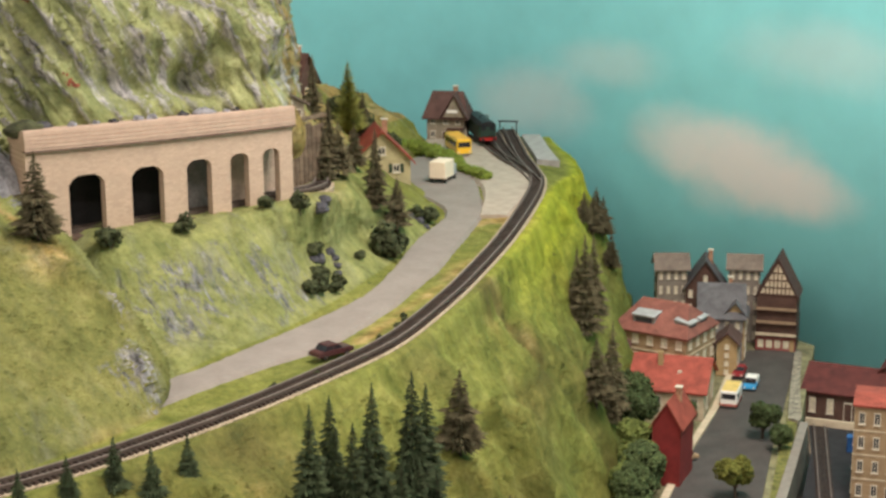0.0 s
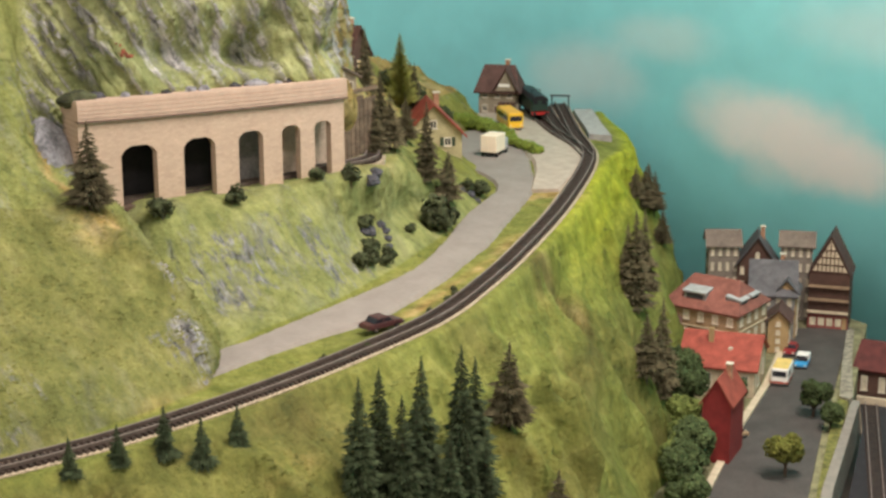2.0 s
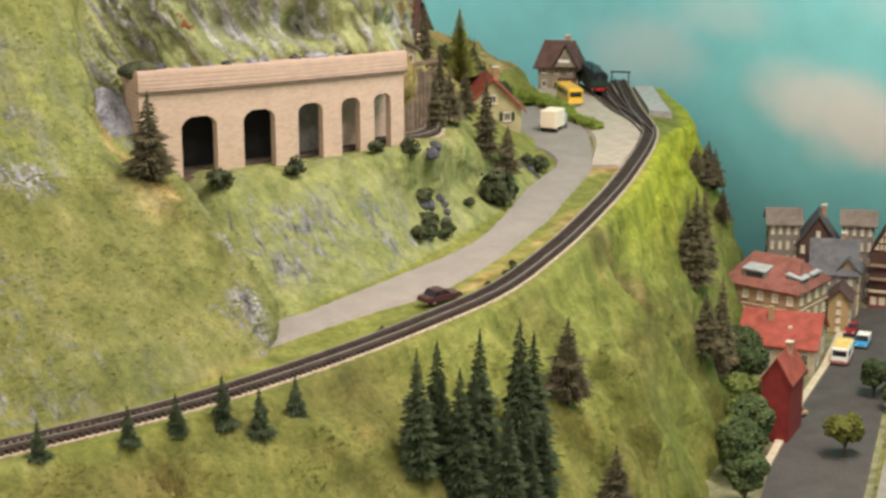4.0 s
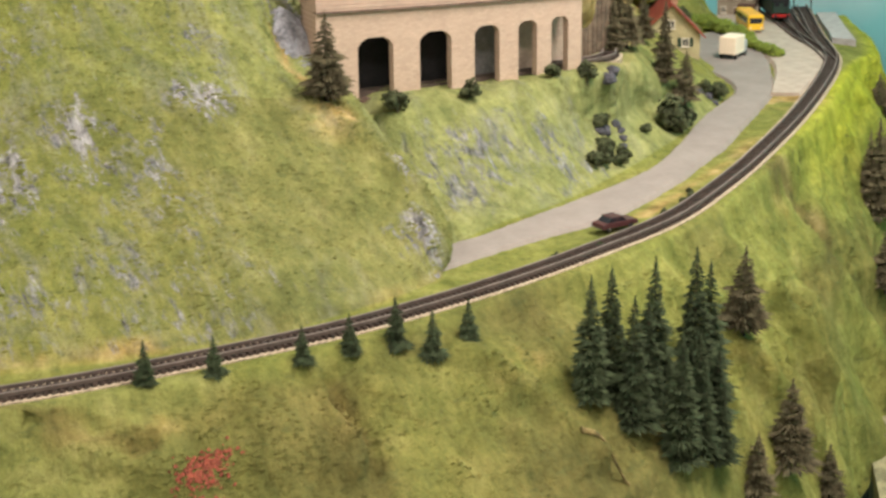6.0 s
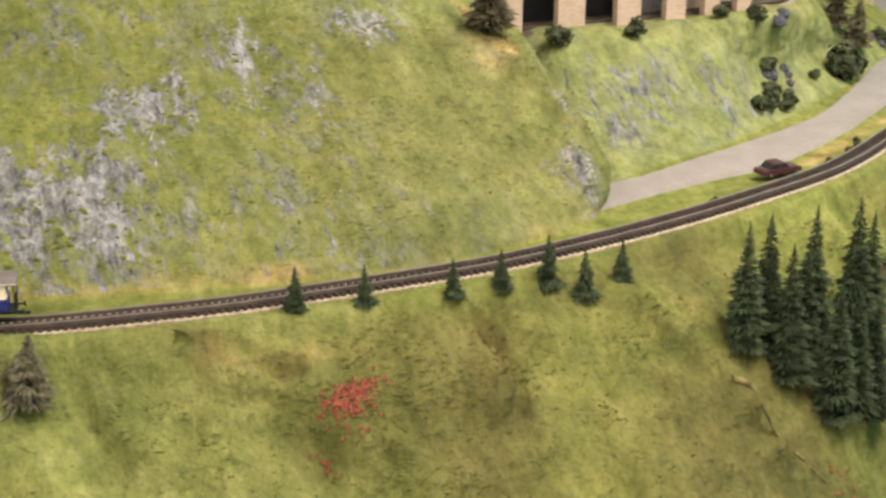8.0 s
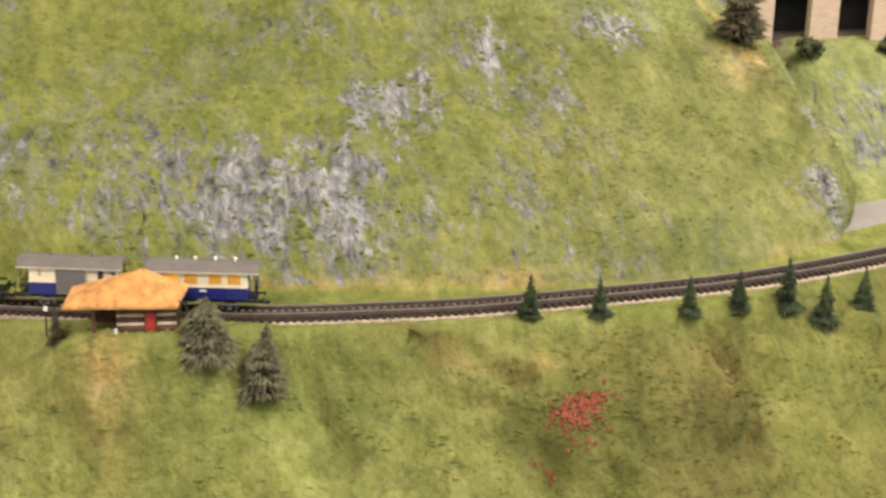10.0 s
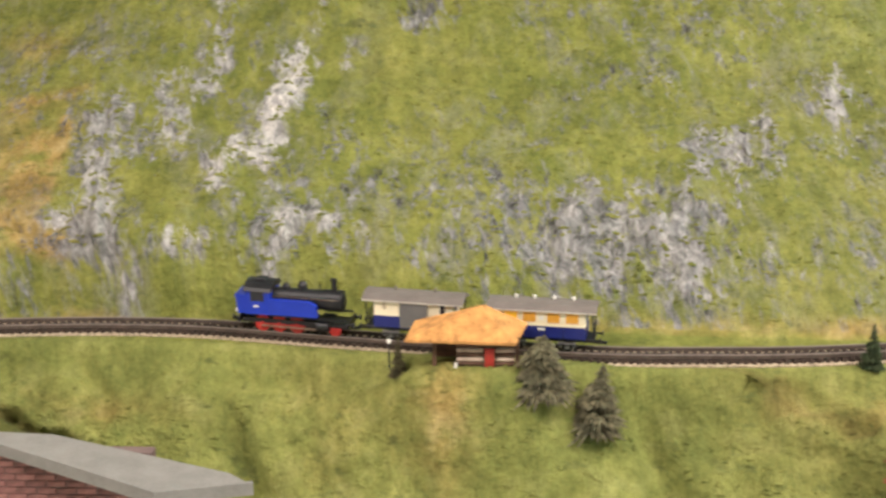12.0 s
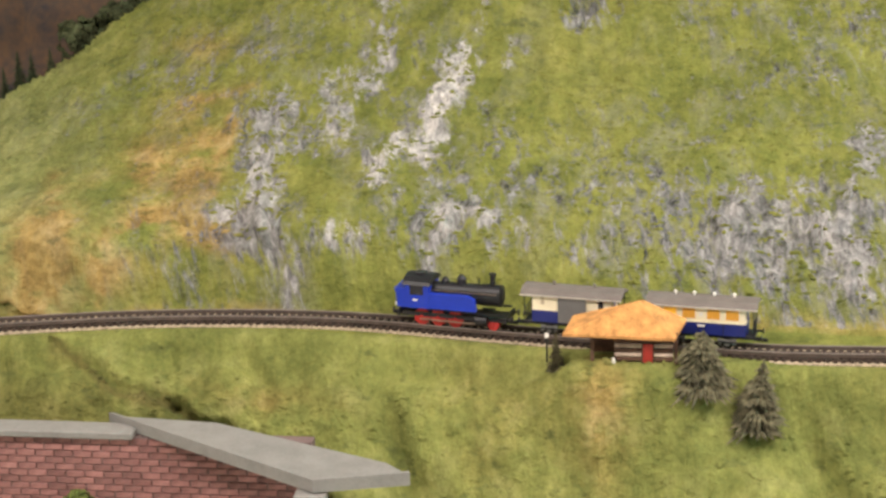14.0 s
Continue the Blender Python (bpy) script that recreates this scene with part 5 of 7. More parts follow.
    part("whistle", tube(bmesh.new(), (0.084, 0, 0.035), (0.084, 0, 0.043), 0.0009, 0.0006, 8), BLACK, t)
    bm = bmesh.new()
    for y in (-0.0098, 0.0098):
        tube(bm, (0.037, y, 0.031), (0.104, y, 0.031), 0.0004, 0.0004, 5)
    part("handrail", bm, STEEL, t)
    for y in (-0.0095, 0.0095):
        for x in (0.0265, 0.0435, 0.0615):
            wheel(t, x, 0.0080, RED, y, "driving_wheel", 12)
        wheel(t, 0.1005, 0.0062, RED, y, "leading_wheel", 8)
        s = -1 if y < 0 else 1
        part("coupling_rod", boxes((0.025, s * 0.0122 - 0.0004, 0.0054, 0.063, s * 0.0122 + 0.0004, 0.0068), (0.0435, s * 0.0134 - 0.0004, 0.0056, 0.086, s * 0.0134 + 0.0004, 0.0068)), STEEL, t, "bright steel side rods")
        part("cylinder", tube(bmesh.new(), (0.083, s * 0.0125, 0.0095), (0.0955, s * 0.0125, 0.0095), 0.0043, 0.0043, 14), BLACK, t)
    for o in t.children:  # the superstructure stands high over the wheels
        if o.name.split(".")[0] in ("bunker", "cab", "cab_roof", "roof_vent", "side_tank", "running_board", "boiler", "smokebox", "chimney", "dome", "whistle", "handrail"):
            o.location.z += 0.003
    for x in (-0.001, 0.1165):
        part("coupling", boxes((x - 0.006, -0.002, 0.0055, x + 0.007, 0.002, 0.0075)), BLACK, t)
    for y in (-0.008, 0.008):
        part("lamp", tube(bmesh.new(), (0.0015, y, 0.018), (-0.0015, y, 0.018), 0.0017, 0.0017, 10), WHITE, t)
    return t


def coach(m, van):
    """A two-axle coach with open end platforms: the luggage van or the passenger coach."""
    L = 0.1005
    t = thing("luggage_van" if van else "passenger_coach", m, "cream and blue luggage van with grey sliding door" if van else "cream and blue passenger coach with amber windows, the first one lit", "railway coach", "coaches of the train")
    x0, x1 = 0.011, L - 0.010
    part("underframe", boxes((0.002, -0.012, 0.0095, L - 0.002, 0.012, 0.0125), bevel=0.0005), BLACK, t)
    part("lower_body", boxes((x0, -0.0150, 0.0125, x1, 0.0150, 0.0235), bevel=0.0004), COACH_BLUE, t, "dark blue lower side panels")
    part("upper_body", boxes((x0 + 0.0004, -0.0146, 0.0235, x1 - 0.0004, 0.0146, 0.0365)), CREAM, t, "cream upper side panels")
    part("waist_rail", boxes((x0, -0.0152, 0.0230, x1, 0.0152, 0.0239)), CREAM, t)
    arc = [(-0.0178, 0.0362), (-0.016, 0.0378), (-0.010, 0.0405), (0, 0.0416), (0.010, 0.0405), (0.016, 0.0378), (0.0178, 0.0362), (0.016, 0.0362), (0.0, 0.0392), (-0.016, 0.0362)]
    part("roof", prism(arc, 0.0, L, "x"), ROOF_GREY, t, "grey arched roof")
    for y in (-0.0179, 0.0179):
        part("gutter", boxes((0, y - 0.0003, 0.0356, L, y + 0.0003, 0.0368)), mat("pale_gutter", (0.5, 0.46, 0.4), 0.6) if "pale_gutter" not in bpy.data.materials else bpy.data.materials["pale_gutter"], t)
    for x in ((0.03, 0.07) if van else (0.025, 0.042, 0.06, 0.078)):
        bm = tube(bmesh.new(), (x, 0.002, 0.040), (x, 0.002, 0.0435), 0.0011, 0.0011, 8)
        tube(bm, (x, 0.002, 0.0435), (x, 0.002, 0.0445), 0.0019, 0.0012, 8)
        part("roof_vent", bm, WHITE if not van else ROOF_GREY, t)
    for x in (0.0275, 0.0735):
        for y in (-0.0088, 0.0088):
            wheel(t, x, 0.0052, BLACK, y, "wheel", 8)
        for s in (-1, 1):
            part("axle_guard", boxes((x - 0.008, s * 0.0118 - 0.0006, 0.004, x - 0.005, s * 0.0118 + 0.0006, 0.010), (x + 0.005, s * 0.0118 - 0.0006, 0.004, x + 0.008, s * 0.0118 + 0.0006, 0.010), (x - 0.0022, s * 0.0124 - 0.001, 0.0035, x + 0.0022, s * 0.0124 + 0.001, 0.0075), (x - 0.0085, s * 0.012 - 0.0005, 0.0075, x + 0.0085, s * 0.012 + 0.0005, 0.0088)), mat("frame_grey", (0.16, 0.155, 0.15), 0.6) if "frame_grey" not in bpy.data.materials else bpy.data.materials["frame_grey"], t, "grey axle guard and spring")
    part("step_board", boxes((0.02, -0.0155, 0.007, 0.082, -0.0145, 0.0078)), BLACK, t)
    for xe, out in ((0.0035, -1), (L - 0.0035, 1)):
        bm = bmesh.new()
        for y in (-0.0135, -0.0067, 0, 0.0067, 0.0135):
            tube(bm, (xe, y, 0.0125), (xe, y, 0.0235), 0.0005, 0.0005, 5)
        for z in (0.0185, 0.0235):
            tube(bm, (xe, -0.0135, z), (xe, 0.0135, z), 0.0005, 0.0005, 5)
        for y in (-0.0140, 0.0140):
            tube(bm, (xe, y, 0.0125), (xe, y, 0.0368), 0.0006, 0.0006, 5)
        part("platform_railing", bm, BLACK, t)
        part("end_door", boxes((x0 - 0.0004, -0.0035, 0.0125, x0 + 0.0002, 0.0035, 0.033)) if out < 0 else boxes((x1 - 0.0002, -0.0035, 0.0125, x1 + 0.0004, 0.0035, 0.033)), COACH_BLUE, t)
        for y in (-0.0105, 0.0105):
            bm = tube(bmesh.new(), (xe, y, 0.0115), (xe + out * 0.0065, y, 0.0115), 0.001, 0.001, 8)
            tube(bm, (xe + out * 0.0065, y, 0.0115), (xe + out * 0.0075, y, 0.0115), 0.0027, 0.0027, 12)
            part("buffer", bm, BLACK, t)
        part("coupling", boxes((min(xe, xe + out * 0.012), -0.0015, 0.006, max(xe, xe + out * 0.012), 0.0015, 0.008)), BLACK, t)
    for s in (-1, 1):
        y = s * 0.0150

        def pane(name, a, b, z0, z1, material, parent, d=0.0, label=""):
            return part(name, boxes((a, y + s * d - 0.0003, z0, b, y + s * d + 0.0003, z1)), material, parent, label)
        if van:
            door = pane("sliding_door", 0.0375, 0.0655, 0.0135, 0.0362, DOOR_GREY, t, 0.0012, "plain grey sliding door")
            pane("door_rail", 0.034, 0.09, 0.0358, 0.0366, BLACK, door, 0.0014)
            pane("window", 0.0775, 0.0825, 0.0265, 0.0345, GLASS_DARK, t, 0.0)
            pane("window", 0.0205, 0.0235, 0.0285, 0.0345, mat("frosted_pane", (0.55, 0.45, 0.3), 0.4) if "frosted_pane" not in bpy.data.materials else bpy.data.materials["frosted_pane"], t, 0.0)
            for xp in (0.036, 0.0672):
                pane("post", xp, xp + 0.0008, 0.024, 0.036, CREAM, t, 0.0003)
            pane("lettering_bar", 0.070, 0.079, 0.0185, 0.0205, WHITE, t, 0.0003, "white bar of illegible lettering")
        else:
            for k, a in enumerate((0.0165, 0.0335, 0.0555, 0.0725)):
                w = pane("window", a, a + 0.0115, 0.0262, 0.0345, BRIGHT_AMBER if k == 0 else AMBER, t, -0.0001, "amber window with some glow")
                part("window_frame", boxes((a - 0.0005, y + s * 0.0003 - 0.0002, 0.0257, a + 0.012, y + s * 0.0003 + 0.0002, 0.0262), (a - 0.0005, y + s * 0.0003 - 0.0002, 0.0345, a + 0.012, y + s * 0.0003 + 0.0002, 0.035), (a - 0.0005, y + s * 0.0003 - 0.0002, 0.0262, a, y + s * 0.0003 + 0.0002, 0.0345), (a + 0.0115, y + s * 0.0003 - 0.0002, 0.0262, a + 0.012, y + s * 0.0003 + 0.0002, 0.0345)), CREAM, w)
            pane("emblem", 0.0485, 0.052, 0.0285, 0.0315, WHITE, t, 0.0003, "small white emblem")
            pane("lettering_bar", 0.047, 0.0535, 0.0195, 0.0212, WHITE, t, 0.0003, "white bar of illegible lettering")
            for xp in (0.0305, 0.0475, 0.0528, 0.07):
                pane("panel_strip", xp, xp + 0.0007, 0.0125, 0.023, BLACK, t, 0.0002)
    return t


START = float(np.interp(-0.2927, LINE[:, 0], RAILS))
locomotive(on_rails(START, 0.111) @ Matrix.Diagonal((0.94, 0.92, 1.02, 1)))
coach(on_rails(START + 0.1222, 0.0935) @ Matrix.Diagonal((0.93, 0.86, 1.1, 1)), True)
coach(on_rails(START + 0.237, 0.098) @ Matrix.Diagonal((0.98, 0.86, 1.1, 1)), False)

# ---- the log hut ----
STRAW = mat("hut_roof_shingle", (0.55, 0.27, 0.085), 0.9, grain=0.18, scale=110, bump=0.5)
LOG = mat("dark_log", (0.085, 0.045, 0.028), 0.85, grain=0.25, scale=90)
PALE_LOG = mat("pale_log_chinking", (0.48, 0.38, 0.30), 0.9, grain=0.15, scale=90)
DOOR_RED = mat("hut_door_red", (0.36, 0.03, 0.02), 0.6, grain=0.1, scale=90)
hut = thing("log_hut", pose(-0.079, 1.4615, 1.0995), "log hut with broad orange shingle roof and red door", "hut")
for k in range(6):
    z = 0.0025 + 0.0042 * k
    part("log", tube(bmesh.new(), (-0.0075, -0.0035, z), (0.043, -0.0035, z), 0.0020, 0.0020, 8), LOG if k % 2 == 0 else PALE_LOG, hut)
part("back_wall", boxes((-0.026, 0.018, 0, 0.043, 0.0205, 0.027), (0.041, -0.003, 0, 0.043, 0.018, 0.027), (-0.0085, -0.0025, 0, -0.0065, 0.018, 0.027)), LOG, hut)
part("door", boxes((0.0165, -0.0062, 0, 0.0255, -0.0050, 0.0175), bevel=0.0003), DOOR_RED, hut, "red plank door")
for x in (0.0158, 0.0255):
    part("door_post", boxes((x, -0.0066, 0, x + 0.0012, -0.0045, 0.019)), LOG, hut)
for x, y in ((-0.029, -0.004), (0.044, -0.006), (-0.029, 0.018)):
    part("porch_post", boxes((x, y, 0, x + 0.0032, y + 0.0032, 0.028)), LOG, hut)
part("milk_can", tube(bmesh.new(), (-0.0085, -0.007, 0), (-0.0085, -0.007, 0.0045), 0.0018, 0.0014, 8), WHITE, hut, "small white can by the porch")
bm = bmesh.new()
top = [(0.012, 0.004, 0.0545), (0.017, 0.008, 0.0535)]
base = [(-0.0525, -0.014, 0.0285), (0.0445, -0.0145, 0.0265), (0.054, 0.024, 0.0305), (-0.046, 0.026, 0.0315)]
lowr = [bm.verts.new((x, y, z - 0.0025)) for x, y, z in base]
upr = [bm.verts.new(p) for p in base]
tp = [bm.verts.new(p) for p in top]
for i in range(4):
    bm.faces.new((lowr[i], lowr[(i + 1) % 4], upr[(i + 1) % 4], upr[i]))
bm.faces.new(lowr[::-1])
for f in ((upr[0], upr[1], tp[0]), (upr[1], upr[2], tp[1], tp[0]), (upr[2], upr[3], tp[1]), (upr[3], upr[0], tp[0], tp[1])):
    bm.faces.new(f)
bmesh.ops.subdivide_edges(bm, edges=bm.edges, cuts=3, use_grid_fill=True)
for v in bm.verts:
    v.co.z += noise.noise(v.co * 90) * 0.0008
part("roof", bm, STRAW, hut, "orange shingle hip roof")

# signal lamp beside the thin fir
lamp = thing("signal_lamp", pose(-0.148, 1.478, 1.089), "small signal post with a white round lamp beside the rails", "signal")
part("post", tube(bmesh.new(), (0, 0, 0), (0, 0, 0.0245), 0.0009, 0.0008, 8), BLACK, lamp)
part("head", tube(bmesh.new(), (0, -0.001, 0.0255), (0, 0.0015, 0.0255), 0.002, 0.002, 12), WHITE, lamp, "white round lamp head")

# ---- brick abutment with grey slab roof at the west ----
BRICK_RED = mat("abutment_brick", (0.29, 0.14, 0.125), 0.85, grain=0.2, scale=140, bump=0.3, obj_random=0.28)
MORTAR = mat("abutment_mortar", (0.17, 0.12, 0.11), 0.95, grain=0.1, scale=90)
GREY_SLAB = mat("grey_painted_slab", (0.235, 0.228, 0.21), 0.75, grain=0.06, scale=50)
abut = thing("brick_abutment", Matrix(), "dark red brick abutment with overhanging grey slab roof", "building")
plan = [(-0.541, 1.4335), (-0.442, 1.4250), (-0.274, 1.3525), (-0.252, 1.3315), (-0.3285, 1.3120)]
part("slab_roof", prism(plan, 1.0375, 1.045, "z"), GREY_SLAB, abut, "flat grey slab roof")
part("fascia", prism([(-0.5455, 1.4358), (-0.5405, 1.4358), (-0.3280, 1.3142), (-0.2515, 1.3337), (-0.2502, 1.3308), (-0.3286, 1.3106)], 1.0355, 1.0472, "z"), GREY_SLAB, abut)
part("coping", boxes((-0.95, 1.405, 1.034, -0.515, 1.429, 1.041), bevel=0.001), GREY_SLAB, abut)
part("wall_core", boxes((-0.95, 1.412, 0.80, -0.352, 1.425, 1.034)), MORTAR, abut)
one = None
for r in range(14):
    for c in range(20):
        x, z = -0.708 + 0.0179 * c + (0.009 if r % 2 else 0), 1.0298 - 0.0066 * r
        if one is None:
            one = part("brick", boxes((-0.0083, -0.0012, -0.0028, 0.0083, 0.002, 0.0028), bevel=0.0005), BRICK_RED, abut)
            one.matrix_basis = pose(x, 1.412, z)
        else:
            share("brick", one, abut, pose(x, 1.412 - random.uniform(0, 0.0007), z, 0, random.uniform(-1.2, 1.2), 0))
part("column", boxes((-0.345, 1.306, 0.80, -0.318, 1.322, 1.034), bevel=0.001), GREY_SLAB, abut)

# ---- dark mountain beyond the west end ----
DARK_ROCK = mat("dark_brown_rock", (0.045, 0.042, 0.046), 0.95, grain=0.3, scale=11, bump=0.9, second=(0.15, 0.088, 0.045))
vs, fs, n = [], [], 40
for i in range(n):
    for j in range(n):
        u, v = i / (n - 1), j / (n - 1)
        p = Vector((-1.9 + 1.6 * u, 2.45 + 0.35 * v, 0.9 + 0.95 * v))
        k = noise.noise(p * 6) * 0.10 + noise.noise(p * 17) * 0.05 + abs(noise.noise(p * 34)) * 0.03
        vs.append((p.x, p.y - k, p.z + k * 0.4))
for i in range(n - 1):
    for j in range(n - 1):
        a = i * n + j
        fs.append((a, a + n, a + n + 1, a + 1))
tagged(sheet("distant_rock", vs, fs, DARK_ROCK), "dark brown rock massif behind the green hill", "rock", kind="structure")
for i, (x, y, z, k) in enumerate([(-0.974, 2.300, 1.124, 0.55), (-0.951, 2.300, 1.127, 0.70), (-0.932, 2.300, 1.135, 0.62), (-0.904, 2.300, 1.144, 0.60), (-0.886, 2.300, 1.160, 0.45), (-0.997, 2.300, 1.120, 0.60)]):
    plant(TALL[i % 2], x, y, k, i * 50, z=z - 0.02, label="dark model spruce in the shade of the far rock")
for i, (x, y, z) in enumerate([(-0.862, 2.360, 1.197), (-0.836, 2.360, 1.209), (-0.810, 2.360, 1.222), (-0.782, 2.360, 1.236), (-0.755, 2.360, 1.249)]):
    plant(BUSH[i % 2], x, y, 2.6, i * 50, z=z - 0.03)


# ---- houses ----
def wall_mat(name, colour):
    return mat(name, colour, 0.85, grain=0.10, scale=70, bump=0.15)


def tiled(name, colour):
    """Roof tiles: fine courses with worn tone."""
    m = mat(name, colour, 0.8, grain=0.16, scale=60, bump=0.2)
    n, l = m.node_tree.nodes, m.node_tree.links
    co, wv, bp = n.new("ShaderNodeTexCoord"), n.new("ShaderNodeTexWave"), n.new("ShaderNodeBump")
    wv.bands_direction, wv.wave_profile = "Z", "SAW"
    wv.inputs["Scale"].default_value, wv.inputs["Distortion"].default_value = 110, 0.6
    bp.inputs["Strength"].default_value, bp.inputs["Distance"].default_value = 0.6, 0.0012
    l.new(co.outputs["Object"], wv.inputs["Vector"])
    l.new(wv.outputs["Fac"], bp.inputs["Height"])
    l.new(bp.outputs[0], n["Principled BSDF"].inputs["Normal"])
    return m


R_RED, R_PINK, R_GREY, R_BROWN, R_DARK = tiled("red_roof_tiles", (0.32, 0.070, 0.046)), tiled("faded_red_roof_tiles", (0.26, 0.10, 0.075)), tiled("slate_grey_roof", (0.12, 0.115, 0.12)), tiled("brown_roof_tiles", (0.105, 0.055, 0.045)), tiled("dark_red_roof_tiles", (0.10, 0.024, 0.020))
W_TAN, W_YELLOW, W_BROWN, W_RED, W_GREY, W_CREAM = wall_mat("tan_render", (0.33, 0.23, 0.13)), wall_mat("ochre_render", (0.36, 0.25, 0.12)), wall_mat("dark_timber", (0.085, 0.045, 0.032)), wall_mat("deep_red_render", (0.20, 0.022, 0.020)), wall_mat("grey_render", (0.25, 0.235, 0.22)), wall_mat("cream_render", (0.55, 0.46, 0.32))
R_TAUPE = tiled("taupe_roof_tiles", (0.185, 0.145, 0.115))
W_TAUPE = wall_mat("taupe_render", (0.21, 0.18, 0.145))
PANE = mat("small_window_pane", (0.05, 0.05, 0.055), 0.15, grain=0.2, scale=20, bump=0.0)
PALE_PANE = mat("curtained_window_pane", (0.55, 0.50, 0.36), 0.4, grain=0.15, scale=120, bump=0.0)
FRAME = mat("window_frame_cream", (0.62, 0.56, 0.44), 0.6, grain=0.05, scale=60)
BRICKSTACK = mat("chimney_brick", (0.36, 0.20, 0.12), 0.9, grain=0.2, scale=200)


def add_window(house, x, z, y, w, h, pane=PANE, sill=True, shutters=None):
    """A framed window in the wall that faces -y: frame, pane, sill and, where they are, shutters."""
    t = w * 0.14
    f = part("window", boxes((x - w / 2, y - 0.0012, z, x - w / 2 + t, y + 0.0008, z + h), (x + w / 2 - t, y - 0.0012, z, x + w / 2, y + 0.0008, z + h), (x - w / 2 + t, y - 0.0012, z, x + w / 2 - t, y + 0.0008, z + t), (x - w / 2 + t, y - 0.0012, z + h - t, x + w / 2 - t, y + 0.0008, z + h), (x - t / 3, y - 0.001, z + t, x + t / 3, y + 0.0008, z + h - t)), FRAME, house)
    part("pane", boxes((x - w / 2 + t, y - 0.0005, z + t, x + w / 2 - t, y + 0.0004, z + h - t)), pane, f)
    if sill:
        part("sill", boxes((x - w * 0.6, y - 0.002, z - 0.0012, x + w * 0.6, y + 0.0004, z)), FRAME, f)
    if shutters:
        for s in (-1, 1):
            part("shutter", boxes((x + s * w * 0.78 - w * 0.24, y - 0.0011, z, x + s * w * 0.78 + w * 0.24, y + 0.0002, z + h)), shutters, f)
    return f


def turn_into(ob, m):
    """Turns a part's mesh about its thing."""
    ob.matrix_basis = m @ ob.matrix_basis
    return ob


def house(name, m, w, d, h, rise, wall, roof, label, gable="x", floors=2, cols=4, sides=2, pane=PANE, chimney=True, shutters=None, hip=0.0, over=0.006, door=True, category="house", group=""):
    """A model house. gable 'x': ridge along x; 'y': gable wall to the front. Windows on the front, on both flanks, a door, a chimney."""
    t = thing(name, m, label, category, group)
    if gable == "y":
        poly = [(-w / 2, 0), (w / 2, 0), (w / 2, h), (0, h + rise), (-w / 2, h)]
        part("wall", prism(poly, -d / 2, d / 2, "y"), wall, t)
    else:
        poly = [(-d / 2, 0), (d / 2, 0), (d / 2, h), (0, h + rise * (1 if not hip else 0.05)), (-d / 2, h)]
        part("wall", prism(poly, -w / 2, w / 2, "x"), wall, t)
    th = 0.003
    a, b = (w / 2, d / 2) if gable == "y" else (d / 2, w / 2)
    k = rise / a
    for s in (-1, 1):
        e = (s * (a + over), h - over * k)
        bm = bmesh.new()
        ends = [(-b - over, 0.0), (b + over, 0.0)]
        hp = hip
        pts = [(e[0], -b - over, e[1]), (e[0], b + over, e[1]), (0, b + over - hp, h + rise), (0, -b - over + hp, h + rise)]
        if gable == "x":
            pts = [(q, p, z) for p, q, z in pts]
        lo = [bm.verts.new(p) for p in pts]
        up = [bm.verts.new((p[0], p[1], p[2] + th)) for p in pts]
        bm.faces.new(lo)
        bm.faces.new(up[::-1])
        for i in range(4):
            bm.faces.new((lo[i], up[i], up[(i + 1) % 4], lo[(i + 1) % 4]))
        bmesh.ops.recalc_face_normals(bm, faces=bm.faces)
        part("roof", bm, roof, t)
        if hip:
            pts = [(-(a + over), s * (b + over), h - over * k), (a + over, s * (b + over), h - over * k), (0, s * (b + over - hip), h + rise)]
            if gable == "x":
                pts = [(q, p, z) for p, q, z in pts]
            bm = bmesh.new()
            lo = [bm.verts.new(p) for p in pts]
            up = [bm.verts.new((p[0], p[1], p[2] + th)) for p in pts]
            bm.faces.new(lo)
            bm.faces.new(up[::-1])
            for i in range(3):
                bm.faces.new((lo[i], up[i], up[(i + 1) % 3], lo[(i + 1) % 3]))
            bmesh.ops.recalc_face_normals(bm, faces=bm.faces)
            part("roof", bm, roof, t)
    fh = h / floors
    ww, wh = min(w / max(cols, 1) * 0.42, 0.011), fh * 0.5
    for f in range(floors):
        if not cols:
            break
        for c in range(cols):
            x = -w / 2 + w * (c + 0.5) / cols
            if f == 0 and door and c == cols // 2:
                dr = part("door", boxes((x - ww * 0.55, -d / 2 - 0.001, 0, x + ww * 0.55, -d / 2 + 0.0006, fh * 0.68)), W_BROWN, t)
                part("door_frame", boxes((x - ww * 0.65, -d / 2 - 0.0014, 0, x - ww * 0.55, -d / 2 + 0.0006, fh * 0.72), (x + ww * 0.55, -d / 2 - 0.0014, 0, x + ww * 0.65, -d / 2 + 0.0006, fh * 0.72), (x - ww * 0.55, -d / 2 - 0.0014, fh * 0.68, x + ww * 0.55, -d / 2 + 0.0006, fh * 0.72)), FRAME, dr)
                continue
            add_window(t, x, fh * (f + 0.28), -d / 2, ww, wh, pane, True, shutters)
        for c in range(sides):
            for s in (90, -90):
                y = -d / 2 + d * (c + 0.5) / sides
                win = add_window(t, y, fh * (f + 0.28), -w / 2, ww, wh, pane)
                turn_into(win, pose(0, 0, 0, 0, 0, s))
    if gable == "y" and cols:
        add_window(t, 0, h + rise * 0.18, -d / 2, ww, min(wh, rise * 0.35), pane)
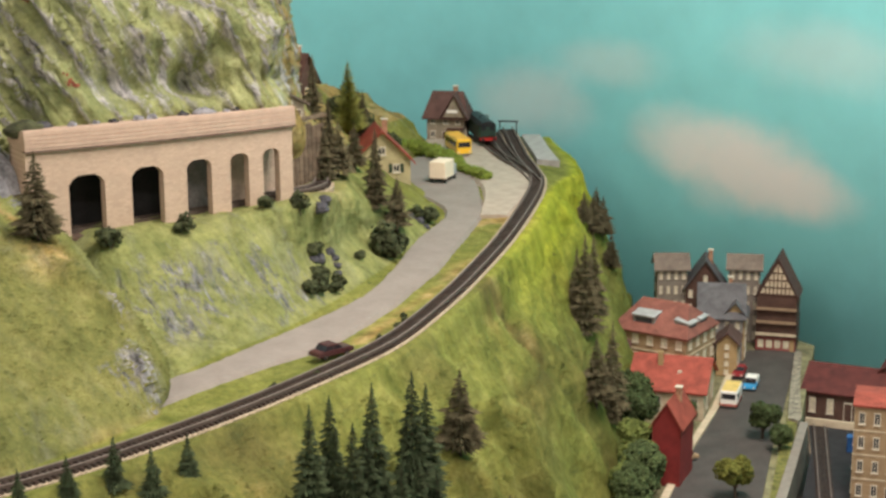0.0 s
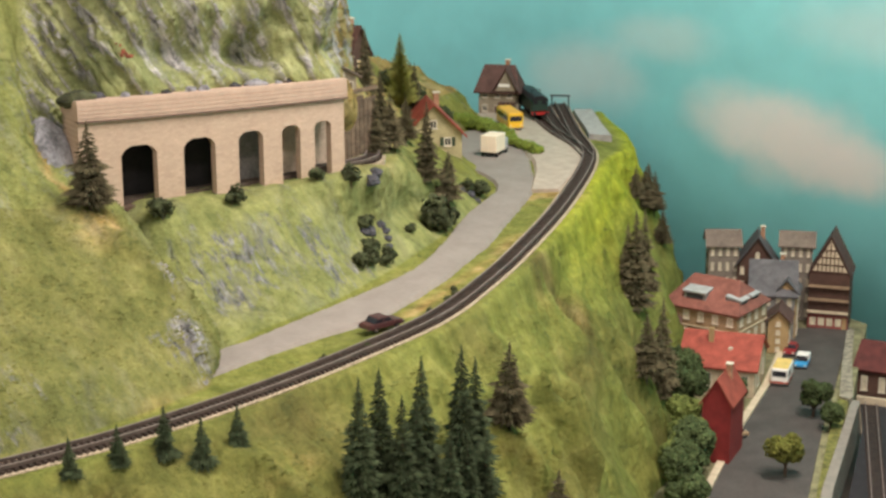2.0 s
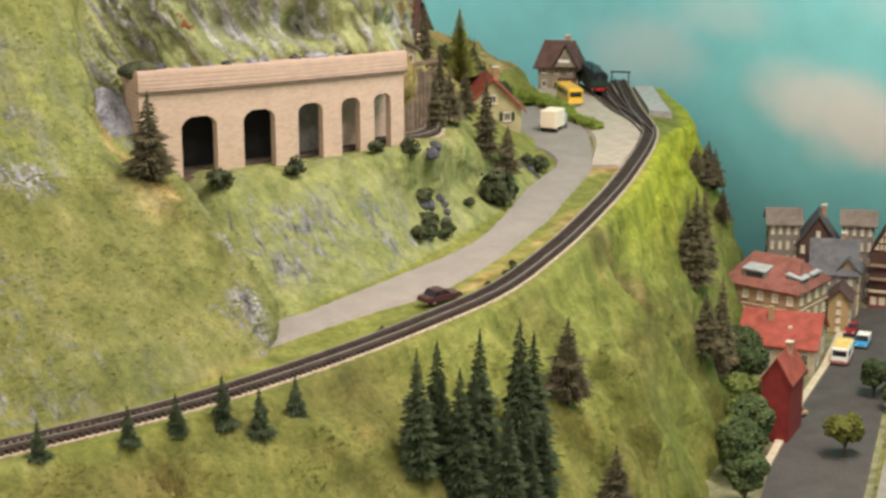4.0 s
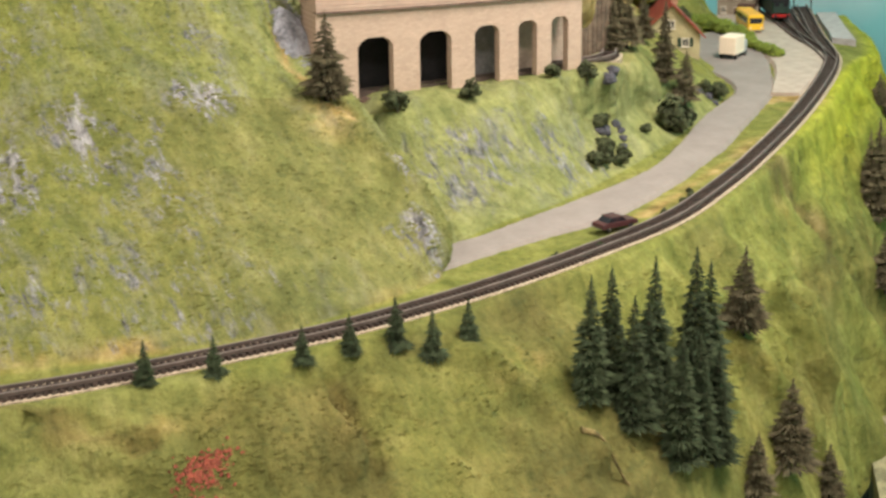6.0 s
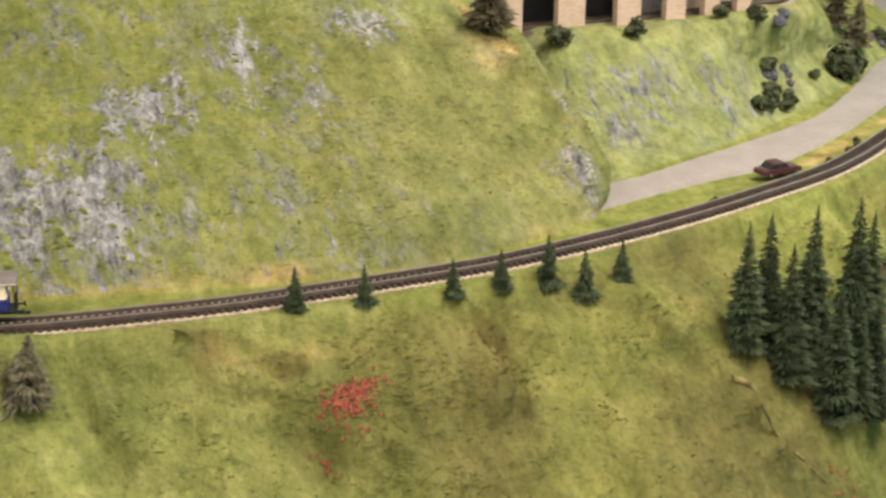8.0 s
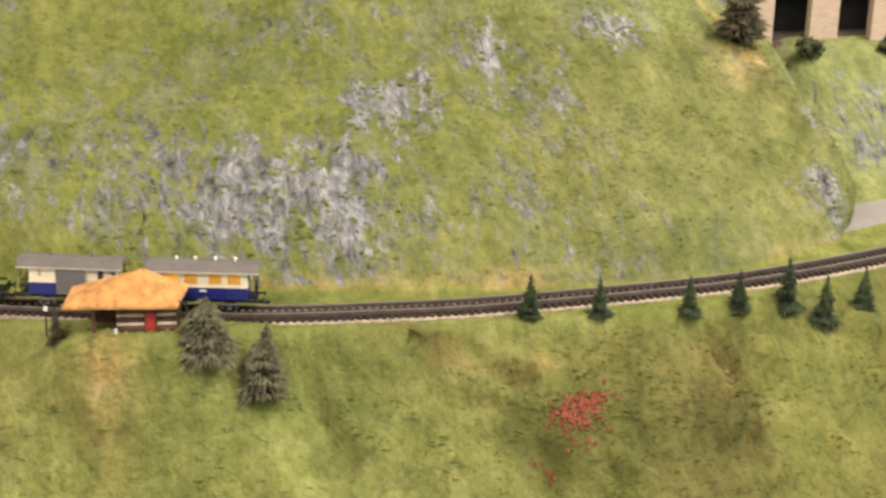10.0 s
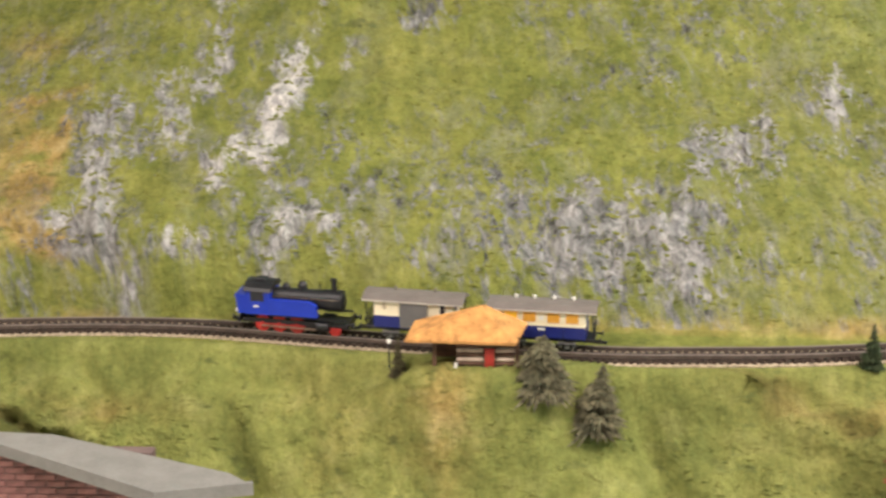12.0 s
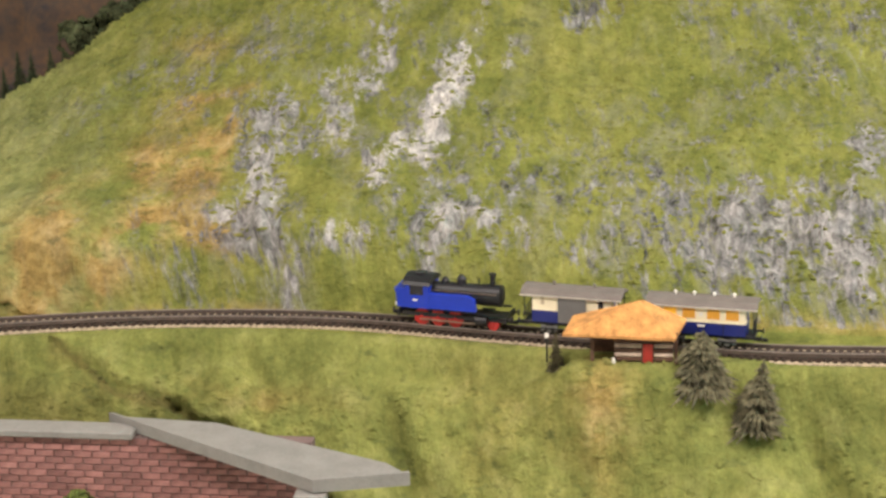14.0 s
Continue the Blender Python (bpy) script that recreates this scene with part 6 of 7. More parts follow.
    if chimney:
        x, y = (w * 0.12, d * 0.12) if gable == "y" else (w * 0.2, d * 0.08)
        z = h + rise * 0.6
        ch = part("chimney", boxes((x - 0.004, y - 0.004, z, x + 0.004, y + 0.004, h + rise + 0.011)), BRICKSTACK, t)
        part("chimney_cap", boxes((x - 0.0052, y - 0.0052, h + rise + 0.011, x + 0.0052, y + 0.0052, h + rise + 0.0125)), FRAME, ch)
    return t


def dormer(t, x, y, z, w, dep, hh, face, roofm, pane=PANE):
    """A shed dormer on the roof slope that faces -y."""
    f = part("dormer", prism([(y, z - 0.006), (y + dep, z - 0.004), (y + dep, z + hh * 1.15), (y, z + hh)], x - w / 2, x + w / 2, "x"), face, t)
    part("dormer_roof", prism([(y - 0.003, z + hh - 0.0005), (y + dep, z + hh * 1.35), (y + dep, z + hh * 1.35 + 0.002), (y - 0.003, z + hh + 0.0018)], x - w / 2 - 0.002, x + w / 2 + 0.002, "x"), roofm, f)
    part("dormer_pane", boxes((x - w * 0.38, y - 0.0008, z + 0.0015, x + w * 0.38, y + 0.0003, z + hh * 0.75)), pane, f)
    return f


TZ = 0.755
# half-timbered inn at the end of the street
inn = house("half_timbered_inn", pose(2.0695, 2.3334, TZ, 0, 0, -46) @ Matrix.Diagonal((0.83, 1.0, 1.03, 1)), 0.086, 0.07, 0.100, 0.066, W_BROWN, R_BROWN, "tall half-timbered inn with balconies and steep gable", "y", 4, 0, 2, PANE, False, None, 0, 0.004, False)
part("shop_front", boxes((-0.0425, -0.0362, 0.001, 0.0425, -0.0348, 0.026)), wall_mat("shop_red", (0.24, 0.07, 0.06)), inn, "red-brown shop front")
for i in range(4):
    part("shop_window", boxes((-0.038 + 0.018 * i, -0.0368, 0.006, -0.025 + 0.018 * i, -0.0360, 0.020)), PALE_PANE, inn)
part("shop_door", boxes((0.031, -0.0368, 0.001, 0.040, -0.0360, 0.022)), W_YELLOW, inn, "yellow door")
for z in (0.028, 0.050, 0.074):
    bal = part("balcony", boxes((-0.0435, -0.0425, z, 0.0435, -0.0352, z + 0.0015)), W_BROWN, inn)
    part("balustrade", boxes((-0.0435, -0.0427, z + 0.0015, 0.0435, -0.0418, z + 0.0065)), W_CREAM if z < 0.03 else wall_mat("worn_balustrade", (0.30, 0.21, 0.13)), bal)
part("gable_panel", prism([(-0.038, 0.1015), (0.038, 0.1015), (0.0, 0.158)], -0.0358, -0.0349, "y"), W_CREAM, inn, "cream plaster gable")
for i in range(9):
    x = -0.034 + 0.0085 * i
    top = 0.1015 + 0.0565 * (1 - abs(x) / 0.038) - 0.003
    part("timber", boxes((x - 0.0012, -0.0366, 0.1015, x + 0.0012, -0.0357, max(top, 0.104))), W_BROWN, inn)
for z in (0.1015, 0.114, 0.127, 0.14):
    hw = 0.038 * (1 - (z - 0.1015) / 0.0565)
    part("timber", boxes((-hw, -0.0368, z, hw, -0.0358, z + 0.0022)), W_BROWN, inn)

house("grey_row_house", pose(1.935, 2.478, TZ, 0, 0, -31), 0.055, 0.05, 0.138, 0.020, W_TAUPE, R_TAUPE, "tall grey row house with white windows and taupe roof", "x", 5, 4, 1, PALE_PANE, False, group="row houses")
house("grey_row_house", pose(2.045, 2.402, TZ, 0, 0, -40), 0.055, 0.05, 0.140, 0.018, W_TAUPE, R_TAUPE, "tall grey row house with white windows beside the inn", "x", 5, 4, 1, PALE_PANE, False, group="row houses")
house("slate_house", pose(1.985, 2.440, TZ, 0, 0, -38), 0.07, 0.06, 0.105, 0.05, W_BROWN, R_GREY, "half-timbered house with a steep slate grey roof", "y", 4, 4, 2, PALE_PANE, True)
house("long_slate_house", pose(1.955, 2.355, TZ, 0, 0, -38), 0.075, 0.11, 0.082, 0.045, W_GREY, R_GREY, "grey house with a broad slate roof along the street", "x", 3, 4, 3, PALE_PANE, True)
house("narrow_ochre_house", pose(1.962, 2.322, TZ, 0, 0, 47), 0.055, 0.035, 0.086, 0.02, W_YELLOW, R_GREY, "narrow ochre house facing the street", "x", 4, 3, 1, PALE_PANE, False, group="street fronts")
house("narrow_ochre_house", pose(1.897, 2.262, TZ, 0, 0, 47), 0.055, 0.035, 0.060, 0.016, W_YELLOW, R_BROWN, "narrow ochre house with dark shop front", "x", 4, 3, 1, PALE_PANE, False, group="street fronts")
villa = house("tan_villa", pose(1.786, 2.296, TZ, 0, 0, -64), 0.136, 0.112, 0.094, 0.040, W_TAN, R_PINK, "large tan corner villa with a faded red hip roof", "x", 3, 5, 4, PALE_PANE, False, None, 0.030, 0.005)
dormer(villa, -0.018, -0.045, 0.104, 0.040, 0.030, 0.013, W_GREY, CONCRETE)
part("cornice", boxes((-0.0695, -0.0575, 0.060, 0.0695, 0.0575, 0.0625)), W_CREAM, villa)
for x in (-0.024, 0.016):
    turn_into(dormer(villa, x, -0.064, 0.098, 0.028, 0.028, 0.014, W_GREY, CONCRETE), pose(0, 0, 0, 0, 0, 90))
low = house("red_roofed_house", pose(1.705, 2.165, TZ, 0, 0, -46), 0.118, 0.125, 0.048, 0.037, W_CREAM, R_RED, "low house with a plain bright red roof", "x", 1, 4, 2, PANE, False)
part("chimney", boxes((-0.022, -0.022, 0.070, -0.014, -0.014, 0.098)), W_YELLOW, low, "pale yellow chimney")
part("skylight", boxes((0.012, -0.034, 0.0668, 0.018, -0.029, 0.0715)), FRAME, low)
house("deep_red_house", pose(1.512, 1.912, TZ, 0, 0, -52), 0.042, 0.075, 0.092, 0.034, W_RED, R_RED, "tall narrow deep red house with a red roof", "y", 3, 0, 3, PANE, True, None, 0, 0.004)
house("brown_house", pose(1.70, 2.335, TZ, 0, 0, -39), 0.06, 0.05, 0.06, 0.02, W_BROWN, R_BROWN, "small brown house behind the villa", "x", 2, 3, 2, PANE, False)
# goods shed and tan building in the lower yard
YZ = 0.70
shed = house("goods_shed", pose(2.045, 2.10, YZ, 0, 0, -54), 0.15, 0.12, 0.052, 0.030, W_BROWN, R_DARK, "dark timber goods shed with a dark red roof", "x", 1, 5, 2, PALE_PANE, False)
house("red_roofed_depot", pose(2.14, 2.06, YZ, 0, 0, -54), 0.09, 0.12, 0.085, 0.035, W_BROWN, R_DARK, "taller depot with a dark red roof beside the shed", "y", 2, 3, 2, PALE_PANE, False)
tan = house("tan_block", pose(1.838, 1.80, YZ, 0, 0, -46), 0.11, 0.09, 0.15, 0.004, W_TAN, R_RED, "plain tan block with pale storey bands", "x", 4, 5, 3, PANE, False, None, 0, 0.003)
for z in (0.036, 0.074, 0.112):
    part("storey_band", boxes((-0.0555, -0.0457, z, 0.0555, 0.0457, z + 0.0022)), W_CREAM, tan)

# ---- town ground, street, lower yard ----
def flat(name, pts, z0, z1, material, label, category, kind="structure"):
    return tagged(part(name, prism(pts, z0, z1, "z"), material), label, category, kind=kind)


TOWN_GROUND = mat("town_ground", (0.20, 0.19, 0.10), 0.95, grain=0.25, scale=40, bump=0.4)
flat("town_ground", [(1.0, 1.30), (1.30, 1.47), (1.546, 1.72), (1.84, 2.005), (2.075, 2.245), (2.13, 2.30), (2.12, 2.42), (2.0, 2.62), (1.9, 2.62), (1.5, 2.2)], 0.70, 0.7535, TOWN_GROUND, "mixed grass and earth round the town", "ground")
flat("street", [(1.20, 1.57), (1.407, 1.799), (1.611, 1.987), (1.759, 2.112), (1.914, 2.26), (2.0, 2.335), (2.085, 2.29), (2.002, 2.211), (1.85, 2.059), (1.716, 1.928), (1.526, 1.732), (1.35, 1.55)], 0.748, 0.7565, TOWN_ROAD, "grey asphalt street leading into the town", "road")
flat("kerb", [(1.407, 1.799), (1.611, 1.987), (1.759, 2.112), (1.914, 2.26), (1.906, 2.268), (1.751, 2.120), (1.603, 1.995), (1.399, 1.807)], 0.75, 0.7595, W_CREAM, "pale kerb along the street", "kerb")
flat("verge", [(1.45, 1.635), (1.56, 1.752), (1.73, 1.926), (1.835, 2.03), (1.842, 2.012), (1.60, 1.772), (1.49, 1.66)], 0.752, 0.760, mat("verge_grass", (0.15, 0.15, 0.04), 0.95, grain=0.3, scale=80, bump=0.6), "grass verge between street and parapet", "grass")
wallp = thing("parapet_wall", Matrix(), "pale grey stone parapet above the lower yard", "wall", kind="structure")
part("wall", prism([(1.30, 1.47), (1.541, 1.720), (1.815, 1.975), (1.8225, 1.970), (1.550, 1.713), (1.31, 1.46)], 0.69, 0.762, "z"), mat("parapet_stone", (0.16, 0.14, 0.115), 0.9, grain=0.15, scale=60), wallp)
part("coping", prism([(1.298, 1.472), (1.540, 1.7215), (1.814, 1.977), (1.8235, 1.969), (1.551, 1.7115), (1.312, 1.457)], 0.762, 0.765, "z"), mat("pale_coping", (0.24, 0.215, 0.18), 0.85, grain=0.08, scale=60), wallp)
wall2 = thing("retaining_wall", Matrix(), "rough stone retaining wall at the street's end", "wall", kind="structure")
part("wall", prism([(1.816, 1.985), (1.812, 2.004), (1.93, 2.135), (2.054, 2.267), (2.066, 2.262), (1.942, 2.125), (1.828, 1.99)], 0.69, 0.764, "z"), mat("stone_wall", (0.27, 0.24, 0.18), 0.9, grain=0.3, scale=130, bump=0.6), wall2)
flat("lower_yard", [(1.30, 1.46), (1.56, 1.70), (1.86, 2.0), (1.955, 2.115), (2.09, 2.19), (2.25, 1.95), (2.55, 1.5), (1.5, 1.2)], 0.68, 0.70, mat("yard_asphalt", (0.025, 0.024, 0.026), 0.85, grain=0.15, scale=40), "dark grey lower rail yard", "pavement")
for a, b in (((1.52, 1.57), (1.965, 2.10)), ((1.60, 1.56), (2.0, 2.03))):
    lay_track(even(np.array([a, b]), 0.02), "sunken dark rails in the lower yard", -0.395)
flat("yard_kerb", [(1.935, 2.10), (1.985, 2.035), (1.990, 2.039), (1.940, 2.104)], 0.695, 0.712, W_CREAM, "pale kerb across the lower yard", "kerb")
crate = thing("blue_crate", pose(1.915, 1.965, 0.70, 0, 0, -45), "small blue crate in the lower yard", "crate")
part("body", boxes((-0.008, -0.008, 0, 0.008, 0.008, 0.024), bevel=0.001), mat("crate_blue", (0.02, 0.09, 0.26), 0.6), crate)
part("lid", boxes((-0.0085, -0.0085, 0.024, 0.0085, 0.0085, 0.026)), mat("crate_lid", (0.03, 0.12, 0.32), 0.6), crate)

flat("platform", [(1.697, 2.565), (1.725, 2.62), (1.762, 2.70), (1.802, 2.782), (1.834, 2.766), (1.772, 2.64), (1.722, 2.53)], 1.08, 1.1005, PLATFORM, "grey station platform along the rails", "platform")

# ---- vehicles ----
TYRE = mat("tyre_rubber", (0.02, 0.02, 0.02), 0.8)
CHROME = mat("chrome_trim", (0.6, 0.6, 0.6), 0.25, 1.0)
LAMPS = mat("headlight_glass", (0.75, 0.72, 0.6), 0.2)


def wheels(t, xs, half, r):
    for x in xs:
        for s in (-1, 1):
            w = part("wheel", tube(bmesh.new(), (x, s * (half - 0.0025), r), (x, s * half, r), r, r, 14), TYRE, t)
            part("hub", tube(bmesh.new(), (x, s * half, r), (x, s * (half + 0.0004), r), r * 0.5, r * 0.45, 10), CHROME, w)


def car(m, paint, label, roofm=None, L=0.050, W=0.0195, H=0.0160, name="car"):
    """A saloon: body with bonnet and boot, cabin with glass, bumpers, lights, wheels."""
    t = thing(name, m, label, "car")
    prof = [(-L / 2, 0.0035), (L / 2, 0.0035), (L / 2, 0.0080), (L * 0.46, 0.0094), (L * 0.2, 0.0102), (-L * 0.32, 0.0102), (-L * 0.48, 0.0092), (-L / 2, 0.0075)]
    bm = prism(prof, -W / 2, W / 2, "y")
    bmesh.ops.bevel(bm, geom=bm.edges[:], offset=0.0008, segments=2, affect="EDGES")
    part("body", bm, paint, t)
    cab = [(-L * 0.34, 0.0100), (L * 0.2, 0.0100), (L * 0.07, H), (-L * 0.22, H)]
    part("cabin_glass", prism(cab, -W * 0.43, W * 0.43, "y"), GLASS_DARK, t)
    part("roof", prism([(-L * 0.235, H - 0.0008), (L * 0.085, H - 0.0008), (L * 0.065, H + 0.0006), (-L * 0.215, H + 0.0006)], -W * 0.44, W * 0.44, "y"), roofm or paint, t)
    for s in (-1, 1):
        part("pillar", prism([(-L * 0.09, 0.0100), (-L * 0.06, 0.0100), (-L * 0.075, H), (-L * 0.09, H)], s * W * 0.44 - 0.0003, s * W * 0.44 + 0.0003, "y"), paint, t)
        part("headlight", tube(bmesh.new(), (L / 2 - 0.0005, s * W * 0.36, 0.007), (L / 2 + 0.0004, s * W * 0.36, 0.007), 0.0014, 0.0013, 10), LAMPS, t)
    for x in (-L / 2, L / 2):
        part("bumper", boxes((x - 0.0008, -W * 0.5, 0.0038, x + 0.0008, W * 0.5, 0.0050)), CHROME, t)
    wheels(t, (-L * 0.3, L * 0.3), W / 2, 0.0036)
    return t


def box_van(m, paint, roofm, label, L, W, H, band=None, name="van"):
    t = thing(name, m, label, "van")
    bm = boxes((-L / 2, -W / 2, 0.004, L / 2, W / 2, H), bevel=0.0018)
    part("body", bm, paint, t)
    part("roof", boxes((-L / 2 + 0.002, -W / 2 + 0.0015, H - 0.0006, L / 2 - 0.002, W / 2 - 0.0015, H + 0.0008), bevel=0.0005), roofm, t)
    part("windscreen", boxes((L / 2 - 0.0006, -W * 0.4, H * 0.55, L / 2 + 0.0003, W * 0.4, H * 0.85)), GLASS_DARK, t)
    part("rear_window", boxes((-L / 2 - 0.0003, -W * 0.38, H * 0.58, -L / 2 + 0.0006, W * 0.38, H * 0.84)), GLASS_DARK, t)
    for s in (-1, 1):
        part("side_window", boxes((L * 0.12, s * W / 2 - 0.0004, H * 0.55, L * 0.42, s * W / 2 + 0.0003, H * 0.83)), GLASS_DARK, t)
        part("headlight", tube(bmesh.new(), (L / 2 - 0.0005, s * W * 0.36, 0.0085), (L / 2 + 0.0005, s * W * 0.36, 0.0085), 0.0016, 0.0014, 10), LAMPS, t)
    if band:
        part("band", boxes((-L / 2 - 0.0003, -W / 2 - 0.0003, 0.004, L / 2 + 0.0003, W / 2 + 0.0003, 0.0085)), band, t)
    part("bumper", boxes((L / 2 - 0.0004, -W / 2, 0.0035, L / 2 + 0.0012, W / 2, 0.0052)), CHROME, t)
    wheels(t, (-L * 0.3, L * 0.3), W / 2, 0.0042)
    return t


MAROON, RED_P, BEIGE, SKY_P, YELLOW = (mat(n + "_car_paint", c, 0.3, grain=0.04, scale=30, bump=0.0, spec=0.5) for n, c in (("maroon", (0.075, 0.028, 0.028)), ("red", (0.26, 0.02, 0.025)), ("beige", (0.55, 0.38, 0.22)), ("sky_blue", (0.04, 0.30, 0.58)), ("yellow", (0.85, 0.50, 0.03))))
car(pose(0.876, 1.738, 1.0935, 0, 0, 12), MAROON, "dark maroon saloon car parked at the roadside", L=0.052, W=0.021, H=0.0155)
car(pose(1.90, 2.232, 0.7565, 0, 0, 222), RED_P, "dark red saloon car parked in the street", L=0.05)
car(pose(1.566, 1.953, 0.7565, 0, 0, 180), BEIGE, "beige saloon car beside the red house", L=0.042)
pick = car(pose(1.872, 2.168, 0.7565, 0, 0, 222), SKY_P, "light blue pickup with a pale load", WHITE, 0.046, 0.021, 0.019, "pickup_truck")
part("load_bed", boxes((-0.024, -0.0105, 0.008, -0.002, 0.0105, 0.0175), bevel=0.001), WHITE, pick, "pale covered load bed")
box_van(pose(1.792, 2.122, 0.7565, 0, 0, 222), WHITE, mat("cream_yellow_roof", (0.72, 0.52, 0.16), 0.5), "cream white van with a yellow roof on the street", 0.058, 0.028, 0.030, mat("van_red_band", (0.30, 0.06, 0.04), 0.5), "delivery_van")
BOX_CREAM = mat("lorry_box_cream", (0.86, 0.74, 0.56), 0.6, grain=0.03, scale=40)
lorry = thing("box_lorry", pose(1.473, 2.515, 1.0945, 0, 0, 38) @ Matrix.Diagonal((0.8, 1.0, 0.88, 1)), "white box lorry parked on the station road", "lorry")
part("cargo_box", boxes((-0.028, -0.0145, 0.009, 0.022, 0.0145, 0.042), bevel=0.0008), BOX_CREAM, lorry, "plain cream white cargo box")
for s in (-1, 1):
    part("rear_door", boxes((-0.0288, min(s * 0.0005, s * 0.0135), 0.011, -0.0278, max(s * 0.0005, s * 0.0135), 0.040)), BOX_CREAM, lorry)
part("chassis", boxes((-0.027, -0.008, 0.005, 0.042, 0.008, 0.009)), BLACK, lorry)
cabp = part("cab", boxes((0.0235, -0.0135, 0.006, 0.041, 0.0135, 0.030), bevel=0.002), mat("lorry_cab_grey", (0.35, 0.37, 0.38), 0.5), lorry, "grey cab")
part("windscreen", boxes((0.0405, -0.011, 0.018, 0.0414, 0.011, 0.027)), GLASS_DARK, cabp)
wheels(lorry, (-0.018, 0.033), 0.0138, 0.0052)
bus = box_van(pose(1.622, 2.715, 1.0955, 0, 0, 255), YELLOW, mat("amber_bus_roof", (0.80, 0.42, 0.05), 0.5), "yellow post bus with amber roof at the station", 0.085, 0.028, 0.031, None, "bus")
for i in range(4):
    for s in (-1, 1):
        part("side_window", boxes((-0.034 + 0.012 * i, s * 0.014 - 0.0004, 0.017, -0.0245 + 0.012 * i, s * 0.014 + 0.0003, 0.026)), GLASS_DARK, bus)

# ---- station corner ----
station = house("station_building", pose(1.69, 2.868, 1.09, 0, 0, -40) @ Matrix.Diagonal((1.06, 1.04, 1.02, 1)), 0.068, 0.058, 0.052, 0.036, wall_mat("station_stone", (0.27, 0.23, 0.165)), R_BROWN, "stone station building with a dark brown hip roof", "x", 2, 3, 2, PANE, True, None, 0.014, 0.008)
part("cross_gable", prism([(-0.002, 0.048), (0.036, 0.048), (0.017, 0.086)], -0.040, 0.0, "y"), bpy.data.materials["station_stone"], station, "stone cross gable")
for s in (-1, 1):
    part("gable_roof", prism([(0.017, 0.0885), (0.017, 0.0915), (0.017 + s * 0.026, 0.0455), (0.017 + s * 0.026, 0.0425)], -0.046, 0.004, "y"), R_BROWN, station)
part("sign_board", boxes((0.004, -0.0412, 0.056, 0.024, -0.0400, 0.0615)), WHITE, station, "white name board with illegible lettering")
part("porch", boxes((0.006, -0.046, 0.0, 0.032, -0.029, 0.002), (0.006, -0.046, 0.002, 0.008, -0.044, 0.024), (0.030, -0.046, 0.002, 0.032, -0.044, 0.024), (0.004, -0.048, 0.024, 0.034, -0.029, 0.026)), W_BROWN, station)
SPUR = even(spline([(1.60, 2.42), (1.634, 2.51), (1.667, 2.638), (1.702, 2.745), (1.735, 2.85)], 10), 0.01)
lay_track(SPUR, "dark siding track at the station", -0.0006)
lay_track(even(spline([(1.632, 2.50), (1.668, 2.60), (1.735, 2.755), (1.79, 2.865)], 10), 0.01), "second dark station track beside the platform", -0.0012)
gl = thing("green_locomotive", pose(1.699, 2.735, 1.0995, 0, 0, 71), "dark green electric locomotive waiting on the siding", "locomotive")
G_GREEN = mat("dark_green_paint", (0.018, 0.040, 0.028), 0.45, grain=0.1, scale=40)
part("body", boxes((0.004, -0.0165, 0.011, 0.12, 0.0165, 0.036), bevel=0.003), G_GREEN, gl)
part("roof", prism([(-0.0165, 0.0345), (-0.011, 0.0405), (0, 0.0425), (0.011, 0.0405), (0.0165, 0.0345)], 0.002, 0.122, "x"), BLACK, gl)
part("frame", boxes((0.002, -0.012, 0.005, 0.122, 0.012, 0.011)), BLACK, gl)
part("buffer_beam", boxes((0.0, -0.0155, 0.007, 0.0035, 0.0155, 0.012)), RED, gl, "red buffer beam")
for y in (-0.008, 0.008):
    part("end_window", boxes((0.0032, y - 0.004, 0.026, 0.0042, y + 0.004, 0.033)), GLASS_DARK, gl)
    part("buffer", tube(bmesh.new(), (0.001, y * 1.35, 0.0095), (-0.006, y * 1.35, 0.0095), 0.0026, 0.0028, 10), BLACK, gl)
part("pantograph", boxes((0.03, -0.008, 0.046, 0.05, -0.007, 0.047), (0.03, 0.007, 0.046, 0.05, 0.008, 0.047), (0.039, -0.008, 0.047, 0.041, 0.008, 0.048), (0.035, -0.0075, 0.0405, 0.037, -0.0065, 0.047), (0.043, 0.0065, 0.0405, 0.045, 0.0075, 0.047)), BLACK, gl)
for x in (0.02, 0.04, 0.085, 0.105):
    for y in (-0.0085, 0.0085):
        wheel(gl, x, 0.0055, BLACK, y, "wheel", 8)
gate = thing("loading_gauge", pose(1.797, 2.822, 1.099, 0, 0, -38), "small dark loading gauge frame over the track", "gauge")
for x in (-0.016, 0.016):
    part("post", tube(bmesh.new(), (x, 0, -0.008), (x, 0, 0.021), 0.0012, 0.0012, 8), BLACK, gate)
part("beam", boxes((-0.019, -0.0015, 0.020, 0.019, 0.0015, 0.0228)), BLACK, gate)

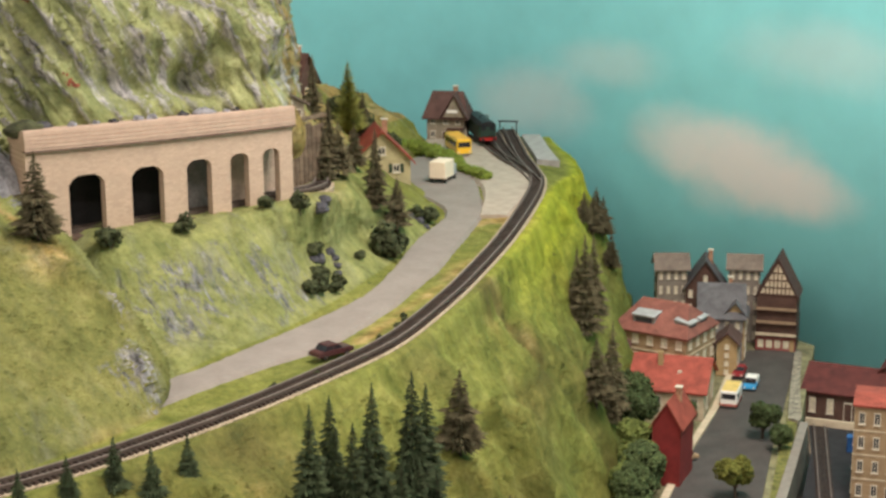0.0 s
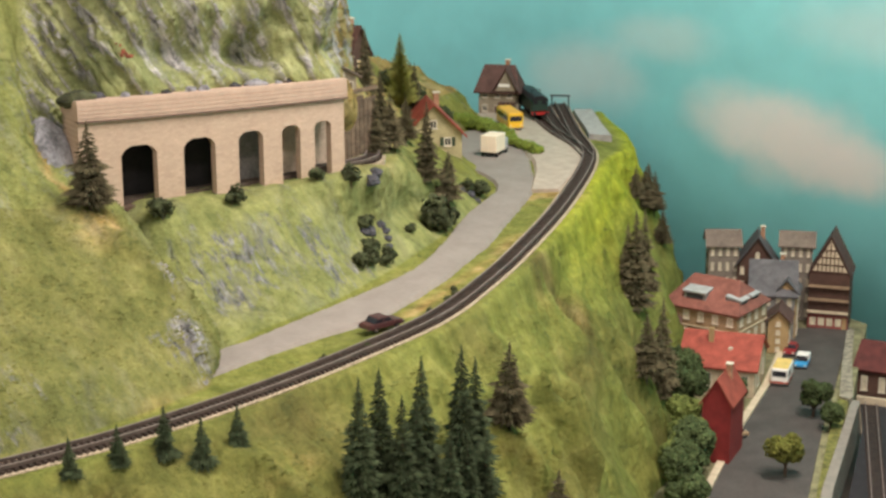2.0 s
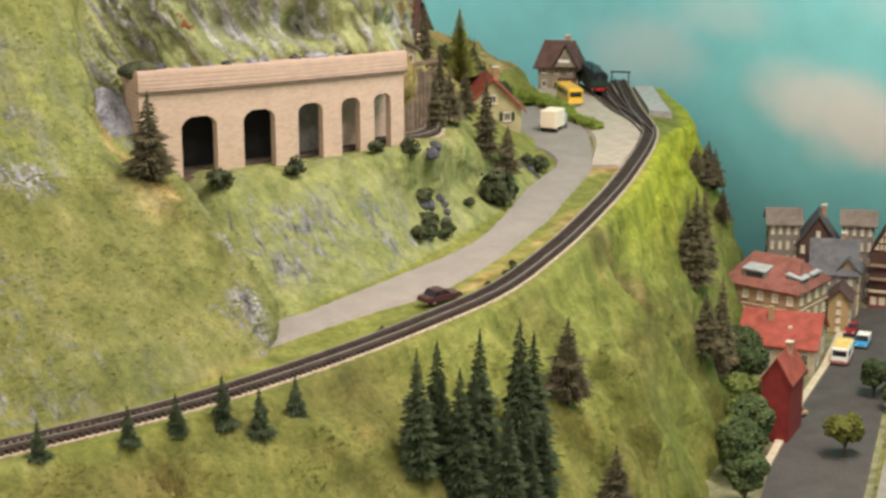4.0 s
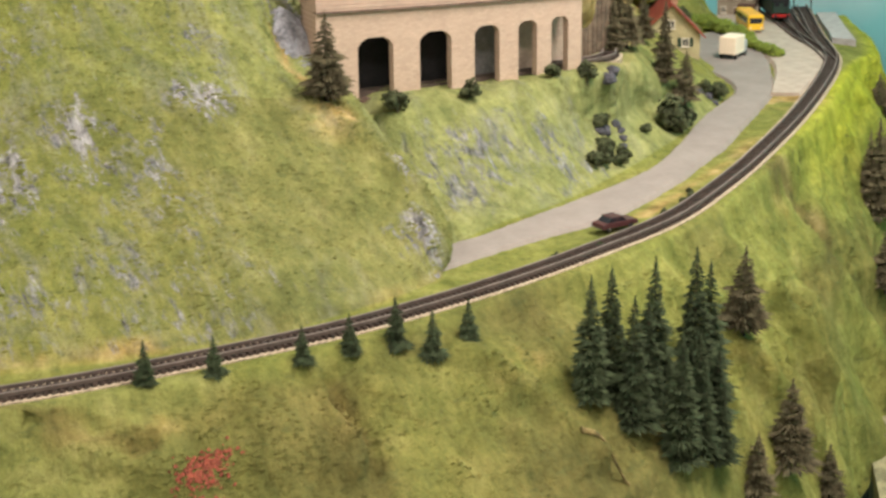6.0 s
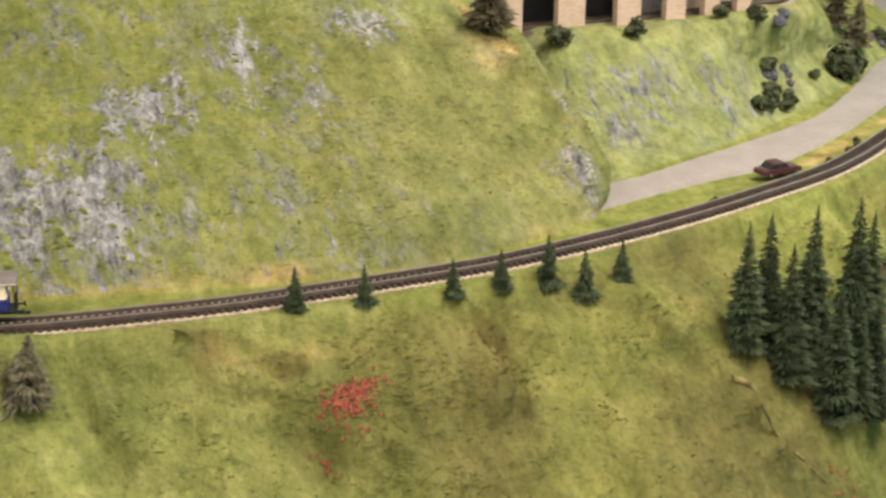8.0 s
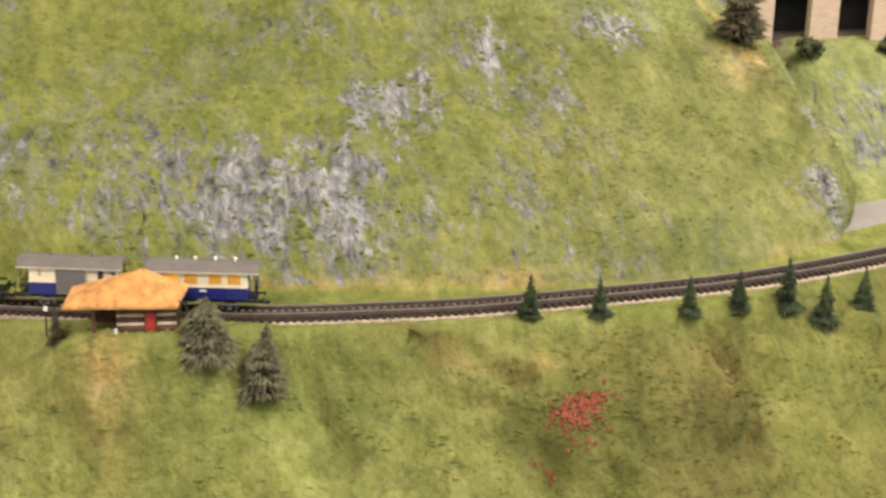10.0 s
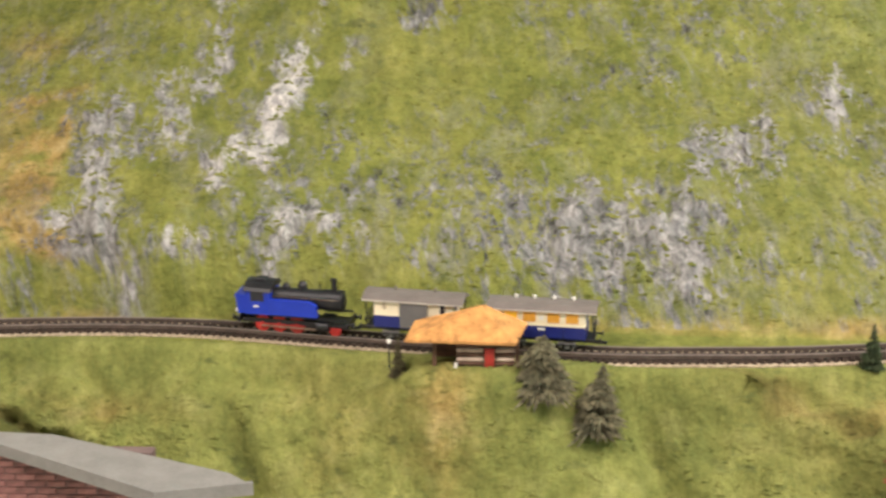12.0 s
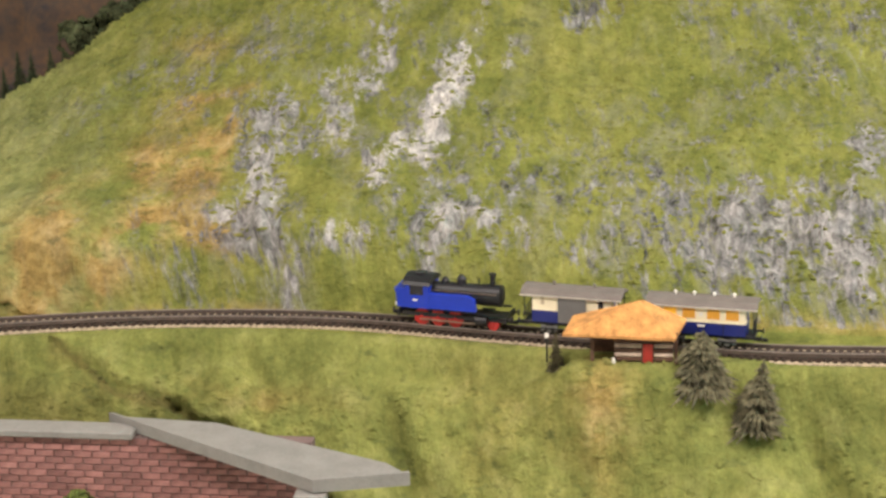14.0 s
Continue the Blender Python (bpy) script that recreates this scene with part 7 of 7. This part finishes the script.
# ---- houses on the bank ----
W_PALEY = wall_mat("pale_yellow_render", (0.42, 0.36, 0.20))
SHUT = mat("green_shutter", (0.035, 0.055, 0.03), 0.7)
house("yellow_cottage", pose(1.352, 2.515, 1.092, 0, 0, -20) @ Matrix.Diagonal((1.12, 1.1, 1.12, 1)), 0.084, 0.07, 0.052, 0.042, W_PALEY, R_RED, "pale yellow cottage with green shutters and red roof", "y", 2, 2, 2, PANE, True, SHUT, 0, 0.007)
house("chalet_house", pose(1.112, 2.335, 1.275, 0, 0, -60), 0.055, 0.05, 0.046, 0.038, W_BROWN, R_BROWN, "dark chalet with a steep brown roof on the bank", "x", 1, 3, 1, glow("lit_chalet_pane", (0.9, 0.6, 0.2), 0.6), True)
house("stone_cabin", pose(1.026, 2.185, 1.288, 0, 0, 8), 0.05, 0.04, 0.026, 0.014, wall_mat("cabin_stone", (0.30, 0.245, 0.18)), R_TAUPE, "small stone cabin above the gallery's end", "y", 1, 2, 1, PANE, False)
tw = thing("timber_wall", pose(0.985, 2.125, 1.20, 0, 0, 26), "weathered brown board wall beside the gallery", "wall")
BOARD = mat("weathered_board", (0.15, 0.105, 0.07), 0.9, grain=0.25, scale=80, obj_random=0.2)
for i in range(12):
    part("board", boxes((0.0095 * i, 0, -0.02, 0.0095 * i + 0.0088, 0.004, 0.092 - 0.0012 * i + 0.002 * (i % 3)), bevel=0.0004), BOARD, tw)
part("top_beam", boxes((-0.002, -0.002, 0.092, 0.116, 0.006, 0.096)), BOARD, tw)
lay_track(even(spline([(0.94, 2.088), (0.985, 2.092), (1.022, 2.100), (1.05, 2.118), (1.066, 2.145)], 8), 0.008), "curved track leaving the gallery", 0.112)

# rocks on the bank
ROCK = mat("dark_bank_rock", (0.055, 0.055, 0.062), 0.95, grain=0.35, scale=40, bump=0.8)


def boulder(x, y, r, seed, stretch):
    bm = bmesh.new()
    bmesh.ops.create_icosphere(bm, subdivisions=3, radius=r)
    for v in bm.verts:
        p = v.co * (1 / r) + Vector((seed, 0, 0))
        v.co *= 1 + 0.35 * noise.noise(p * 1.3) + 0.18 * abs(noise.noise(p * 3.5))
        v.co.x *= stretch
    ob = part("rock", bm, ROCK)
    ob.matrix_basis = pose(x, y, height(x, y), 0, 0, seed * 47)
    return tagged(ob, "dark grey rough rock on the grassy bank", "rock", "rocks on the bank")


def rock_crest(points, label):
    """A low crest of broken lumps that lean on one another: (x, y, radius)."""
    x, y, r = points[0]
    crest = thing("rock_crest", pose(x, y, height(x, y)), label, "rock", "rocks on the bank")
    for i, (px, py, r) in enumerate(points):
        bm = bmesh.new()
        bmesh.ops.create_icosphere(bm, subdivisions=3, radius=r)
        for v in bm.verts:
            q = v.co / r + Vector((i * 3.1, 0, 0))
            v.co *= 1 + 0.30 * noise.noise(q * 1.5) + 0.22 * abs(noise.noise(q * 3.7))
            v.co.z *= 0.75
        part("rock", bm, ROCK, crest).location = (px - x, py - y, height(px, py) - 0.1 * r - height(x, y))
    return crest


rock_crest([(0.988, 2.015, 0.008), (0.997, 2.022, 0.011), (1.008, 2.030, 0.011), (1.018, 2.038, 0.009), (1.026, 2.042, 0.007), (1.029, 2.034, 0.006), (1.027, 2.024, 0.006), (1.022, 2.013, 0.006), (1.016, 2.003, 0.005)], "dark grey curved rock crest on the grassy bank")
rock_crest([(1.262, 2.245, 0.007), (1.272, 2.240, 0.009), (1.283, 2.236, 0.007)], "low dark grey rock beside the road")

PALE_ROCK = mat("pale_grey_rock", (0.25, 0.25, 0.265), 0.95, grain=0.28, scale=30, bump=0.6)


def rock_face(place, wide, high, deep, seed, material, label):
    """A steep bare face: a flattened lump broken into upright ribs."""
    bm = bmesh.new()
    bmesh.ops.create_icosphere(bm, subdivisions=4, radius=1.0)
    for v in bm.verts:
        p = v.co + Vector((seed, 0, 0))
        k = 1 + 0.22 * noise.noise(p * 1.4) + 0.10 * abs(noise.noise(Vector((p.x * 3, p.y * 3, p.z * 1.8)))) + 0.05 * noise.noise(Vector((p.x * 11, p.y * 9, p.z * 4)))
        v.co = Vector((v.co.x * wide * k, v.co.y * deep * k, v.co.z * high * k))
    ob = part("rock", bm, material)
    ob.matrix_basis = place
    return tagged(ob, label, "rock", "rock faces")


rock_face(pose(0.583, 2.050, 1.246, -16, 6, 12), 0.038, 0.068, 0.026, 11, PALE_ROCK, "broad pale grey rock face at the gallery's end")
rock_face(pose(0.630, 1.688, 1.104, -10, 12, 30), 0.010, 0.026, 0.008, 14, PALE_ROCK, "pale grey rock face beside the road's end")

tagged(rock_face(pose(0.620, 2.046, 1.338, 0, 0, 10), 0.026, 0.010, 0.020, 21, mat("mossy_rock", (0.06, 0.065, 0.03), 0.95, grain=0.4, scale=60, bump=0.8), "dark mossy rock over the gallery's roof corner"), "dark mossy rock over the gallery's roof corner")
rnd = random.Random(5)
for i in range(11):
    x = 0.645 + 0.031 * i + rnd.uniform(-0.01, 0.01)
    y = 2.052 + 0.06 * (x - 0.611) + 0.2 * max(0, x - 0.66) ** 2 + rnd.uniform(0, 0.012)
    ob = boulder(x, y, rnd.uniform(0.0035, 0.008), i + 31, rnd.uniform(1.0, 2.2))
    ob.location.z = 1.198 + 0.1365 - 0.024 * (x - 0.611) + rnd.uniform(-0.001, 0.002)
    ob.data.materials[0] = PALE_ROCK if i % 3 else ROCK
    tagged(ob, "loose grey rubble on the gallery's roof", "rock", "rubble on the gallery's roof")

# town trees and hedges
for i, (kind, x, y, k) in enumerate([(LEAFY[1], 1.728, 1.966, 0.85), (LEAFY[0], 1.712, 1.908, 0.62), (LEAFY[1], 1.40, 1.835, 1.15), (LEAFY[0], 1.43, 1.87, 1.1), (LIGHT[0], 1.475, 1.95, 1.1), (LIGHT[0], 1.44, 1.90, 0.95), (LEAFY[1], 1.55, 2.06, 1.15), (LEAFY[0], 1.60, 2.14, 1.1), (LEAFY[0], 1.62, 2.04, 0.6), (LEAFY[1], 1.665, 2.07, 0.55), (LIGHT[0], 1.60, 2.0, 0.5), (LEAFY[0], 1.36, 1.80, 1.1), (LIGHT[0], 1.39, 1.86, 0.9), (LEAFY[1], 1.31, 1.72, 1.0)]):
    plant(kind, x, y, k, i * 61, z=max(0.755, height(x, y)))
AMB = leafy("round_amber_tree", 0.07, 0.030, AMBER_FOLIAGE, "round yellow-green flock tree beside the street", 47, 0.3, 1.0, 2600)
plant(AMB, 1.535, 1.795, 0.95, 0, z=0.756)
CYP = conifer("poplar_tree", 0.13, 0.033, mat("poplar_foliage", (0.25, 0.26, 0.065), 0.95, grain=0.35, scale=90, obj_random=0.1), "tall yellow-green poplar on the bank", 48, 0.04, -0.5, 1.3)
plant(CYP, 1.325, 2.57, 0.95, 0)
grow(SLIM, 0.134, [(1.112, 2.262, 0.10), (1.36, 2.585, 0.10)], 40)
plant(OLD[1], 1.36, 2.60, 0.9, 20)
for i, (x, y) in enumerate([(1.36, 2.66), (1.40, 2.68), (1.44, 2.66), (1.33, 2.60), (1.48, 2.72)]):
    plant(BUSH[i % 2], x, y, 1.5, i * 70)
HEDGE = leafy("hedge", 0.02, 0.02, mat("hedge_green", (0.16, 0.21, 0.03), 0.95, grain=0.3, scale=90), "yellow-green low hedge beside the station road", 55, 0.02, 1.0, 300, "hedge", "hedges", 0.004)
for i, (x, y) in enumerate([(1.545, 2.80), (1.552, 2.78), (1.56, 2.76), (1.565, 2.74), (1.568, 2.715), (1.566, 2.69), (1.562, 2.665), (1.558, 2.64), (1.555, 2.615), (1.55, 2.59), (1.545, 2.565), (1.545, 2.54), (1.545, 2.515), (1.543, 2.49)]):
    plant(HEDGE, x, y, 0.95 if i < 9 else 0.7, i * 70, z=1.094)
for i, (x, y) in enumerate([(0.90, 1.695 + 0.01), (0.955, 1.77), (1.0, 1.805), (1.03, 1.84), (0.83, 1.685), (0.77, 1.672), (1.02, 1.82)]):
    plant(BUSH[i % 2], x, y, 0.35, i * 70)

# red flowers and a fallen branch on the slope
def flowers(x0, y0, spread, count, seed, label):
    rnd = random.Random(seed)
    bm = bmesh.new()
    for i in range(count):
        x, y = x0 + rnd.gauss(0, spread), y0 + rnd.gauss(0, spread * 0.6)
        z = height(x, y) + 0.0008
        s = rnd.uniform(0.0014, 0.0034)
        a = rnd.random() * 6
        vs = [bm.verts.new((x + s * math.cos(a + k * 2.1), y + s * math.sin(a + k * 2.1), z + rnd.uniform(0, 0.001))) for k in range(3)]
        tip = bm.verts.new((x, y, z + s * 1.2))
        for k in range(3):
            bm.faces.new((vs[k], vs[(k + 1) % 3], tip))
    tagged(part("flower_patch", bm, mat("red_flock_" + str(seed), (0.25, 0.07, 0.04), 0.95, grain=0.3, scale=200)), label, "flowers", kind="stuff")


flowers(0.312, 1.408, 0.012, 300, 1, "patch of rusty red flock flowers in the grass")
flowers(0.83, 1.40, 0.013, 120, 2, "patch of rusty red flock flowers below the spruces")
flowers(0.672, 2.168, 0.004, 30, 3, "tiny orange red flock flowers on the cliff")
flowers(0.695, 2.082, 0.004, 30, 4, "tiny orange red flock flowers on the cliff")

# a mossy twig lying on the lower slope
pts = spline([(x, y, height(x, y)) for x, y in ((0.682, 1.413), (0.703, 1.409), (0.728, 1.404), (0.755, 1.405), (0.785, 1.407))], 5)
bm, rings = bmesh.new(), []
for i, (x, y, z) in enumerate(pts):
    r = 0.0036 - 0.0001 * i
    rings.append([bm.verts.new((x, y + r * math.cos(k * 0.785), z + r * math.sin(k * 0.785) + 0.001 * noise.noise(Vector((x * 90, k, 0))))) for k in range(8)])
for p, q in zip(rings, rings[1:]):
    for k in range(8):
        bm.faces.new((p[k], q[k], q[(k + 1) % 8], p[(k + 1) % 8]))
bm.faces.new(rings[0])
bm.faces.new(rings[-1][::-1])
tagged(part("fallen_twig", bm, mat("mossy_bark", (0.17, 0.135, 0.05), 0.95, grain=0.35, scale=90, bump=0.6)), "mossy brown twig lying on the grassy slope", "twig")
plant(LIGHT[0], -0.583, 1.392, 1.0, 15, label="small green flock tree before the brick wall")
